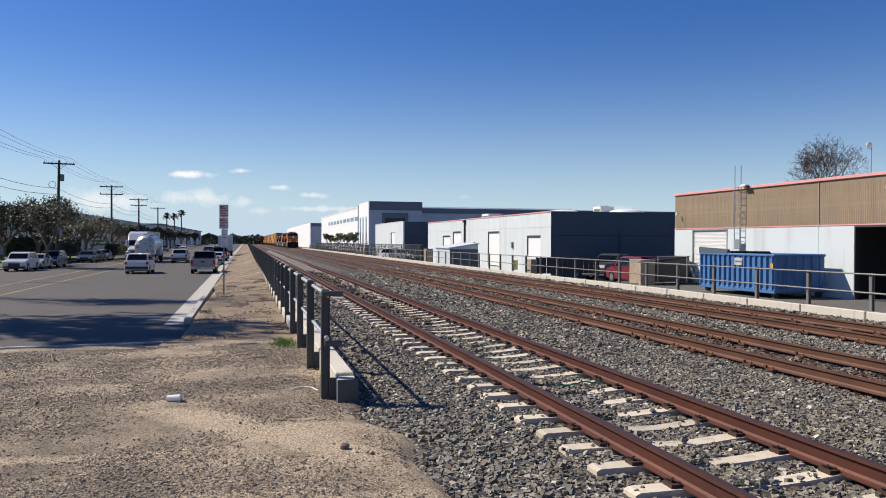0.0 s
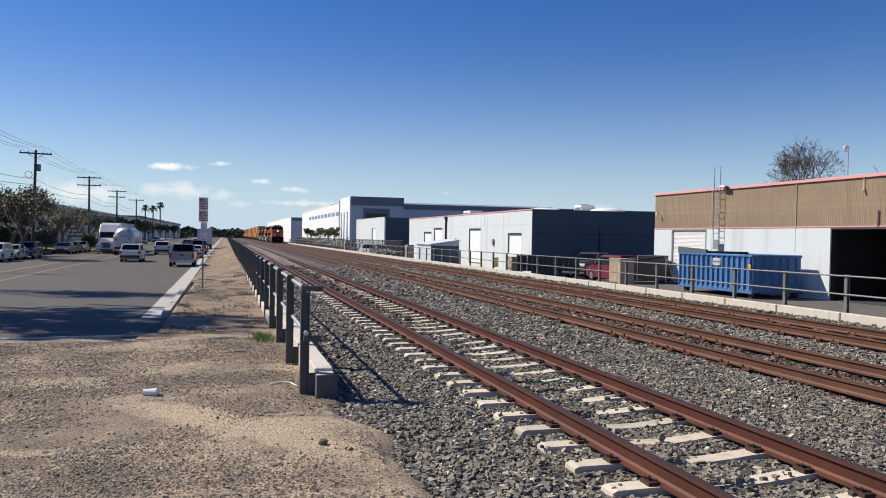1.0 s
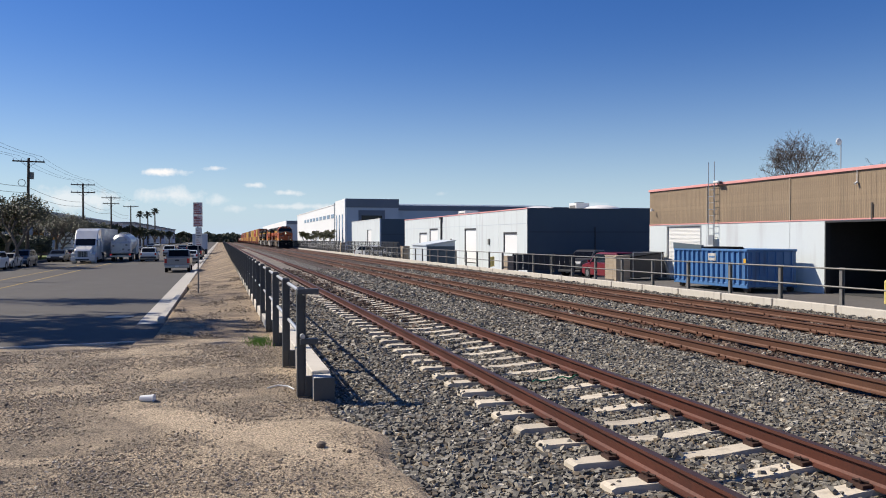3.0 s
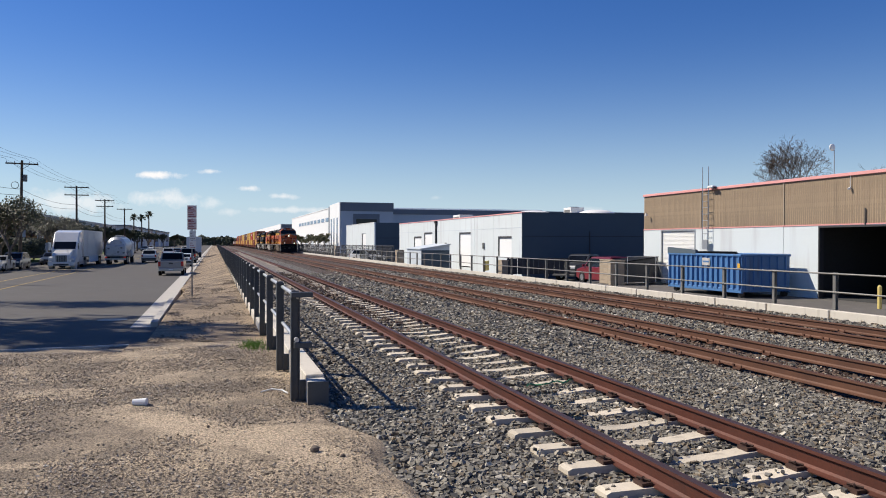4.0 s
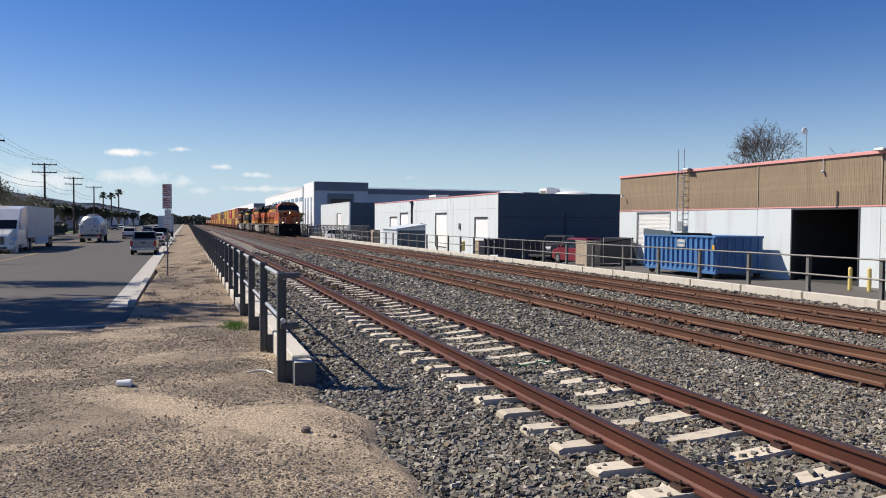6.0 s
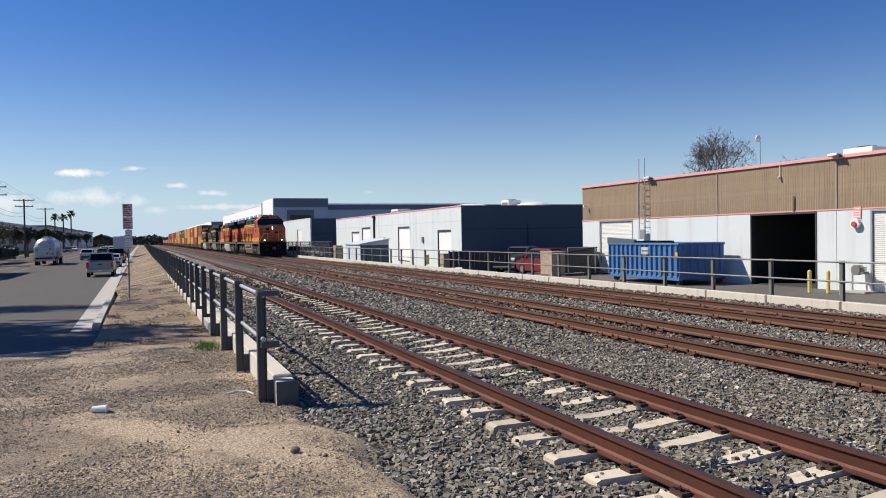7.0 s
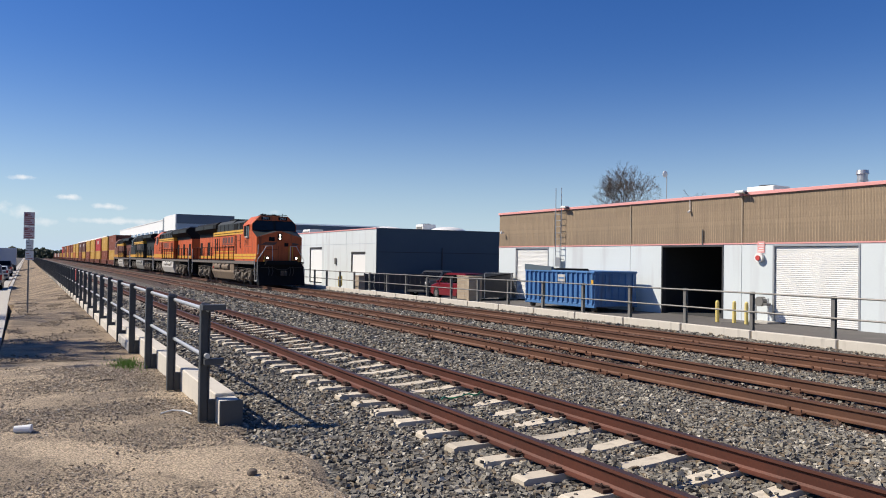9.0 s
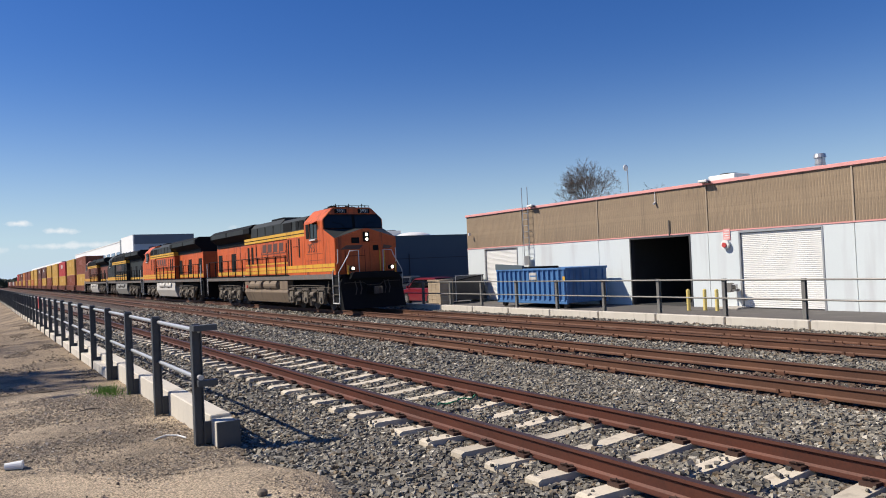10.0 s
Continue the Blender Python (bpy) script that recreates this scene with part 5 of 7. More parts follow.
    for k in range(9):
        x = -0.9 + k * 0.22
        part("roof_fitting", tube(B(), (x, 1.5 + 0.12 * (k % 3), 4.66), (x, 1.5 + 0.12 * (k % 3), 4.74 + 0.05 * ((k * 5) % 3)), 0.022, 6), M_BLACK, cb)
    part("roof_rail", path(B(), [(-0.9, 1.42, 4.67), (-0.9, 1.42, 4.74), (0.9, 1.42, 4.74), (0.9, 1.42, 4.67)], 0.016, 5), M_BLACK, cb)
    for x in (-0.5, -0.3, 0.35):
        part("horn", tube(B(), (x, 2.5, 4.80), (x, 2.9, 4.80), 0.055, 8, 0.03), M_BLACK, cb)
    # equipment hood behind the cab
    aux = part("auxiliary_cabinet", bbox(-1.5, 1.5, 3.56, 5.9, 1.62, 3.50, 0.02), body, t)
    part("cabinet_top", prism(B(), [(-1.44, 3.80), (-1.40, 4.30), (-1.2, 4.46), (1.2, 4.46), (1.40, 4.30), (1.44, 3.80)], "y", 3.57, 6.9, bevel=0.02), hood, aux)
    for y0, y1 in ((3.75, 4.25), (4.4, 4.75), (5.3, 6.5)):
        part("cabinet_vent", bbox(-1.452, -1.43, y0, y1, 3.86, 4.28, 0.006), M_BLACK, aux)
    part("yellow_band", bbox(-1.47, 1.47, 3.57, 13.0, 3.50, 3.80), stripe, aux)
    part("band_line", bbox(-1.478, -1.471, 3.57, 13.0, 3.62, 3.66), M_BLACK, aux)
    for y in (4.15, 5.25, 5.62):
        part("louvre", bbox(-1.512, -1.502, y, y + 0.16, 2.12 if y > 5 else 2.5, 3.42), M_BLACK, aux)
    part("cabinet_box", bbox(-1.512, -1.502, 4.45, 5.0, 2.55, 3.0, 0.004), body, aux)
    part("panel_seam", bbox(-1.507, -1.502, 4.42, 5.05, 3.02, 3.05), M_BLACK, aux)
    hd = part("engine_hood", bbox(-1.42, 1.42, 5.92, 13.0, 1.70, 3.49, 0.02), body, t, "orange engine hood with doors")
    part("hood_top", prism(B(), [(-1.42, 3.80), (-1.40, 4.34), (-1.15, 4.58), (1.15, 4.58), (1.40, 4.34), (1.42, 3.80)], "y", 6.95, 11.9, bevel=0.03), hood, hd)
    for y in (8.1, 9.4, 10.7):
        part("top_seam", bbox(-1.432, -1.405, y, y + 0.04, 3.84, 4.3), M_BLACK, hd)
    for s in (-1, 1):
        part("lower_stripe", bbox(s * 1.422, s * 1.432, 5.92, 13.0, 1.78, 2.12), stripe, hd)
        part("stripe_line", bbox(s * 1.433, s * 1.437, 5.92, 13.0, 1.93, 1.97), M_ORANGE, hd)
        part("upper_line", bbox(s * 1.423, s * 1.428, 5.92, 13.0, 2.26, 2.33), stripe, hd)
    for k in range(7):
        y = 6.2 + k * 0.95
        part("hood_door", bbox(-1.437, -1.424, y, y + 0.86, 2.38, 3.42, 0.004), body, hd)
        part("door_latch", bbox(-1.448, -1.438, y + 0.05, y + 0.10, 2.8, 2.95), M_BLACK, hd)
    for y, w in ((6.05, 0.10), (9.05, 0.06), (10.9, 0.10), (11.5, 0.34), (12.2, 0.34)):
        part("louvre", bbox(-1.445, -1.438, y, y + w, 2.35, 3.3), M_BLACK, hd)
    lg = part("logo_panel", bbox(-1.446, -1.439, 6.3, 10.2, 2.78, 3.40), body, hd)
    for k in range(4):
        y = 6.55 + k * 0.88
        part("logo_bar", prism(B(), [(y + 0.10, 2.90), (y + 0.72, 2.90), (y + 0.64, 3.34), (y + 0.02, 3.34)], "x", -1.451, -1.4465), M_DECAL, lg)
    part("logo_line", bbox(-1.451, -1.4465, 6.4, 10.1, 2.80, 2.85), M_DECAL, lg)
    # radiator section with flared wings
    rear = part("rear_hood", bbox(-1.05, 1.05, 13.02, 20.4, 1.70, 3.55, 0.02), body, t, "narrower orange rear hood")
    for k in range(7):
        y = 13.2 + k * 1.0
        part("hood_door", bbox(-1.065, -1.052, y, y + 0.9, 2.0, 3.1, 0.004), body if k % 3 else M_BLACK, rear)
    part("rear_stripe", bbox(-1.062, -1.052, 13.02, 20.4, 1.78, 1.98), stripe, rear)
    part("grille", bbox(-1.1, 1.1, 13.05, 20.2, 3.55, 3.78), M_BLACK, rear)
    wing = B()
    prism(wing, [(-1.1, 3.78), (-1.52, 4.12), (-1.52, 4.42), (-1.2, 4.62), (1.2, 4.62), (1.52, 4.42), (1.52, 4.12), (1.1, 3.78)], "y", 11.9, 20.2, bevel=0.02)
    part("radiator_wing", wing, M_BLACK, t, "black flared radiator housing")
    part("radiator_panel", bbox(-1.535, -1.525, 13.0, 16.3, 4.14, 4.40), M_HOODGREY, t)
    part("radiator_panel", bbox(-1.535, -1.525, 16.6, 19.9, 4.14, 4.40), M_HOODGREY, t)
    part("exhaust_stack", bbox(-0.4, 0.4, 10.6, 11.6, 4.58, 4.72, 0.02), M_BLACK, t)
    part("dynamic_brake_box", bbox(-1.1, 1.1, 7.4, 9.2, 4.58, 4.68, 0.02), M_BLACK, t)
    # fuel tank with a ledge that carries two air reservoirs
    tk = B()
    prism(tk, [(-1.12, 1.40), (-1.12, 0.98), (-1.46, 0.94), (-1.50, 0.80), (-1.28, 0.26), (1.28, 0.26), (1.50, 0.80), (1.46, 1.40)], "y", 6.1, 13.2, bevel=0.03)
    tko = part("fuel_tank", tk, tank, t, "dusty tapered fuel tank")
    for y0, y1 in ((6.1, 7.3), (12.4, 13.2)):
        part("tank_end", bbox(-1.47, -1.125, y0 + 0.02, y1, 0.93, 1.40, 0.02), tank, tko)
    for y in (8.6, 11.05):
        part("air_reservoir", tube(B(), (-1.33, y - 1.0, 1.18), (-1.33, y + 1.0, 1.18), 0.26, 14), tank, tko)
        for d in (-1.06, 1.06):
            part("reservoir_end", tube(B(), (-1.33, y + d * 0.94, 1.18), (-1.33, y + d, 1.18), 0.21 if d < 0 else 0.22, 14, 0.14), tank, tko)
        part("strap", bbox(-1.57, -1.1, y - 0.03, y + 0.03, 0.95, 1.41), M_BOGIE, tko)
    part("fuel_filler", tube(B(), (-1.52, 12.7, 1.1), (-1.44, 12.7, 1.1), 0.09, 10), M_REDPAINT, tko)
    part("tank_cap", bbox(-1.2, 1.2, 5.95, 6.1, 0.40, 1.40, 0.02), M_BLACK, tko)
    bogie(t, 3.9)
    bogie(t, 16.6)
    # front platform, pilot, steps
    pl = part("pilot", prism(B(), [(-1.5, 0.14), (-1.5, 1.30), (-1.28, 1.62), (1.28, 1.62), (1.5, 1.30), (1.5, 0.14)], "y", -0.45, -0.33, bevel=0.015), M_BLACK, t, "black snowplough pilot")
    part("plough", prism(B(), [(-0.45, 0.95), (-0.72, 0.12), (-0.40, 0.12)], "x", -1.5, 1.5), M_BLACK, pl)
    part("platform", bbox(-1.5, 1.5, -0.45, 0.3, 1.52, 1.62), M_BLACK, pl)
    part("anticlimber", prism(B(), [(-1.15, 1.40), (-1.0, 1.70), (1.0, 1.70), (1.15, 1.40)], "y", -0.66, -0.44, bevel=0.03), M_BLACK, pl)
    part("coupler_pocket", bbox(-0.34, 0.34, -0.56, -0.44, 0.70, 1.16, 0.03), M_BLACK, pl)
    cp = part("coupler", bbox(-0.11, 0.11, -0.95, -0.45, 0.80, 1.0, 0.03), M_BLACK, pl)
    part("knuckle", prism(B(), [(-0.20, -0.95), (-0.22, -1.12), (-0.08, -1.18), (0.02, -1.08), (0.12, -1.18), (0.20, -1.05), (0.16, -0.92)], "z", 0.74, 1.05, bevel=0.02), M_BOGIE, cp)
    for x in (0.55, 0.75, -0.62, -0.85):
        part("brake_hose", path(B(), [(x, -0.47, 1.32), (x + 0.02, -0.62, 1.0), (x - 0.06, -0.66, 0.74)], 0.024, 6), M_BOGIE, pl)
    part("uncoupling_lever", path(B(), [(-1.35, -0.5, 1.25), (-0.5, -0.55, 1.25), (-0.3, -0.6, 1.12), (0.3, -0.6, 1.12), (0.5, -0.55, 1.25), (1.35, -0.5, 1.25)], 0.014, 5), M_BOGIE, pl)
    for s in (-1, 1):
        st = part("step_well", bbox(s * 1.16, s * 1.48, -0.30, 0.30, 0.34, 1.5), M_BLACK, t)
        for k in range(3):
            part("step", bbox(s * 1.18, s * 1.56, -0.34, 0.32, 0.36 + k * 0.38, 0.40 + k * 0.38), M_RAILW if k == 0 else M_BOGIE, st)
        part("grab_rail", path(B(), [(s * 1.54, -0.36, 0.42), (s * 1.54, -0.36, 1.72), (s * 1.10, -0.42, 2.42), (s * 1.02, -0.42, 2.62), (s * 0.60, -0.42, 2.64), (s * 0.58, -0.42, 1.62)], 0.020, 6), M_RAILW, t)
        part("grab_rail", path(B(), [(s * 1.54, 0.30, 0.42), (s * 1.54, 0.30, 1.74), (s * 1.42, -0.06, 2.18), (s * 1.42, -0.06, 2.72)], 0.020, 6), M_RAILW, t)
        part("rear_grab_rail", path(B(), [(s * 1.5, L - 0.5, 0.5), (s * 1.5, L - 0.5, 2.6)], 0.026, 6), M_RAILW, t)
    for x in (0.62, 0.84):
        part("front_bar", path(B(), [(x, -0.06, 1.7), (x, -0.06, 2.64)], 0.026, 6), M_YSTRIPE, t)
    # headlights and ditch lights
    hl = part("headlight_housing", bbox(-0.15, 0.15, -0.05, 0.0, 3.02, 3.46, 0.02), M_BLACK, t)
    for z in (3.13, 3.34):
        part("headlight", tube(B(), (0, -0.085, z), (0, -0.045, z), 0.062, 14), M_LAMP, hl, "bright glowing headlight")
    for s in (-1, 1):
        dl = part("ditch_light_box", tube(B(), (s * 0.95, -0.56, 1.86), (s * 0.95, -0.34, 1.86), 0.11, 14), M_BLACK, t)
        part("ditch_light", tube(B(), (s * 0.95, -0.59, 1.86), (s * 0.95, -0.555, 1.86), 0.062, 14), M_LAMP, dl, "glowing ditch light")
        part("light_bracket", bbox(s * 1.14 - 0.025, s * 1.14 + 0.025, -0.52, -0.46, 1.62, 2.0), M_YSTRIPE, dl)
    # side handrails
    for s in (-1, 1):
        part("handrail", path(B(), [(s * 1.5, 6.2, 2.66), (s * 1.5, 20.9, 2.66)], 0.022, 6), M_BLACK, t)
        me = bpy.data.meshes.new("stanchion")
        bm = tube(B(), (0, 0, 1.66), (0, 0, 2.66), 0.034, 6)
        bm.to_mesh(me); bm.free(); me.materials.append(M_BLACK)
        for k in range(11):
            shared("stanchion", me, t, pose(s * 1.5, 6.25 + k * 1.45, 0))
    part("rear_platform", bbox(-1.5, 1.5, 20.4, L, 1.5, 1.62), M_BLACK, t)
    part("rear_pilot", bbox(-1.45, 1.45, L - 0.05, L + 0.05, 0.35, 1.5), M_BLACK, t)
    part("rear_coupler", bbox(-0.13, 0.13, L, L + 0.45, 0.78, 1.0, 0.02), M_BOGIE, t)
    part("under_gear", bbox(-0.9, 0.9, 1.0, L - 1.0, 0.9, 1.42), M_BLACK, t)
    # what one flank shows, the other has too
    flank = ("louvre", "hood_door", "door_latch", "cabinet_vent", "band_line", "cabinet_box", "top_seam", "rear_stripe", "radiator_panel", "tank_end", "air_reservoir", "reservoir_end", "strap", "logo_panel", "logo_bar", "logo_line")
    twins = {}
    for o in list(t.children_recursive):
        if o.name.split(".")[0] in flank:
            me = o.data.copy()
            me.transform(Matrix.Diagonal((-1, 1, 1, 1)))
            me.flip_normals()
            twins[o] = shared(o.name.split(".")[0], me, o.parent, Matrix.Identity(4))
    for o, w in twins.items():
        w.parent = twins.get(o.parent, o.parent)
    return t


M_DKORANGE = mat("faded_maroon_enamel", (0.20, 0.055, 0.025), (0.13, 0.04, 0.02), rough=0.55, s1=1, s2=25, bump=0.06)
M_GREYPAINT = mat("grey_panel_paint", (0.30, 0.29, 0.26), (0.24, 0.23, 0.21), rough=0.6, s1=1, s2=25, bump=0.06)
LOCOS = [
    (locomotive("orange, yellow and black diesel locomotive with headlights lit", M_ORANGE, M_YSTRIPE, M_TANK, M_HOODGREY), 0.0, False),
    (locomotive("orange and black diesel locomotive with a pale fuel tank", M_ORANGE, M_YSTRIPE, M_TANKW, M_HOODGREY, False), 22.7, True),
    (locomotive("dark older diesel locomotive with yellow band and grey tank", M_HOODGREY, M_YSTRIPE, M_GREYPAINT, M_BLACK, False), 45.2, True),
    (locomotive("faded maroon diesel locomotive coupled ahead of the containers", M_DKORANGE, M_YSTRIPE, M_TANKW, M_BLACK, False), 67.7, True),
]
for ob in [LOCOS[i][0] for i in (1, 2, 3)]:
    for c in ob.children_recursive:
        if c.name.split(".")[0] in ("headlight", "ditch_light"):
            c.data.materials[0] = M_GLASS_DK


def box_mat(name, c, c2):
    return mat(name, c, c2, rough=0.6, s1=0.8, s2=20, bump=0.08, c3=tuple(v * 0.55 for v in c), streak=1)


C_MATS = {
    "rust": box_mat("rust_red_box", (0.27, 0.075, 0.035), (0.22, 0.06, 0.03)),
    "yellow": box_mat("yellow_box", (0.62, 0.36, 0.07), (0.52, 0.30, 0.06)),
    "red": box_mat("red_box", (0.52, 0.05, 0.045), (0.44, 0.04, 0.04)),
    "brown": box_mat("brown_box", (0.15, 0.055, 0.035), (0.12, 0.045, 0.03)),
    "orange": box_mat("orange_box", (0.55, 0.19, 0.05), (0.47, 0.16, 0.045)),
    "white": box_mat("pale_box", (0.55, 0.52, 0.48), (0.48, 0.45, 0.42)),
}
NAMES = {"rust": "rust-red", "yellow": "dull yellow", "red": "bright red", "brown": "dark brown", "orange": "orange", "white": "pale grey"}


def container(colour, h):
    """Corrugated box, 12.2 m long, foot at z = 0, front end at y = 0."""
    m = C_MATS[colour]
    t = empty("shipping_container", label=NAMES[colour] + " corrugated steel shipping container on a well car", category="container", group="containers on the train")
    body = part("body", bbox(-1.19, 1.19, 0.06, 12.14, 0.08, h - 0.05), m, t)
    for s in (-1, 1):
        bm = B()
        for k in range(40):
            y = 0.25 + k * 0.295
            prism(bm, [(s * 1.188, y), (s * 1.215, y + 0.05), (s * 1.215, y + 0.17), (s * 1.188, y + 0.22)], "z", 0.14, h - 0.14)
        part("corrugation", bm, m, body)["kind"] = "stuff"
        part("top_rail", bbox(s * 1.17, s * 1.22, 0, 12.2, h - 0.12, h), m, t)
        part("bottom_rail", bbox(s * 1.17, s * 1.22, 0, 12.2, 0, 0.14), m, t)
        for y in (0.0, 12.06):
            part("corner_post", bbox(s * 1.08, s * 1.22, y, y + 0.14, 0.0, h), m, t)
    for k in range(6):
        part("end_rib", bbox(-0.9 + k * 0.33, -0.78 + k * 0.33, 0.02, 0.06, 0.2, h - 0.2), m, t)
    lgo = part("logo_panel", bbox(-1.222, -1.2155, 4.6, 7.6, h * 0.55, h * 0.8), C_MATS["white"] if colour in ("red", "brown") else m, t)
    return t


def well_car():
    t = empty("well_car", label="low rusty brown container well car", category="railway car", group="well cars")
    for s in (-1, 1):
        part("side_sill", bbox(s * 1.26, s * 1.36, 1.0, 13.4, 0.42, 1.15, 0.02), M_DKORANGE, t)
        part("top_chord", bbox(s * 1.24, s * 1.40, 0.9, 13.5, 1.12, 1.2), M_DKORANGE, t)
        for k in range(9):
            part("side_post", bbox(s * 1.36, s * 1.39, 1.3 + k * 1.42, 1.42 + k * 1.42, 0.45, 1.12), M_DKORANGE, t)
    part("floor_frame", bbox(-1.25, 1.25, 1.0, 13.4, 0.36, 0.44), M_BLACK, t)
    for y in (0.0, 14.2):
        part("end_platform", bbox(-1.3, 1.3, y - 0.45, y + 0.95 if y == 0 else y + 0.5, 1.0, 1.12), M_DKORANGE, t)
    part("drawbar", bbox(-0.12, 0.12, 14.5, 15.3, 0.78, 0.98), M_BOGIE, t)
    bogie(t, 0.0, n=2, step=1.75, half=1.05, rr=0.45)
    return t


TOPS = ["rust", "yellow", "red", "yellow", "yellow", "brown", "brown", "yellow", "yellow", "rust", "rust", "orange", "brown", "rust", "red", "orange", "white", "brown", "rust", "white", "yellow", "rust"]
LOWS = ["yellow", "rust", "yellow", "yellow", "rust", "yellow", "rust", "yellow", "orange", "yellow", "rust", "yellow", "rust", "yellow", "rust", "yellow", "rust", "white", "brown", "rust", "white", "rust"]
first = {}
CARS = []


def take(key, make):
    if key not in first:
        first[key] = make()
        return first[key]
    return copy_thing(first[key], Matrix.Identity(4))


for i in range(22):
    off = 90.6 + i * 15.2
    CARS.append((take("car", well_car), off - 1.1, 0.0))
    CARS.append((take(LOWS[i] + "l", lambda: container(LOWS[i], 2.44)), off, 0.46))
    if i < 15:
        CARS.append((take(TOPS[i] + "t", lambda: container(TOPS[i], 2.6)), off, 2.92))

TRAIN = [(0.0, 226.3), (1.25, 201.2), (2.5, 175.8), (3.75, 150.6), (5.0, 125.4), (6.25, 100.6), (7.5, 76.2), (8.75, 52.4), (10.0, 29.75)]


def train_rows(off, up, back=False):
    rows = []
    for t, y in TRAIN:
        yy = y + off
        fall = math.degrees(math.atan(-0.0016)) if yy > 15 else 0
        m = pose(TRACKS[2][0], yy, TRACKS[2][1] + gz(yy) + up, fall)
        rows.append((t, m @ pose(0, 21.9, 0, 0, 0, 180) if back else m))
    return rows

# ---- street side: poles, trees, buildings, sign ----
M_POLE = mat("pole_timber", (0.10, 0.072, 0.05), (0.06, 0.045, 0.033), rough=0.9, s1=2, s2=30, bump=0.3, stretch=(4, 4, 0.3))
M_BARK = mat("bark", (0.155, 0.125, 0.10), (0.09, 0.072, 0.058), rough=0.95, s1=4, s2=30, bump=0.5, dist=0.02)
M_WIRE = mat("wire", (0.05, 0.05, 0.05), None, rough=0.6, bump=0)
M_LEAF = mat("leaf_olive", (0.12, 0.115, 0.05), (0.07, 0.07, 0.035), rough=0.6, s1=1.0, s2=8, bump=0)
M_LEAFD = mat("leaf_dark", (0.06, 0.072, 0.038), (0.035, 0.045, 0.026), rough=0.65, s1=1.0, s2=8, bump=0)
M_LEAFB = mat("leaf_dry", (0.14, 0.085, 0.05), (0.09, 0.055, 0.035), rough=0.7, s1=1.0, s2=8, bump=0)
M_GRASS = mat("lawn_grass", (0.13, 0.17, 0.035), (0.08, 0.115, 0.025), rough=0.9, s1=0.6, s2=30, bump=0.5, dist=0.03)
M_FACADE = mat("pale_facade", (0.50, 0.49, 0.47), (0.43, 0.42, 0.40), rough=0.85, s1=0.2, s2=10, bump=0.05)
M_SIGNRED = mat("sign_face", (0.64, 0.52, 0.50), (0.58, 0.46, 0.44), rough=0.5, s1=3, s2=20, bump=0)
M_SIGNINK = mat("sign_red_ink", (0.40, 0.13, 0.12), None, rough=0.5, bump=0)


def tree(label, seed, height, spread, leaves, leaf_mat, leaf=0.16, trunk_r=0.2, trunk_h=0.3, lean=0.0, hang=1.0, deep=4):
    """Tapered trunk, forking limbs and a loose crown of separate small leaves."""
    rr = random.Random(seed)
    t = empty("tree", label=label, category="tree")
    bm, tips = B(), []

    def grow(p, d, length, r, level):
        q = p + d * length
        mid = (p + q) / 2 + Vector((rr.uniform(-1, 1), rr.uniform(-1, 1), 0)) * length * 0.06
        n = 7 if level < 2 else 4
        tube(bm, p, mid, r, n, r * 0.85)
        tube(bm, mid, q, r * 0.85, n, r * 0.68)
        if level >= 2:
            tips.append((mid, length)); tips.append((q, length))
        if level >= deep:
            return
        for k in range(rr.choice((2, 3, 3)) + (1 if level == 0 else 0)):
            a = rr.uniform(0, 2 * math.pi)
            up = rr.uniform(0.35, 1.0) * (1.1 if level < 2 else 0.7)
            side = spread * (1.0 if level < 2 else 1.1)
            nd = (d * 0.35 + Vector((math.cos(a) * side, math.sin(a) * side, up))).normalized()
            grow(q if k else mid.lerp(q, 0.8), nd, length * rr.uniform(0.58, 0.78), r * 0.62, level + 1)

    grow(Vector((0, 0, -0.2)), Vector((lean, 0, 1)).normalized(), height * trunk_h, trunk_r, 0)
    top = max(p.z for p, _ in tips)
    k = height / top
    for v in bm.verts:
        v.co *= k
    tips = [(p * k, l) for p, l in tips]
    part("trunk", bm, M_BARK, t)
    if leaves:
        V, F = [], []
        for _ in range(leaves):
            p, l = rr.choice(tips)
            c = p + Vector((rr.gauss(0, 1), rr.gauss(0, 1), rr.gauss(0, 0.8))) * l * 0.33 * hang
            u = Vector((rr.gauss(0, 1), rr.gauss(0, 1), rr.gauss(0, 1))).normalized()
            w = u.orthogonal().normalized()
            s = leaf * rr.uniform(0.6, 1.3)
            b = len(V)
            V += [c - u * s, c - w * s * 0.45, c + u * s, c + w * s * 0.45]
            F.append((b, b + 1, b + 2, b + 3))
        me = bpy.data.meshes.new("crown")
        me.from_pydata([tuple(v) for v in V], [], F)
        me.materials.append(leaf_mat)
        new("crown", me).parent = t
    return t


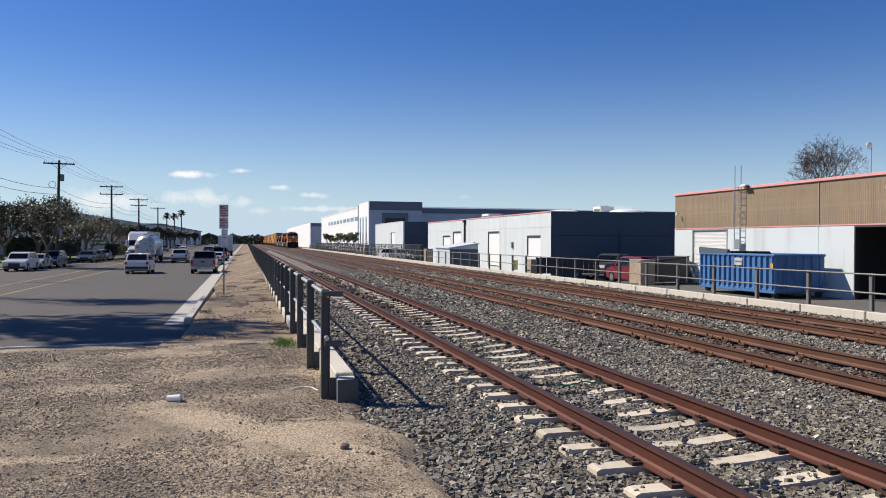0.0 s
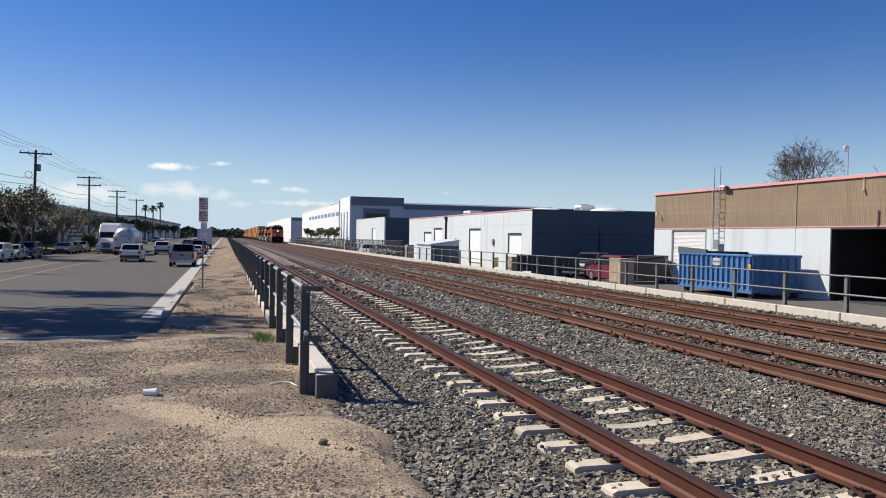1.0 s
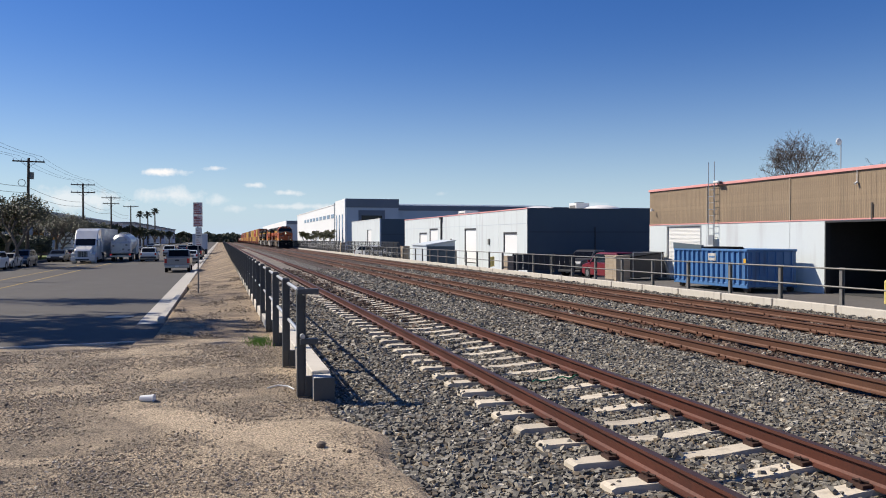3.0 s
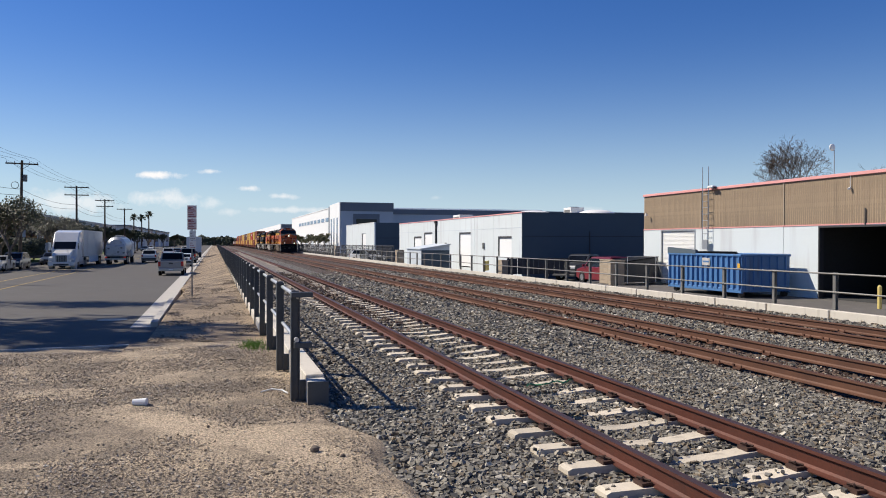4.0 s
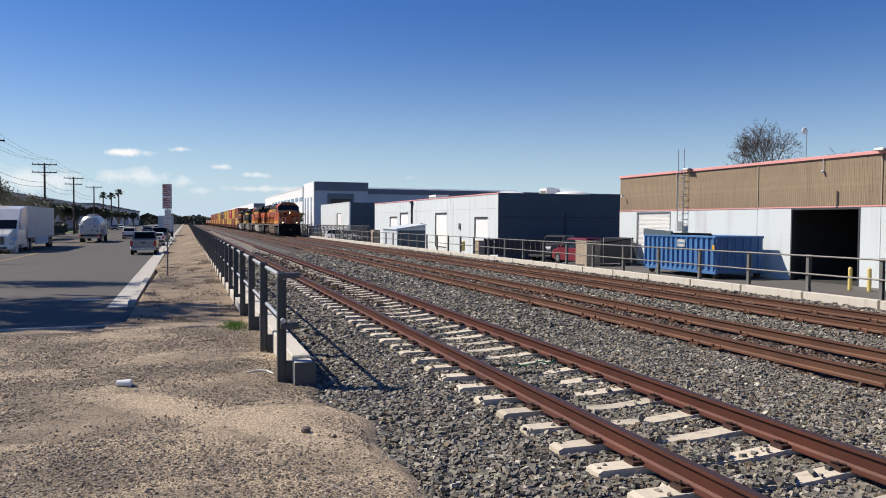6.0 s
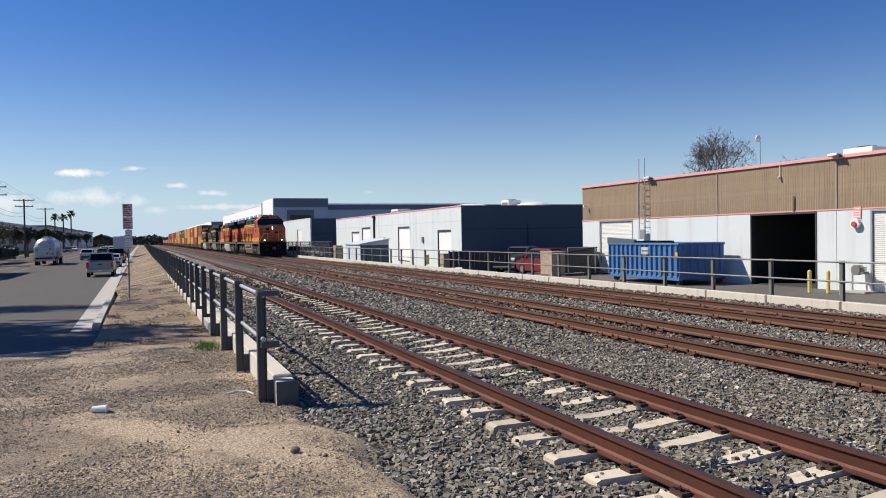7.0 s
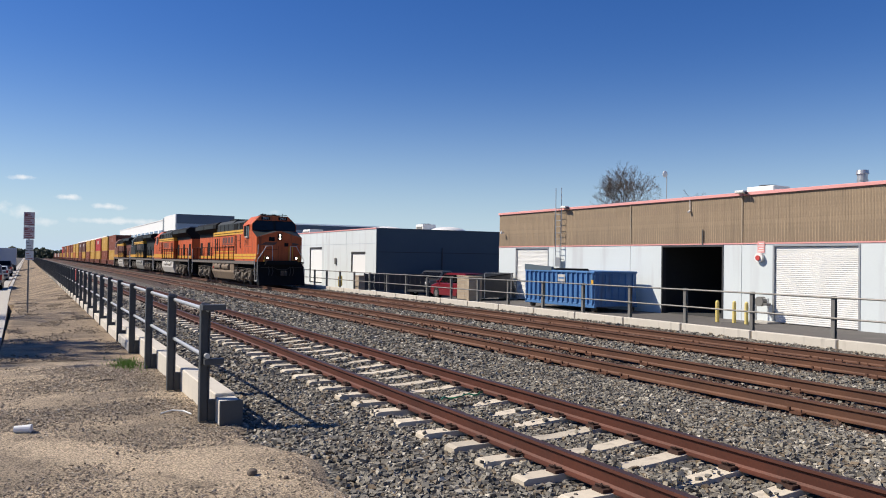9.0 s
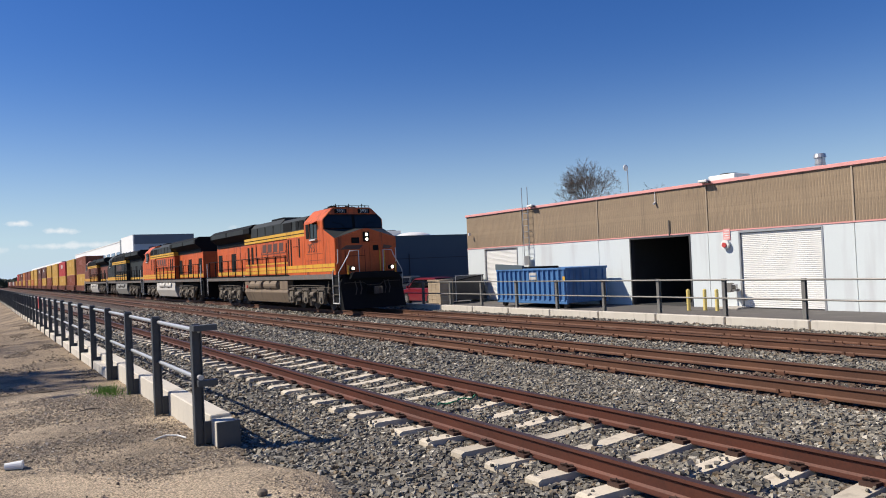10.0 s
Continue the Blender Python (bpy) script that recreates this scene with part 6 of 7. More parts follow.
def twig_tree(label, seed, height, width, fork, leaves, leaf_mat, leaf, trunk_r, levels=7):
    """Trunk, limbs and several orders of fine twigs that fill a rounded crown; leaves sit on the outer twigs."""
    rr = random.Random(seed)
    t = empty("tree", label=label, category="tree")
    V, F, tips = [], [], []
    mid = Vector((0, 0, (fork + height) / 2))

    def rod(p, q, r0, r1, n):
        d = (q - p).normalized()
        u = d.orthogonal().normalized()
        w = d.cross(u)
        b = len(V)
        for c, r in ((p, r0), (q, r1)):
            for k in range(n):
                a = 2 * math.pi * k / n
                V.append(tuple(c + (u * math.cos(a) + w * math.sin(a)) * r))
        for k in range(n):
            F.append((b + k, b + (k + 1) % n, b + n + (k + 1) % n, b + n + k))

    def grow(p, d, length, r, level):
        n = 8 if level == 0 else (5 if level < 3 else 3)
        q = p
        for k in range(2):
            d = (d + Vector((rr.gauss(0, 1), rr.gauss(0, 1), rr.gauss(0, 0.6))) * 0.13).normalized()
            e = q + d * length / 2
            rod(q, e, r * (1 - 0.18 * k), r * (0.82 - 0.17 * k), n)
            q = e
        if level >= 3:
            tips.append(q)
        off = q - mid
        inside = (off.x / (width / 2)) ** 2 + (off.y / (width / 2)) ** 2 + (off.z / ((height - fork) / 2)) ** 2
        if level >= levels or (level > 2 and inside > 1.0):
            return
        for k in range(4 if level == 0 else rr.choice((2, 3, 3) if level < 5 else (1, 2, 2, 3))):
            a = rr.uniform(0, 2 * math.pi) if level else k * 1.6 + rr.uniform(-0.4, 0.4)
            side = d.orthogonal().normalized()
            side = side * math.cos(a) + d.cross(side) * math.sin(a)
            nd = (d + side * rr.uniform(0.35, 0.95) + Vector((0, 0, 0.18))).normalized()
            grow(q, nd, length * rr.uniform(0.66, 0.86) if level else (height - fork) * 0.24, max(0.008, r * 0.62), level + 1)

    grow(Vector((0, 0, -0.2)), Vector((0, 0, 1)), fork + 0.2, trunk_r, 0)
    me = bpy.data.meshes.new("trunk")
    me.from_pydata(V, [], F)
    me.materials.append(M_BARK)
    new("trunk", me).parent = t
    V, F = [], []
    for _ in range(leaves):
        c = rr.choice(tips) + Vector((rr.gauss(0, 1), rr.gauss(0, 1), rr.gauss(0, 1))) * leaf * 1.6
        u = Vector((rr.gauss(0, 1), rr.gauss(0, 1), rr.gauss(0, 1))).normalized()
        w = u.orthogonal().normalized()
        k = leaf * rr.uniform(0.6, 1.3)
        b = len(V)
        V += [tuple(v) for v in (c - u * k, c - w * k * 0.5, c + u * k, c + w * k * 0.5)]
        F.append((b, b + 1, b + 2, b + 3))
    me = bpy.data.meshes.new("crown")
    me.from_pydata(V, [], F)
    me.materials.append(leaf_mat)
    new("crown", me).parent = t
    return t


tr = [
    twig_tree("half-bare olive-leaved street tree on the lawn", 1, 7.9, 7.0, 1.9, 4200, M_LEAF, 0.12, 0.2),
    twig_tree("sparse street tree with dark twigs and few leaves", 2, 7.2, 7.4, 1.8, 2000, M_LEAF, 0.11, 0.16),
    tree("dark leafy street tree", 3, 5.6, 0.8, 4200, M_LEAFD, 0.19, 0.2),
    twig_tree("bare winter tree with a few dry brown leaves", 4, 10.8, 6.6, 3.0, 2200, M_LEAFB, 0.05, 0.17, 9),
]
for k, (i, x, y, rz) in enumerate([(0, -22.3, 79, 0), (1, -23.2, 104, 40), (1, -22.9, 122, 140), (0, -27.5, 86, 200), (2, -26.0, 92, 0),
                                   (2, -24.5, 132, 20), (2, -24.6, 150, 75), (2, -24.8, 168, 130), (2, -24.2, 188, 200), (2, -24.5, 208, 260), (2, -24.9, 232, 310),
                                   (2, -24.0, 258, 20), (2, -24.5, 290, 90), (2, -24.0, 330, 140), (2, -22.0, 380, 200), (2, -20, 430, 10), (2, -12, 500, 80), (2, -4, 520, 140), (2, -26, 118, 60), (2, -27, 141, 160),
                                   (1, -27, 112, 10)]):
    z = -0.95
    if i not in first:
        first[i] = tr[i]
        tr[i].matrix_basis = pose(x, y, z, 0, 0, rz)
    else:
        copy_thing(tr[i], pose(x, y, z, 0, 0, rz))
tr[3].matrix_basis = pose(39.9, 46.6, -0.4, 0, 0, 30)
copy_thing(tr[3], pose(43.6, 44.0, -3.0, 0, 0, 150))
# trees on the near lawn, whose shade falls across the street
tall = tree("tall leafy street tree across the road", 21, 21.5, 0.22, 1400, M_LEAFD, 0.34, 0.3, 0.34, deep=5)
tall.matrix_basis = pose(-21.8, 28.4, -0.5, 0, 0, 40)
tall2 = tree("tall thin street tree across the road", 23, 21.5, 0.2, 1300, M_LEAFD, 0.3, 0.24, 0.36, deep=5)
tall2.matrix_basis = pose(-22.2, 36.6, -0.5, 0, 0, 100)


def utility_pole(y, h, arms, label):
    p = empty("utility_pole", pose(-22.5, y, -0.6 + gz(y), 0, 1.2 if y < 90 else 0), label=label, category="utility pole", group="utility poles")
    part("pole", tube(B(), (0, 0, 0), (0, 0, h), 0.17, 10, 0.12), M_POLE, p)
    for z, w in arms:
        part("crossarm", bbox(-w, w, -0.06, 0.06, z - 0.07, z + 0.07), M_POLE, p)
        for x in (-w + 0.1, -w * 0.45, w * 0.45, w - 0.1):
            part("insulator", tube(B(), (x, 0, z + 0.07), (x, 0, z + 0.26), 0.05, 6, 0.03), M_PIPE, p)
        part("brace", path(B(), [(-w * 0.5, -0.05, z - 0.05), (0, -0.05, z - 0.6), (w * 0.5, -0.05, z - 0.05)], 0.02, 5), M_POLE, p)
    return p


utility_pole(85, 10.75, [(10.4, 1.5)], "timber utility pole with crossarm and transformer beside the lawn")
tf = [o for o in scene.objects if o.name.startswith("utility_pole")][0]
part("transformer", tube(B(), (0.3, 0, 8.6), (0.3, 0, 9.3), 0.22, 10), M_GALV, tf)
part("cable_coil", path(B(), [(-0.6 + 0.35 * math.cos(a), 0, 8.2 + 0.35 * math.sin(a)) for a in np.linspace(0, 6.2, 9)], 0.03, 5), M_WIRE, tf)
utility_pole(118, 10.5, [(10.3, 1.6), (9.2, 1.6)], "timber utility pole with two crossarms")
utility_pole(147, 10.2, [(9.95, 1.6), (8.9, 1.4)], "timber utility pole with two crossarms")
utility_pole(54, 10.9, [(10.5, 1.5)], "timber utility pole with crossarm and transformer beside the lawn")
utility_pole(178, 9.9, [(9.7, 1.6)], "timber utility pole with two crossarms")
for k, x in enumerate((-1.4, -0.6, 0.65, 1.4)):
    bm = B()
    pts = []
    ys = (24, 54, 85, 118, 147, 178)
    for a, b in zip(ys, ys[1:]):
        for i in range(6):
            f = i / 6
            pts.append((-22.5 + x, a + (b - a) * f, 10.35 + gz(a + (b - a) * f) - 0.9 * 4 * f * (1 - f) * 0.5))
    path(bm, pts, 0.013, 4)
    tagged(part("overhead_wire", bm, M_WIRE), "thin black overhead wire strung between poles", "wire", "overhead wires")
for zz, x in ((7.2, 0.1), (6.6, -0.1)):
    bm = B()
    pts = []
    for a, b in zip(ys, ys[1:]):
        for i in range(6):
            f = i / 6
            pts.append((-22.5 + x, a + (b - a) * f, zz + gz(a) - 0.5 * 4 * f * (1 - f)))
    path(bm, pts, 0.02, 4)
    tagged(part("overhead_wire", bm, M_WIRE), "thin black overhead wire strung between poles", "wire", "overhead wires")

lawn = tagged(grid_mesh("lawn", np.arange(-36, -19.4, 0.8), np.arange(15, 240, 4.0), lambda x, y: street(-19.6, y).z + 0.1 - max(0.0, (x + 3.35) - (-16.25) * (street(-19.6, y).x + 3.35) / -16.25) * 2.0 + noise.noise((x * 0.3, y * 0.3, 0)) * 0.05 + max(0, -22 - x) * 0.04, M_GRASS), "mown green lawn along the street", "lawn", kind="structure")


def hedge(x0, x1, y0, y1, h, label):
    t = empty("hedge", label=label, category="hedge")
    rr = random.Random(int(y0))
    core = bbox(x0 + 0.2, x1 - 0.2, y0 + 0.2, y1 - 0.2, -0.4, h - 0.35)
    part("stems", core, M_BARK, t)
    V, F = [], []
    for _ in range(3600):
        s = rr.choice(("t", "x", "y", "y", "x"))
        c = Vector((rr.uniform(x0, x1), rr.uniform(y0, y1), rr.uniform(0, h)))
        if s == "t":
            c.z = h + rr.gauss(0, 0.1)
        elif s == "x":
            c.x = x1 + rr.gauss(0, 0.1)
        else:
            c.y = y0 + rr.gauss(0, 0.1)
        u = Vector((rr.gauss(0, 1), rr.gauss(0, 1), rr.gauss(0, 1))).normalized()
        w = u.orthogonal()
        b = len(V)
        k = rr.uniform(0.1, 0.22)
        V += [c - u * k, c - w * k * 0.6, c + u * k, c + w * k * 0.6]
        F.append((b, b + 1, b + 2, b + 3))
    me = bpy.data.meshes.new("foliage")
    me.from_pydata([tuple(v) for v in V], [], F)
    me.materials.append(M_LEAFD)
    new("foliage", me).parent = t


hedge(-30, -25.5, 94, 112, 2.0, "clipped dark green hedge behind the lawn")
hedge(-34, -30.0, 66, 90, 1.7, "clipped dark green hedge by the office wall")
hedge(-22.4, -20.6, 112, 124, 1.1, "low reddish-green hedge at the lawn edge")


def office(x0, x1, y0, y1, h, label, bays, face):
    t = empty("building", label=label, category="building")
    part("block", bbox(x0, x1, y0, y1, -1.0, h), face, t)
    part("parapet", bbox(x0 - 0.15, x1 + 0.15, y0 - 0.15, y1 + 0.15, h, h + 0.5), M_FACADE, t)
    n = int((y1 - y0) / bays)
    for k in range(n):
        y = y0 + (k + 0.2) * bays
        w = part("window", bbox(x1 + 0.01, x1 + 0.06, y, y + bays * 0.6, h * 0.25, h * 0.72), M_GLASS_DK, t)
        part("frame", bbox(x1 + 0.02, x1 + 0.12, y, y + bays * 0.6, h * 0.72, h * 0.76), M_FRAME, w)
        part("frame", bbox(x1 + 0.02, x1 + 0.10, y + bays * 0.29, y + bays * 0.31, h * 0.25, h * 0.72), M_FRAME, w)
    for k in range(max(2, int((x1 - x0) / bays))):
        x = x0 + (k + 0.2) * (x1 - x0) / max(2, int((x1 - x0) / bays))
        part("window", bbox(x, x + bays * 0.55, y0 - 0.06, y0 - 0.01, h * 0.25, h * 0.72), M_GLASS_DK, t)
    return t


office(-75, -36, 88, 118, 5.6, "low pale office block with dark window bands", 6.0, M_FACADE)
office(-80, -34, 124, 262, 6.3, "long pale warehouse with flat roof", 14.0, M_FACADE)
for k in range(6):
    y = 285 + k * 34
    office(-62, -33 + k * 0.6, y, y + 26, 6.6 - 0.1 * k, "stepped grey office block with dark roof trim", 7.0, M_GREYWALL)
    tagged(part("roof_trim", bbox(-62.4, -32.4 + k * 0.6, y - 0.4, y + 26.4, 7.13 - 0.1 * k, 7.6 - 0.1 * k), M_SLATE2), "dark flat roof trim on the office block", "roof trim")
far_wood = empty("distant_trees", label="low dark belt of distant trees", category="trees", kind="stuff")
V, F, rr = [], [], random.Random(9)
for _ in range(5200):
    x = rr.uniform(-60, 28)
    h = 3.5 + 3.0 * noise.noise((x * 0.12, 3.0, 0)) + 1.5 * noise.noise((x * 0.5, 1.0, 0))
    c = Vector((x, rr.uniform(560, 575), rr.uniform(-2, h + 1.2)))
    u = Vector((rr.gauss(0, 1), 0.3 * rr.gauss(0, 1), rr.gauss(0, 1))).normalized()
    w = u.orthogonal()
    k = rr.uniform(0.4, 0.9)
    b = len(V)
    V += [c - u * k, c - w * k, c + u * k, c + w * k]
    F.append((b, b + 1, b + 2, b + 3))
me = bpy.data.meshes.new("foliage")
me.from_pydata([tuple(v) for v in V], [], F)
me.materials.append(M_LEAFD)
new("foliage", me).parent = far_wood


def palm(x, y, h, seed):
    rr = random.Random(seed)
    t = empty("palm_tree", pose(x, y, gz(y) - 0.4), label="tall fan palm with a round dark crown", category="palm tree", group="palms")
    part("trunk", tube(B(), (0, 0, 0), (0, 0, h), 0.28, 8, 0.2), M_BARK, t)
    bm = B()
    for k in range(34):
        a, e = rr.uniform(0, 6.28), rr.uniform(-0.7, 1.3)
        d = Vector((math.cos(a) * math.cos(e), math.sin(a) * math.cos(e), math.sin(e)))
        s = d.cross(Vector((0, 0, 1))).normalized() * 0.4
        l = rr.uniform(1.5, 2.2)
        p0, p1, p2 = Vector((0, 0, h)), Vector((0, 0, h)) + d * l * 0.6, Vector((0, 0, h)) + d * l - Vector((0, 0, 0.4))
        vs = [bm.verts.new(v) for v in (p0, p1 - s, p2, p1 + s)]
        bm.faces.new(vs)
    part("crown", bm, M_LEAFD, t)


for x, y, h, s in ((-33.5, 300, 12.0, 1), (-30.8, 300, 11.8, 2), (-28.3, 300, 13.2, 3)):
    palm(x + 1.2, y, h - 0.5, s)


def street_sign():
    t = empty("parking_sign", pose(-4.25, 28.6, -0.27), label="steel post with stacked red and white parking signs", category="road sign")
    part("post", bbox(-0.025, 0.025, -0.02, 0.02, 0, 3.4), M_GALV, t)
    for k, (x0, x1, z0, z1, m) in enumerate(((-0.165, 0.165, 2.93, 3.40, M_SIGNRED), (-0.165, 0.165, 2.49, 2.92, M_SIGNRED), (-0.09, 0.14, 2.1, 2.47, M_CHAR), (-0.1, 0.15, 1.78, 2.08, M_CHAR))):
        s = part("sign_plate", bbox(x0, x1, -0.03, -0.022, z0, z1, 0.003), m, t, ("red-printed parking sign plate", "red-printed parking sign plate", "small white sign plate", "small white sign plate with red mark")[k])
        rows = 6 if k < 2 else 3
        for i in range(rows):
            zz = z0 + 0.04 + i * (z1 - z0 - 0.06) / rows
            part("lettering_bar", bbox(x0 + 0.03, x1 - 0.03 - 0.05 * (i % 3), -0.034, -0.0305, zz, zz + (z1 - z0) * 0.07), M_SIGNINK if k != 2 else M_GALV, s)
        if k < 2:
            part("symbol", bbox(x0 + 0.03, x0 + 0.12, -0.036, -0.0345, z1 - 0.14, z1 - 0.05), M_SIGNINK, s)


street_sign()
ms = empty("monument_sign", pose(-25.0, 123, -0.5), label="white business sign board on the lawn with grey print", category="sign")
part("board", bbox(-1.6, 1.6, -0.15, 0.15, 1.0, 3.2), M_WHITE, ms)
for s in (-1.3, 1.3):
    part("post", bbox(s - 0.12, s + 0.12, -0.1, 0.1, 0, 1.0), M_FRAME, ms)
for k in range(3):
    part("lettering_bar", bbox(-1.2, 1.1 - 0.4 * k, -0.17, -0.152, 1.4 + k * 0.55, 1.65 + k * 0.55), M_GALV, ms)
fl = B()
prism(fl, [(35.0, 0.66), (35.32, 0.60), (35.38, 1.0), (35.2, 1.12), (35.02, 1.08)], "x", -2.46, -2.44, bevel=0.004)
tagged(part("red_cloth", fl, M_REDPAINT), "red rag tied to the pipe railing", "cloth")


def small_things():
    rr = random.Random(3)
    cup = empty("foam_cup", pose(-4.31, 8.75, dirt_h(-4.31, 8.75) + 0.036, 90, 0, 75), label="crushed white foam cup lying on the dirt", category="litter")
    part("cup", tube(B(), (0, 0, -0.08), (0, 0, 0.08), 0.035, 14, 0.048), M_BRIGHT, cup)
    part("rim", tube(B(), (0, 0, 0.08), (0, 0, 0.09), 0.052, 14), M_BRIGHT, cup)
    for x, y, s in ((-2.52, 6.12, 0.042), (-2.30, 5.85, 0.022), (-3.5, 7.4, 0.016), (-5.9, 9.0, 0.025), (-2.9, 9.8, 0.02)):
        bm = B()
        bmesh.ops.create_icosphere(bm, subdivisions=2, radius=s)
        for v in bm.verts:
            v.co *= 1 + 0.3 * noise.noise(v.co * 30 + Vector((x, y, 0)))
        o = tagged(part("rock", bm, M_BARK), "small dark brown stone lying on the dirt", "stone", "stones on the dirt")
        o.matrix_basis = pose(x, y, dirt_h(x, y) + s * 0.5)
    for x, y, a in ((-6.9, 9.2, 20), (-5.2, 10.6, 80), (-3.35, 11.9, 10)):
        bm = path(B(), [(0, 0, 0), (0.13, 0.03, 0.012), (0.27, 0.01, 0.0)], 0.008, 5)
        o = tagged(part("twig", bm, M_BARK), "dry brown twig on the dirt", "twig", "twigs")
        o.matrix_basis = pose(x, y, dirt_h(x, y) + 0.012, 0, 0, a)
    bm = path(B(), [(-2.85, 9.1, -0.195), (-2.7, 9.2, -0.185), (-2.58, 9.12, -0.19), (-2.52, 8.95, -0.2)], 0.01, 6)
    tagged(part("plastic_tube", bm, M_BRIGHT), "thin bent white plastic tube on the dirt", "litter")
    g = B()
    for k in range(420):
        x, y = rr.gauss(-2.72, 0.12), rr.gauss(13.7, 0.35)
        a, l = rr.uniform(0, 6.28), rr.uniform(0.06, 0.15)
        z = -0.24
        w = 0.006
        vs = [g.verts.new(v) for v in ((x - w, y, z), (x + w, y, z), (x + 0.05 * math.cos(a), y + 0.05 * math.sin(a), z + l))]
        g.faces.new(vs)
    tagged(part("weed_tuft", g, mat("weed_green", (0.16, 0.30, 0.045), (0.11, 0.22, 0.04), rough=0.6, bump=0)), "bright green weed tuft by a railing post", "weeds", kind="stuff")
    for k, (x0, y0) in enumerate(((0.62, 8.35),)):
        pts = [(x0 + 0.075 * i, y0 + 0.05 * math.sin(i * 1.3) + 0.02 * i, -0.165 + 0.012 * math.sin(i * 2.1)) for i in range(13)]
        tagged(part("green_strap", path(B(), pts, 0.012, 5), mat("green_plastic", (0.05, 0.25, 0.12), None, rough=0.5, bump=0.05)), "faded green plastic strap lying across a tie", "litter")


small_things()

# ---- yard: dumpster, walls, sheds ----
M_BLUE = mat("blue_dumpster_paint", (0.07, 0.185, 0.40), (0.055, 0.15, 0.33), rough=0.5, s1=1.2, s2=25, bump=0.1, c3=(0.05, 0.10, 0.2), streak=1)


def dumpster():
    t = empty("roll_off_dumpster", pose(15.85, 23.2, BASE), label="blue ribbed steel roll-off dumpster in the yard", category="dumpster")
    W, L, z0, z1 = 2.35, 4.85, 0.22, 1.58
    part("floor", bbox(0.05, W - 0.05, 0.05, L - 0.05, z0, z0 + 0.1), M_BLUE, t)
    for x0, x1 in ((0.06, 0.12), (W - 0.12, W - 0.06)):
        part("side_wall", bbox(x0, x1, 0.06, L - 0.06, z0, z1), M_BLUE, t)
    part("end_wall", bbox(0.06, W - 0.06, 0.02, 0.08, z0, z1 + 0.02), M_BLUE, t)
    part("raised_gate", bbox(0.02, W - 0.02, L - 0.1, L - 0.04, z0, z1 + 0.02), M_BLUE, t)
    for x in (0.0, W - 0.14):
        part("top_rail", bbox(x, x + 0.14, 0, L, z1, z1 + 0.1, 0.02), M_BLUE, t)
        part("bottom_rail", bbox(x + 0.02, x + 0.14, 0, L, z0 - 0.05, z0 + 0.12, 0.015), M_BLUE, t)
    part("end_top_rail", bbox(0.14, W - 0.14, 0, 0.12, z1, z1 + 0.1, 0.02), M_BLUE, t)
    me = bpy.data.meshes.new("rib")
    bm = B()
    prism(bm, [(0.06, -0.05), (-0.02, -0.03), (-0.02, 0.03), (0.06, 0.05)], "z", z0 + 0.1, z1)
    bm.to_mesh(me); bm.free(); me.materials.append(M_BLUE)
    for k in range(15):
        shared("rib", me, t, pose(0, 0.12 + k * 0.33, 0))
    for k in range(6):
        shared("rib", me, t, pose(0.25 + k * 0.37, 0.0, 0, 0, 0, 90))
    part("load_cover", prism(B(), [(L - 2.0, z1 + 0.08), (L - 2.0, z1 + 0.24), (L + 0.02, z1 + 0.34), (L + 0.02, z1 + 0.08)], "x", 0.0, 0.12), M_NAVY, t, "dark raised side board")
    part("tarpaulin", bbox(0.14, W - 0.14, L - 1.9, L - 0.12, z1 - 0.1, z1 + 0.16, 0.04), M_BLACK, t, "dark rolled tarpaulin heap")
    pl = part("label_plate", bbox(-0.03, -0.022, 1.85, 2.35, 1.2, 1.5), C_MATS["white"], t, "pale blue-white label plate")
    part("lettering_bar", bbox(-0.036, -0.0305, 1.9, 2.3, 1.32, 1.38), M_BLUE, pl)
    part("warning_label", bbox(-0.03, -0.022, 0.02, 0.16, 1.15, 1.32), M_YSTRIPE, t)
    for y in (0.25, L - 0.35):
        for x in (0.15, W - 0.2):
            part("roller", tube(B(), (x, y, 0.12), (x + 0.16, y, 0.12), 0.12, 12), M_BOGIE, t)


dumpster()


def block_wall(name, x0, x1, y0, y1, h, label):
    t = empty(name, label=label, category="wall")
    me = bpy.data.meshes.new("block")
    bw = 0.4
    along_x = (x1 - x0) > (y1 - y0)
    bm = bbox(0.006, bw - 0.006, 0, (y1 - y0), 0.006, 0.194) if along_x else bbox(0, (x1 - x0), 0.006, bw - 0.006, 0.006, 0.194)
    bm.to_mesh(me); bm.free(); me.materials.append(M_TANBLOCK)
    zb = BASE + gz(y0)
    n = int(((x1 - x0) if along_x else (y1 - y0)) / bw)
    for r in range(int(h / 0.2)):
        for k in range(n):
            shared("block", me, t, pose(x0 + (k * bw if along_x else 0), y0 + (0 if along_x else k * bw), zb + r * 0.2))
    part("core", bbox(x0 + 0.01, x0 + n * bw - 0.01 if along_x else x1 - 0.01, y0 + 0.01, y1 - 0.01 if along_x else y0 + n * bw - 0.01, zb, zb + int(h / 0.2) * 0.2 - 0.02), M_KERBCONC, t)
    part("cap", bbox(x0 - 0.02, (x0 + n * bw if along_x else x1) + 0.02, y0 - 0.02, (y1 if along_x else y0 + n * bw) + 0.02, zb + int(h / 0.2) * 0.2, zb + int(h / 0.2) * 0.2 + 0.05), M_TANBLOCK, t)


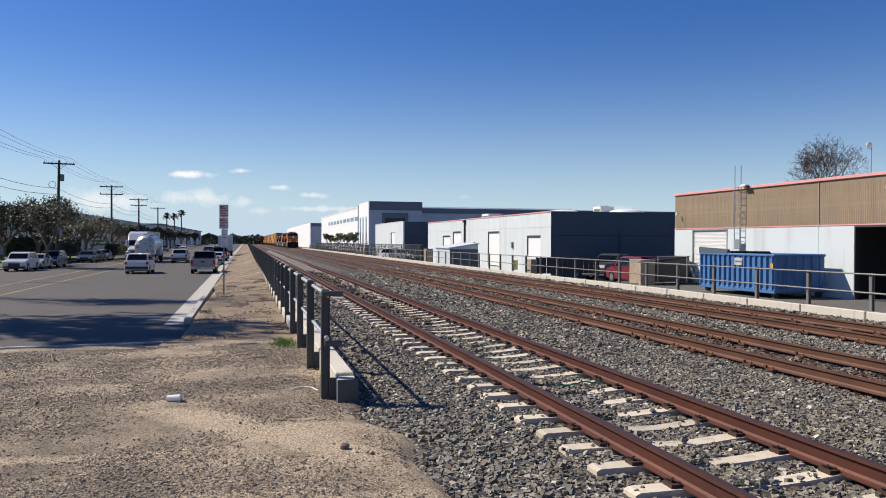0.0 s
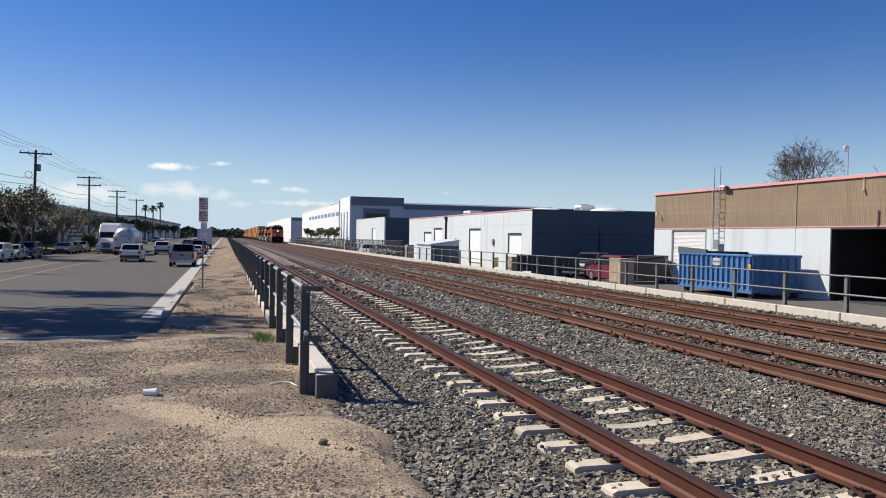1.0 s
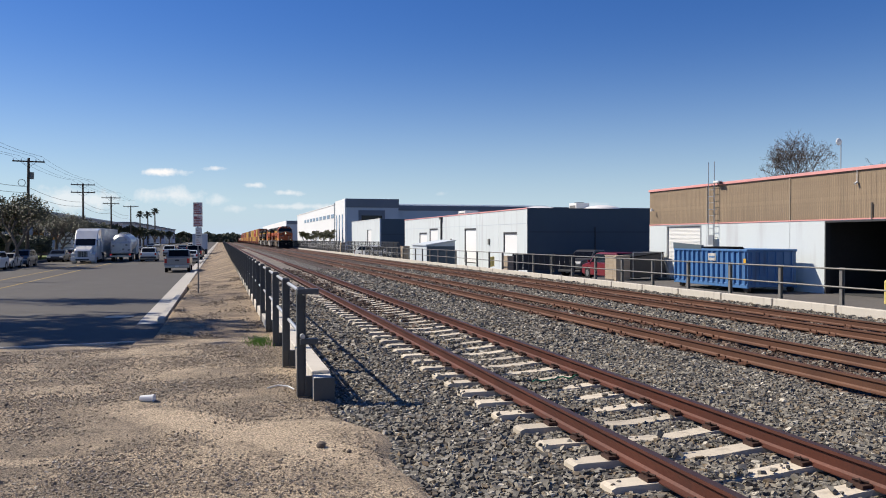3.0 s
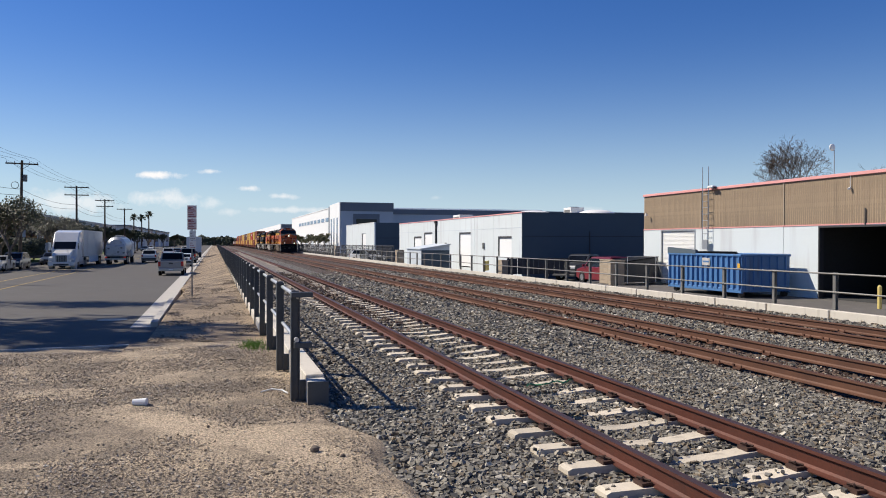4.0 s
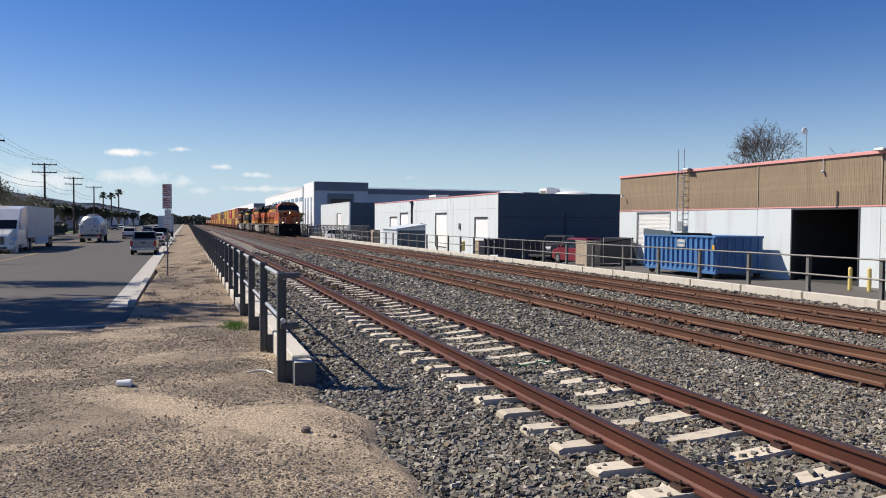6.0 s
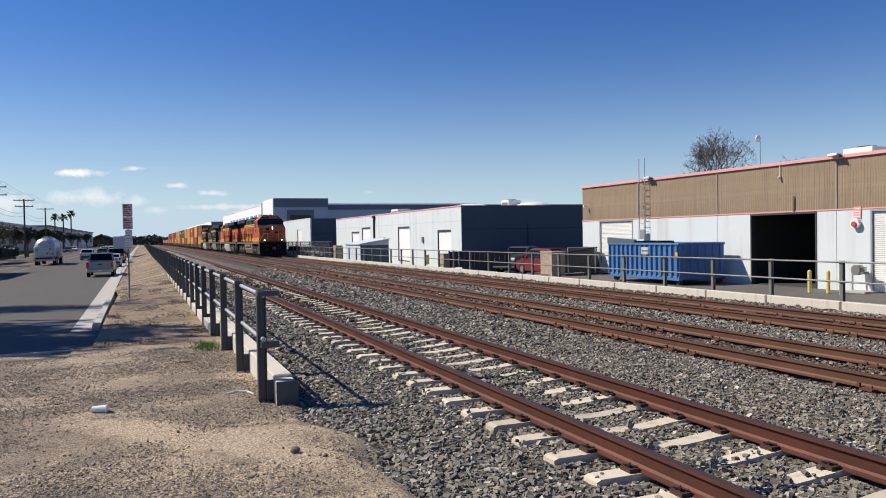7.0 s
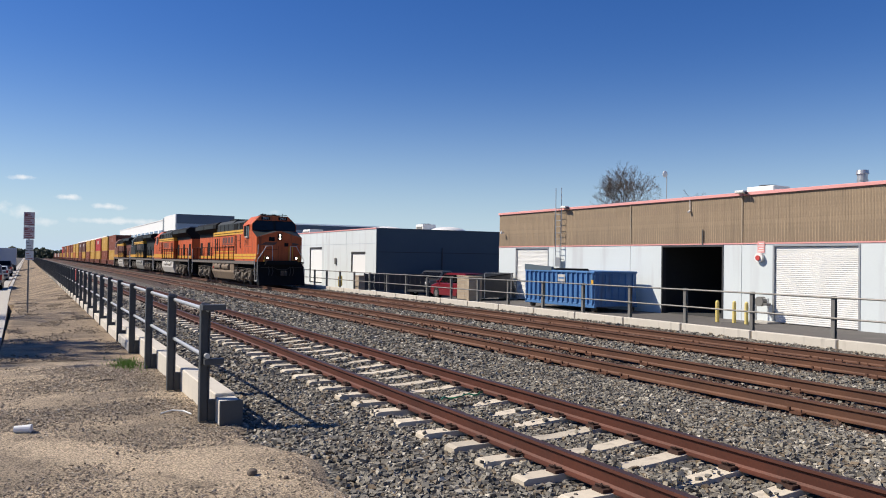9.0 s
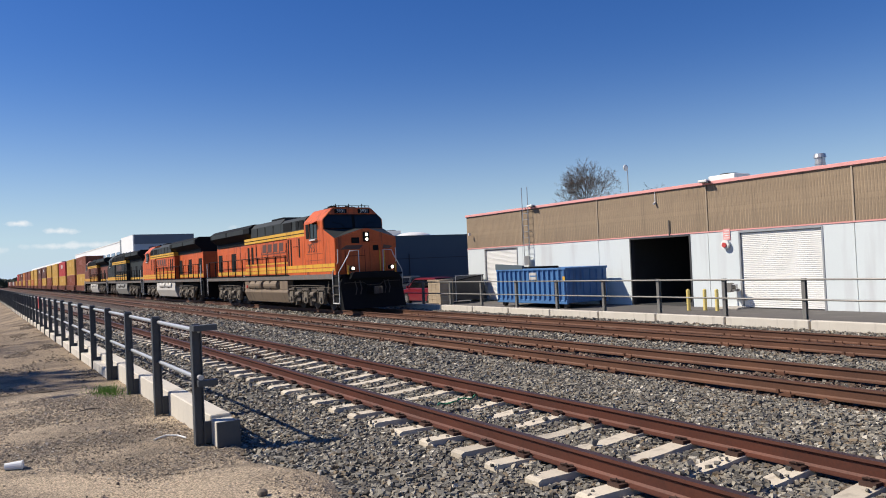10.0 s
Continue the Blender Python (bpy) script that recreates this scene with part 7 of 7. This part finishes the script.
block_wall("block_enclosure", 15.5, 16.3, 32.5, 32.7, 1.4, "tan concrete block enclosure wall")
block_wall("block_enclosure", 16.1, 16.3, 32.72, 35.1, 1.4, "tan concrete block enclosure wall")
sk = empty("metal_skip", pose(16.5, 32.7, BASE), label="dark steel rubbish bin behind the block wall", category="bin")
part("body", prism(B(), [(0.0, 0.1), (0.0, 1.1), (1.9, 1.35), (2.1, 0.1)], "y", 0.1, 1.9), M_FRAME, sk)
part("lid", prism(B(), [(-0.03, 1.11), (-0.03, 1.15), (1.92, 1.40), (1.92, 1.36)], "y", 0.05, 1.95), M_BLACK, sk)
gf = empty("pipe_gate", pose(16.4, 32.4, BASE), label="open galvanised pipe gate frame", category="gate")
part("gate_frame", path(B(), [(0, 0, 0.05), (0, 0, 1.4), (1.5, -0.2, 1.4), (1.5, -0.2, 0.05)], 0.025, 6), M_GALVB, gf)
part("brace", path(B(), [(1.5, -0.2, 1.35), (2.1, -0.1, 0.05)], 0.02, 6), M_GALVB, gf)
block_wall("block_pier", 13.65, 14.05, 42.6, 43.6, 1.2, "tan block pier at the fenced corner")
en = empty("fence_screen", pose(14.06, 42.9, BASE - 0.05), label="dark slatted screen fence beside the slate wall", category="fence")
for k in range(12):
    part("slat", bbox(0.05 + k * 0.36, 0.38 + k * 0.36, 0, 0.04, 0.15, 1.15), M_FRAME, en)
for k in range(4):
    part("post", bbox(0.1 + k * 1.4, 0.18 + k * 1.4, 0.05, 0.12, 0, 1.2), M_FRAME, en)
sh = empty("yard_shed", pose(13.85, 62.5, BASE - 0.3), label="small pale metal shed with sloping roof", category="shed")
part("body", prism(B(), [(0.0, 0.0), (0.0, 1.75), (2.6, 2.15), (2.6, 0.0)], "y", 0, 5.0), M_GREYWALL, sh)
part("roof", prism(B(), [(-0.1, 1.76), (-0.1, 1.84), (2.7, 2.27), (2.7, 2.19)], "y", -0.1, 5.1), M_GREYWALL, sh)
part("dark_end", bbox(0.02, 2.58, -0.03, -0.005, 0.05, 1.7), M_NAVY, sh)
for k in range(3):
    copy_thing(bol, pose(16.2 + 0.3 * k, 52.6 + 0.5 * k, BASE - 0.06))
block_wall("block_pier", 13.2, 13.8, 68.5, 69.7, 1.5, "tan block pier at the far gate")
block_wall("block_pier", 13.2, 13.8, 107.0, 108.6, 1.6, "pale block pier at the far gate")
for i, (y0, y1) in enumerate(((72, 104), (110, 190))):
    f = empty("chain_fence", label="dark chain-link fence with steel posts", category="fence")
    k = 0
    yy = y0
    while yy < y1:
        part("post", tube(B(), (13.6, yy, BASE + gz(yy) - 0.1), (13.6, yy, 1.5 + gz(yy)), 0.04, 6), M_FRAME, f)
        yy += 2.6
    for zz in (0.2, 1.45):
        part("rail", tube(B(), (13.6, y0, zz + gz(y0)), (13.6, y1, zz + gz(y1)), 0.03, 5), M_FRAME, f)
    ms2 = B()
    n = int((y1 - y0) / 0.32)
    for k in range(n):
        a = y0 + k * 0.32
        tube(ms2, (13.6, a, 0.0 + gz(a) - 0.2), (13.6, a + 1.2, 1.42 + gz(a)), 0.012, 3)
        tube(ms2, (13.6, a + 1.2, 0.0 + gz(a) - 0.2), (13.6, a, 1.42 + gz(a)), 0.012, 3)
    part("mesh_wire", ms2, M_FRAME, f)["kind"] = "stuff"
rr = random.Random(4)
sb = tree("bushy young tree planted beside the white hall", 8, 4.4, 0.8, 1500, M_LEAF, 0.2, 0.08)
sb.matrix_basis = pose(22.0, 182, -0.7)
for k, (x, y) in enumerate(((21.6, 190), (22.2, 198), (21.0, 207), (22.5, 216), (21.5, 228), (22, 240))):
    copy_thing(sb, pose(x, y, -0.7, 0, 0, 50 * k))
cy = tree("dark pointed tree far behind the warehouses", 12, 7.2, 0.35, 2600, M_LEAFD, 0.2, 0.14)
cy.matrix_basis = pose(62, 92, -0.5)
copy_thing(cy, pose(65, 92, -0.9, 0, 0, 80)); copy_thing(cy, pose(59.3, 92, -1.2, 0, 0, 160))


# ---- vehicles ----
def car_mat(name, c, rough=0.3):
    return mat(name, c, tuple(v * 0.85 for v in c), rough=rough, s1=1, s2=20, bump=0.0, coat=0.5, metal=0.1)


M_TYRE = mat("tyre_rubber", (0.025, 0.025, 0.026), (0.016, 0.016, 0.017), rough=0.85, s1=4, s2=40, bump=0.1)
M_RIM = mat("alloy_rim", (0.45, 0.45, 0.45), None, rough=0.35, metal=0.8, bump=0)
M_TAIL = mat("tail_lamp_red", (0.45, 0.02, 0.02), None, rough=0.2, bump=0)
M_TAILGLOW = glow("brake_lamp_glow", (0.8, 0.04, 0.03), 0.25)
M_HEAD_LAMP = mat("head_lamp_clear", (0.75, 0.75, 0.72), None, rough=0.15, bump=0)


def wheel(parent, x, y, r, w=0.22):
    a = part("wheel", tube(B(), (x - w / 2, y, r), (x + w / 2, y, r), r, 18), M_TYRE, parent)
    part("rim", tube(B(), (x - w / 2 - 0.012, y, r), (x + w / 2 + 0.012, y, r), r * 0.62, 14), M_RIM, a)


def car(label, m, kind, category):
    """Front looks to -y; tyres stand on z = 0; centred on x, front bumper at y = 0."""
    t = empty("car", label=label, category=category)
    if kind == "suv":
        L, W, zb, zr = 4.6, 0.92, 0.95, 1.68
        low = [(0.0, 0.35), (0.0, 0.78), (0.12, 0.92), (1.15, 1.05), (L - 0.05, 1.08), (L, 0.95), (L, 0.35), (L - 0.3, 0.22), (0.3, 0.22)]
        cabin = [(1.1, 1.04), (1.75, 1.6), (2.2, 1.68), (L - 0.75, 1.66), (L - 0.08, 1.07)]
    elif kind == "van":
        L, W = 4.9, 0.95
        low = [(0.0, 0.35), (0.0, 0.75), (0.1, 0.88), (0.95, 1.05), (L - 0.03, 1.1), (L, 0.9), (L, 0.35), (L - 0.3, 0.22), (0.3, 0.22)]
        cabin = [(0.85, 1.03), (1.7, 1.64), (2.2, 1.74), (L - 0.5, 1.72), (L - 0.05, 1.09)]
    elif kind == "sedan":
        L, W = 4.6, 0.9
        low = [(0.0, 0.32), (0.0, 0.66), (0.15, 0.76), (1.3, 0.92), (L - 0.1, 0.98), (L, 0.85), (L, 0.32), (L - 0.3, 0.2), (0.3, 0.2)]
        cabin = [(1.25, 0.91), (2.05, 1.40), (2.5, 1.45), (3.2, 1.42), (4.0, 0.97)]
    else:
        L, W = 5.8, 0.98
        low = [(0.0, 0.5), (0.0, 1.0), (0.1, 1.12), (1.4, 1.2), (3.5, 1.22), (3.5, 0.52), (0.4, 0.42)]
        cabin = [(1.35, 1.19), (2.0, 1.78), (2.3, 1.86), (3.3, 1.85), (3.5, 1.2)]
    bm = B()
    prism(bm, low, "x", -W, W, bevel=0.05)
    body = part("body", bm, m, t)
    cb = B()
    prism(cb, cabin, "x", -W + 0.05, W - 0.05)
    zmin = min(z for _, z in cabin)
    for v in cb.verts:
        v.co.x *= 1 - 0.16 * (v.co.z - zmin)
    bmesh.ops.bevel(cb, geom=cb.edges[:], offset=0.04, segments=2, affect="EDGES")
    ca = part("cabin", cb, m, t)
    # glazing a little proud of the cabin
    zt = max(z for _, z in cabin)
    (ya, za), (yb, zb2) = cabin[0], cabin[1]
    (yc, zc), (yd, zd) = cabin[-2], cabin[-1]
    def glass(pts):
        g = B()
        vs = [g.verts.new(p) for p in pts]
        f = g.faces.new(vs)
        bmesh.ops.solidify(g, geom=[f], thickness=0.012)
        return g
    def wx(z):
        return (W - 0.05) * (1 - 0.16 * (z - zmin))
    fz0, fz1 = za + 0.08, zb2 - 0.06
    def lerp(a, b, f):
        return a + (b - a) * f
    f0, f1 = (fz0 - za) / (zb2 - za), (fz1 - za) / (zb2 - za)
    part("windscreen", glass([(-wx(fz0) + 0.1, lerp(ya, yb, f0) - 0.02, fz0 + 0.01), (wx(fz0) - 0.1, lerp(ya, yb, f0) - 0.02, fz0 + 0.01), (wx(fz1) - 0.1, lerp(ya, yb, f1) - 0.02, fz1 + 0.01), (-wx(fz1) + 0.1, lerp(ya, yb, f1) - 0.02, fz1 + 0.01)]), M_GLASS_DK, ca)
    r0, r1 = (zd + 0.08), (zc - 0.06)
    g0, g1 = (r0 - zd) / (zc - zd), (r1 - zd) / (zc - zd)
    part("rear_window", glass([(-wx(r0) + 0.1, lerp(yd, yc, g0) + 0.02, r0 + 0.01), (-wx(r1) + 0.1, lerp(yd, yc, g1) + 0.02, r1 + 0.01), (wx(r1) - 0.1, lerp(yd, yc, g1) + 0.02, r1 + 0.01), (wx(r0) - 0.1, lerp(yd, yc, g0) + 0.02, r0 + 0.01)]), M_GLASS_DK, ca)
    for s in (-1, 1):
        z0, z1 = za + 0.07, zt - 0.12
        q0, q1 = lerp(ya, yb, 0.3) + 0.12, lerp(yd, yc, 0.3) - 0.1
        part("side_window", glass([(s * (wx(z0) + 0.012), q0, z0), (s * (wx(z0) + 0.012), q1, z0), (s * (wx(z1) + 0.012), lerp(yd, yc, 0.9) - 0.12, z1), (s * (wx(z1) + 0.012), lerp(ya, yb, 0.95) + 0.12, z1)]), M_GLASS_DK, ca)
        part("mirror", bbox(s * W, s * (W + 0.16), lerp(ya, yb, 0.35), lerp(ya, yb, 0.35) + 0.12, za + 0.02, za + 0.18, 0.02), m, t)
        part("headlight", bbox(s * (W - 0.42), s * (W - 0.04), -0.015, 0.1, low[1][1] - 0.14, low[1][1] + 0.02, 0.02), M_HEAD_LAMP, t)
        part("tail_light", bbox(s * (W - 0.2), s * (W - 0.01), L - 0.06, L + 0.015, 0.78, 1.02 if kind != "pickup" else 1.15, 0.01), M_TAIL, t)
    part("grille", bbox(-W * 0.5, W * 0.5, -0.012, 0.03, 0.45, low[1][1] - 0.06), M_FRAME, t)
    part("front_bumper", bbox(-W + 0.03, W - 0.03, -0.04, 0.12, 0.3, 0.46, 0.03), M_FRAME, t)
    part("rear_bumper", bbox(-W + 0.03, W - 0.03, L - 0.1, L + 0.06, 0.4, 0.62, 0.03), M_RIM if kind == "pickup" else M_FRAME, t)
    part("plate_bar", bbox(-0.16, 0.16, L + 0.062, L + 0.068, 0.46, 0.58) if kind == "pickup" else bbox(-0.16, 0.16, L + 0.002, L + 0.02, 0.68, 0.80), M_CHAR, t)
    if kind == "pickup":
        bed = part("bed", bbox(-W, -W + 0.08, 3.52, L, 0.55, 1.22, 0.02), m, t)
        part("bed_side", bbox(W - 0.08, W, 3.52, L, 0.55, 1.22, 0.02), m, t)
        part("tailgate", bbox(-W + 0.08, W - 0.08, L - 0.08, L, 0.60, 1.2, 0.02), m, t)
        part("bed_floor", bbox(-W + 0.08, W - 0.08, 3.52, L - 0.08, 0.55, 0.66), M_FRAME, t)
        part("tailgate_handle", bbox(-0.16, 0.16, L + 0.001, L + 0.015, 0.95, 1.07), M_FRAME, t)
    r = 0.40 if kind in ("pickup",) else 0.34
    for y in (0.85, L - (1.15 if kind == "pickup" else 0.9)):
        for s in (-1, 1):
            part("wheel_arch", tube(B(), (s * (W - 0.22), y, r), (s * (W + 0.004), y, r), r + 0.07, 18), M_BLACK, t)
            wheel(t, s * (W - 0.1), y, r)
    return t


M_CGREY = car_mat("grey_car_paint", (0.26, 0.26, 0.265))
M_CWHITE, M_CSILVER = car_mat("white_car_paint", (0.72, 0.72, 0.71)), car_mat("silver_car_paint", (0.46, 0.45, 0.43))
M_CBLUE, M_CDARK, M_CRED = car_mat("dark_blue_car_paint", (0.05, 0.07, 0.10)), car_mat("dark_grey_car_paint", (0.06, 0.06, 0.062)), car_mat("red_car_paint", (0.20, 0.012, 0.022))


def park(ob, x, y, yaw=0.0, z=None):
    if z is None:
        p = street(x, y)
        ob.matrix_basis = pose(p.x, p.y, p.z + 0.006, 0, 0, yaw)
    else:
        ob.matrix_basis = pose(x, y, z, 0, 0, yaw)
    return ob


def on_street(x, y, yaw=0.0):
    p = street(x, y)
    return pose(p.x, p.y, p.z + 0.006, 0, 0, yaw)


pickup = park(car("grey pickup truck stopped at the kerb with tail lights", M_CGREY, "pickup", "pickup truck"), -5.93, 50.9, 180)
suv = car("white sport utility car driving away along the street", M_CWHITE, "suv", "car")
suv2 = car("white sport utility car farther ahead on the street", M_CWHITE, "suv", "car")
park(car("white crossover car parked along the lawn kerb", M_CWHITE, "suv", "car"), -17.75, 52.4)
park(car("pale sedan parked along the lawn kerb", M_CSILVER, "sedan", "car"), -17.75, 56.3)
park(car("dark blue sport utility car parked along the lawn", M_CBLUE, "suv", "car"), -17.6, 60.0)
dk = park(car("dark blue sedan parked farther along the lawn", M_CBLUE, "sedan", "car"), -17.3, 71.5)
copy_thing(dk, on_street(-17.4, 75.6))
wc = park(car("white sedan parked behind dark cars by the lawn", M_CWHITE, "sedan", "car"), -17.4, 80.5)
park(car("white sedan parked at the street kerb ahead of the pickup", M_CWHITE, "sedan", "car"), -5.9, 67.5, 180)
park(car("dark pickup parked at the street kerb", M_CDARK, "pickup", "pickup truck"), -5.9, 79.0, 180)
copy_thing(dk, on_street(-5.9, 88, 180))
for k, y in enumerate((118, 128, 139, 151, 165, 180)):
    copy_thing(wc if k % 2 else dk, on_street(-17.4 if k % 3 else -8.8, y, 0 if k % 3 else 180))
park(car("red minivan parked in the yard by the slate wall", M_CRED, "van", "minivan"), 21.05, 45.3, 180, yard_z(21, 43) + 0.006)
park(car("dark grey pickup parked nose out in the yard", M_CDARK, "pickup", "pickup truck"), 20.2, 47.4, -60, yard_z(21, 48) + 0.006)
park(car("white car parked near the far gate pier", M_CWHITE, "suv", "car"), 15.6, 88.0, 30, yard_z(16, 88) + 0.006)
bt = empty("box_truck", on_street(-6.0, 100), label="grey box truck parked at the kerb far ahead", category="truck")
part("cargo_box", bbox(-1.2, 1.2, 0, 6.0, 0.9, 3.6, 0.03), M_GREYWALL, bt)
part("cab", bbox(-1.1, 1.1, 6.05, 7.8, 0.6, 2.6, 0.15), M_CWHITE, bt)
part("bumper", bbox(-1.15, 1.15, -0.1, 0.0, 0.5, 0.7), M_FRAME, bt)
for y in (1.3, 6.9):
    for s in (-1, 1):
        wheel(bt, s * 1.0, y, 0.45, 0.3)


def semi_truck():
    t = empty("semi_truck", label="white conventional semi truck hauling a white box trailer", category="truck")
    m = M_CWHITE
    hood = B()
    prism(hood, [(0.0, 0.55), (0.0, 1.35), (0.25, 1.62), (1.75, 1.95), (1.75, 0.6)], "x", -0.85, 0.85, bevel=0.08)
    part("hood", hood, m, t)
    cab = B()
    prism(cab, [(1.75, 0.6), (1.75, 1.95), (2.35, 2.75), (3.3, 3.75), (4.9, 3.95), (4.9, 0.6)], "x", -1.2, 1.2, bevel=0.08)
    c = part("cab", cab, m, t)
    part("windscreen", prism(B(), [(1.80, 2.0), (2.33, 2.72), (2.31, 2.75), (1.77, 2.02)], "x", -1.02, 1.02), M_GLASS_DK, c)
    part("grille", bbox(-0.5, 0.5, -0.03, 0.02, 0.62, 1.36), M_FRAME, t, "dark vertical grille")
    for k in range(6):
        part("grille_bar", bbox(-0.45 + k * 0.17, -0.41 + k * 0.17, -0.045, -0.031, 0.65, 1.33), M_RIM, t)
    part("bumper", prism(B(), [(-1.22, 0.3), (-1.22, 0.72), (1.22, 0.72), (1.22, 0.3)], "y", -0.18, 0.05, bevel=0.05), m, t)
    part("bumper_intake", bbox(-0.7, 0.7, -0.2, -0.18, 0.36, 0.52), M_FRAME, t)
    for s in (-1, 1):
        part("fender", tube(B(), (s * 0.82, 0.95, 0.55), (s * 1.22, 0.95, 0.55), 0.68, 18), m, t)
        part("headlight", bbox(s * 0.72, s * 1.15, -0.06, 0.15, 0.85, 1.12, 0.03), M_HEAD_LAMP, t)
        part("side_window", bbox(s * 1.2, s * 1.215, 2.2, 3.1, 2.0, 2.6), M_GLASS_DK, c)
        part("mirror", bbox(s * 1.32, s * 1.5, 1.95, 2.1, 1.9, 2.65, 0.03), m, t)
        part("mirror_arm", bbox(s * 1.2, s * 1.32, 2.0, 2.05, 2.2, 2.26), M_FRAME, t)
        part("fuel_tank", tube(B(), (s * 0.95, 3.0, 0.62), (s * 0.95, 4.6, 0.62), 0.32, 14), M_RIM, t)
        part("side_fairing", bbox(s * 1.19, s * 1.25, 2.9, 5.2, 0.4, 1.1), m, t)
        for y in (0.95, 5.9, 7.2, 17.2, 18.5):
            wheel(t, s * 1.02, y, 0.5, 0.34)
    part("chassis", bbox(-0.45, 0.45, 1.5, 8.2, 0.55, 0.85), M_FRAME, t)
    tr2 = part("trailer", bbox(-1.28, 1.28, 5.6, 19.4, 1.15, 4.0, 0.03), mat("trailer_white", (0.62, 0.61, 0.58), (0.5, 0.49, 0.46), rough=0.6, s1=0.8, s2=20, bump=0.1, stretch=(1, 3, 0.3)), t, "white panelled box trailer")
    for k in range(16):
        part("panel_rib", bbox(-1.295, -1.281, 6.0 + k * 0.84, 6.04 + k * 0.84, 1.3, 3.9), M_RIM, tr2)
        part("panel_rib", bbox(1.281, 1.295, 6.0 + k * 0.84, 6.04 + k * 0.84, 1.3, 3.9), M_RIM, tr2)
    for s in (-1, 1):
        part("skirt", bbox(s * 1.22, s * 1.25, 9.0, 16.0, 0.45, 1.15), M_GREYWALL, tr2)
        part("landing_leg", bbox(s * 0.8, s * 0.95, 8.6, 8.75, 0.3, 1.15), M_FRAME, tr2)
    part("underride_bar", bbox(-1.1, 1.1, 19.3, 19.4, 0.5, 0.62), M_RIM, tr2)
    return t


def tanker():
    """Rear at y = 0, looking back to -y; drives to +y."""
    t = empty("tank_truck", label="white bulk tank truck with dusty rounded tank", category="truck")
    m = mat("tank_truck_paint", (0.60, 0.60, 0.59), (0.45, 0.44, 0.43), rough=0.4, s1=0.8, s2=20, bump=0.06, c3=(0.35, 0.34, 0.33), metal=0.2)
    bm = B()
    tube(bm, (0, 0.9, 2.2), (0, 7.2, 2.3), 1.15, 26)
    tube(bm, (0, 0.45, 2.2), (0, 0.9, 2.2), 0.8, 26, 1.15)
    tube(bm, (0, 7.2, 2.25), (0, 7.7, 2.25), 1.15, 26, 0.75)
    part("tank", bm, m, t, smooth=False)
    cab = part("rear_cabinet", bbox(-1.15, 1.15, 0.25, 1.3, 0.95, 2.35, 0.12), m, t)
    for k, (x, z) in enumerate(((-0.8, 1.9), (0.65, 2.0), (0.3, 1.5), (0.9, 1.4))):
        part("rear_fitting", bbox(x - 0.12, x + 0.12, 0.2, 0.25, z - 0.08, z + 0.08, 0.02), M_GALV, cab)
    part("walkway", bbox(-0.4, 0.4, 1.8, 7.0, 3.4, 3.46), M_GALVB, t)
    for y in (2.6, 4.4, 6.2):
        part("manhole", tube(B(), (0, y, 3.35), (0, y, 3.55), 0.3, 14), M_GALVB, t)
    part("chassis", bbox(-0.5, 0.5, 0.2, 9.8, 0.65, 0.95), M_FRAME, t)
    part("rear_bumper", bbox(-1.2, 1.2, 0.02, 0.16, 0.55, 0.75), M_RIM, t)
    part("cab", bbox(-1.15, 1.15, 7.9, 10.0, 0.7, 2.9, 0.2), m, t)
    for s in (-1, 1):
        part("tail_light", bbox(s * 0.95, s * 1.18, -0.0, 0.03, 0.78, 0.92), M_TAILGLOW, t)
        part("mudguard", bbox(s * 0.7, s * 1.22, 1.2, 3.9, 1.02, 1.1), m, t)
        for y in (1.7, 3.0, 9.0):
            wheel(t, s * 0.98, y, 0.5, 0.4)
    return t


semi, tank_truck = semi_truck(), tanker()


def drive(x0, x1, rows, yaw):
    """Rows of (t, y) along the street."""
    t1 = rows[-1][0]
    return [(t, on_street(x0 + (x1 - x0) * t / t1, y, yaw)) for t, y in rows]


# ---- what moves ----
def motions():
    for ob, off, back in LOCOS:
        walk(ob, train_rows(off, 0.0, back))
    for ob, off, up in CARS:
        walk(ob, train_rows(off, up))
    walk(suv, drive(-9.75, -9.2, [(0, 50.6), (1, 57.9), (2, 65.2), (2.5, 69.6), (4.5, 83), (7.0, 95), (10, 106)], 180))
    walk(suv2, drive(-9.2, -8.8, [(0, 73.6), (1, 77.5), (2.5, 89), (4.5, 107), (7.0, 127), (10, 150)], 180))
    walk(tank_truck, drive(-12.1, -11.6, [(0, 70.0), (2.5, 70.8), (5.0, 72.4), (7.5, 75.2), (10, 78.5)], 0))
    walk(semi, drive(-14.3, -14.3, [(0, 80.5), (1, 76.5), (2.5, 69.5), (4.5, 57.7), (5.5, 53.0), (7.0, 45.5), (8.5, 37), (10, 28)], 0))


motions()
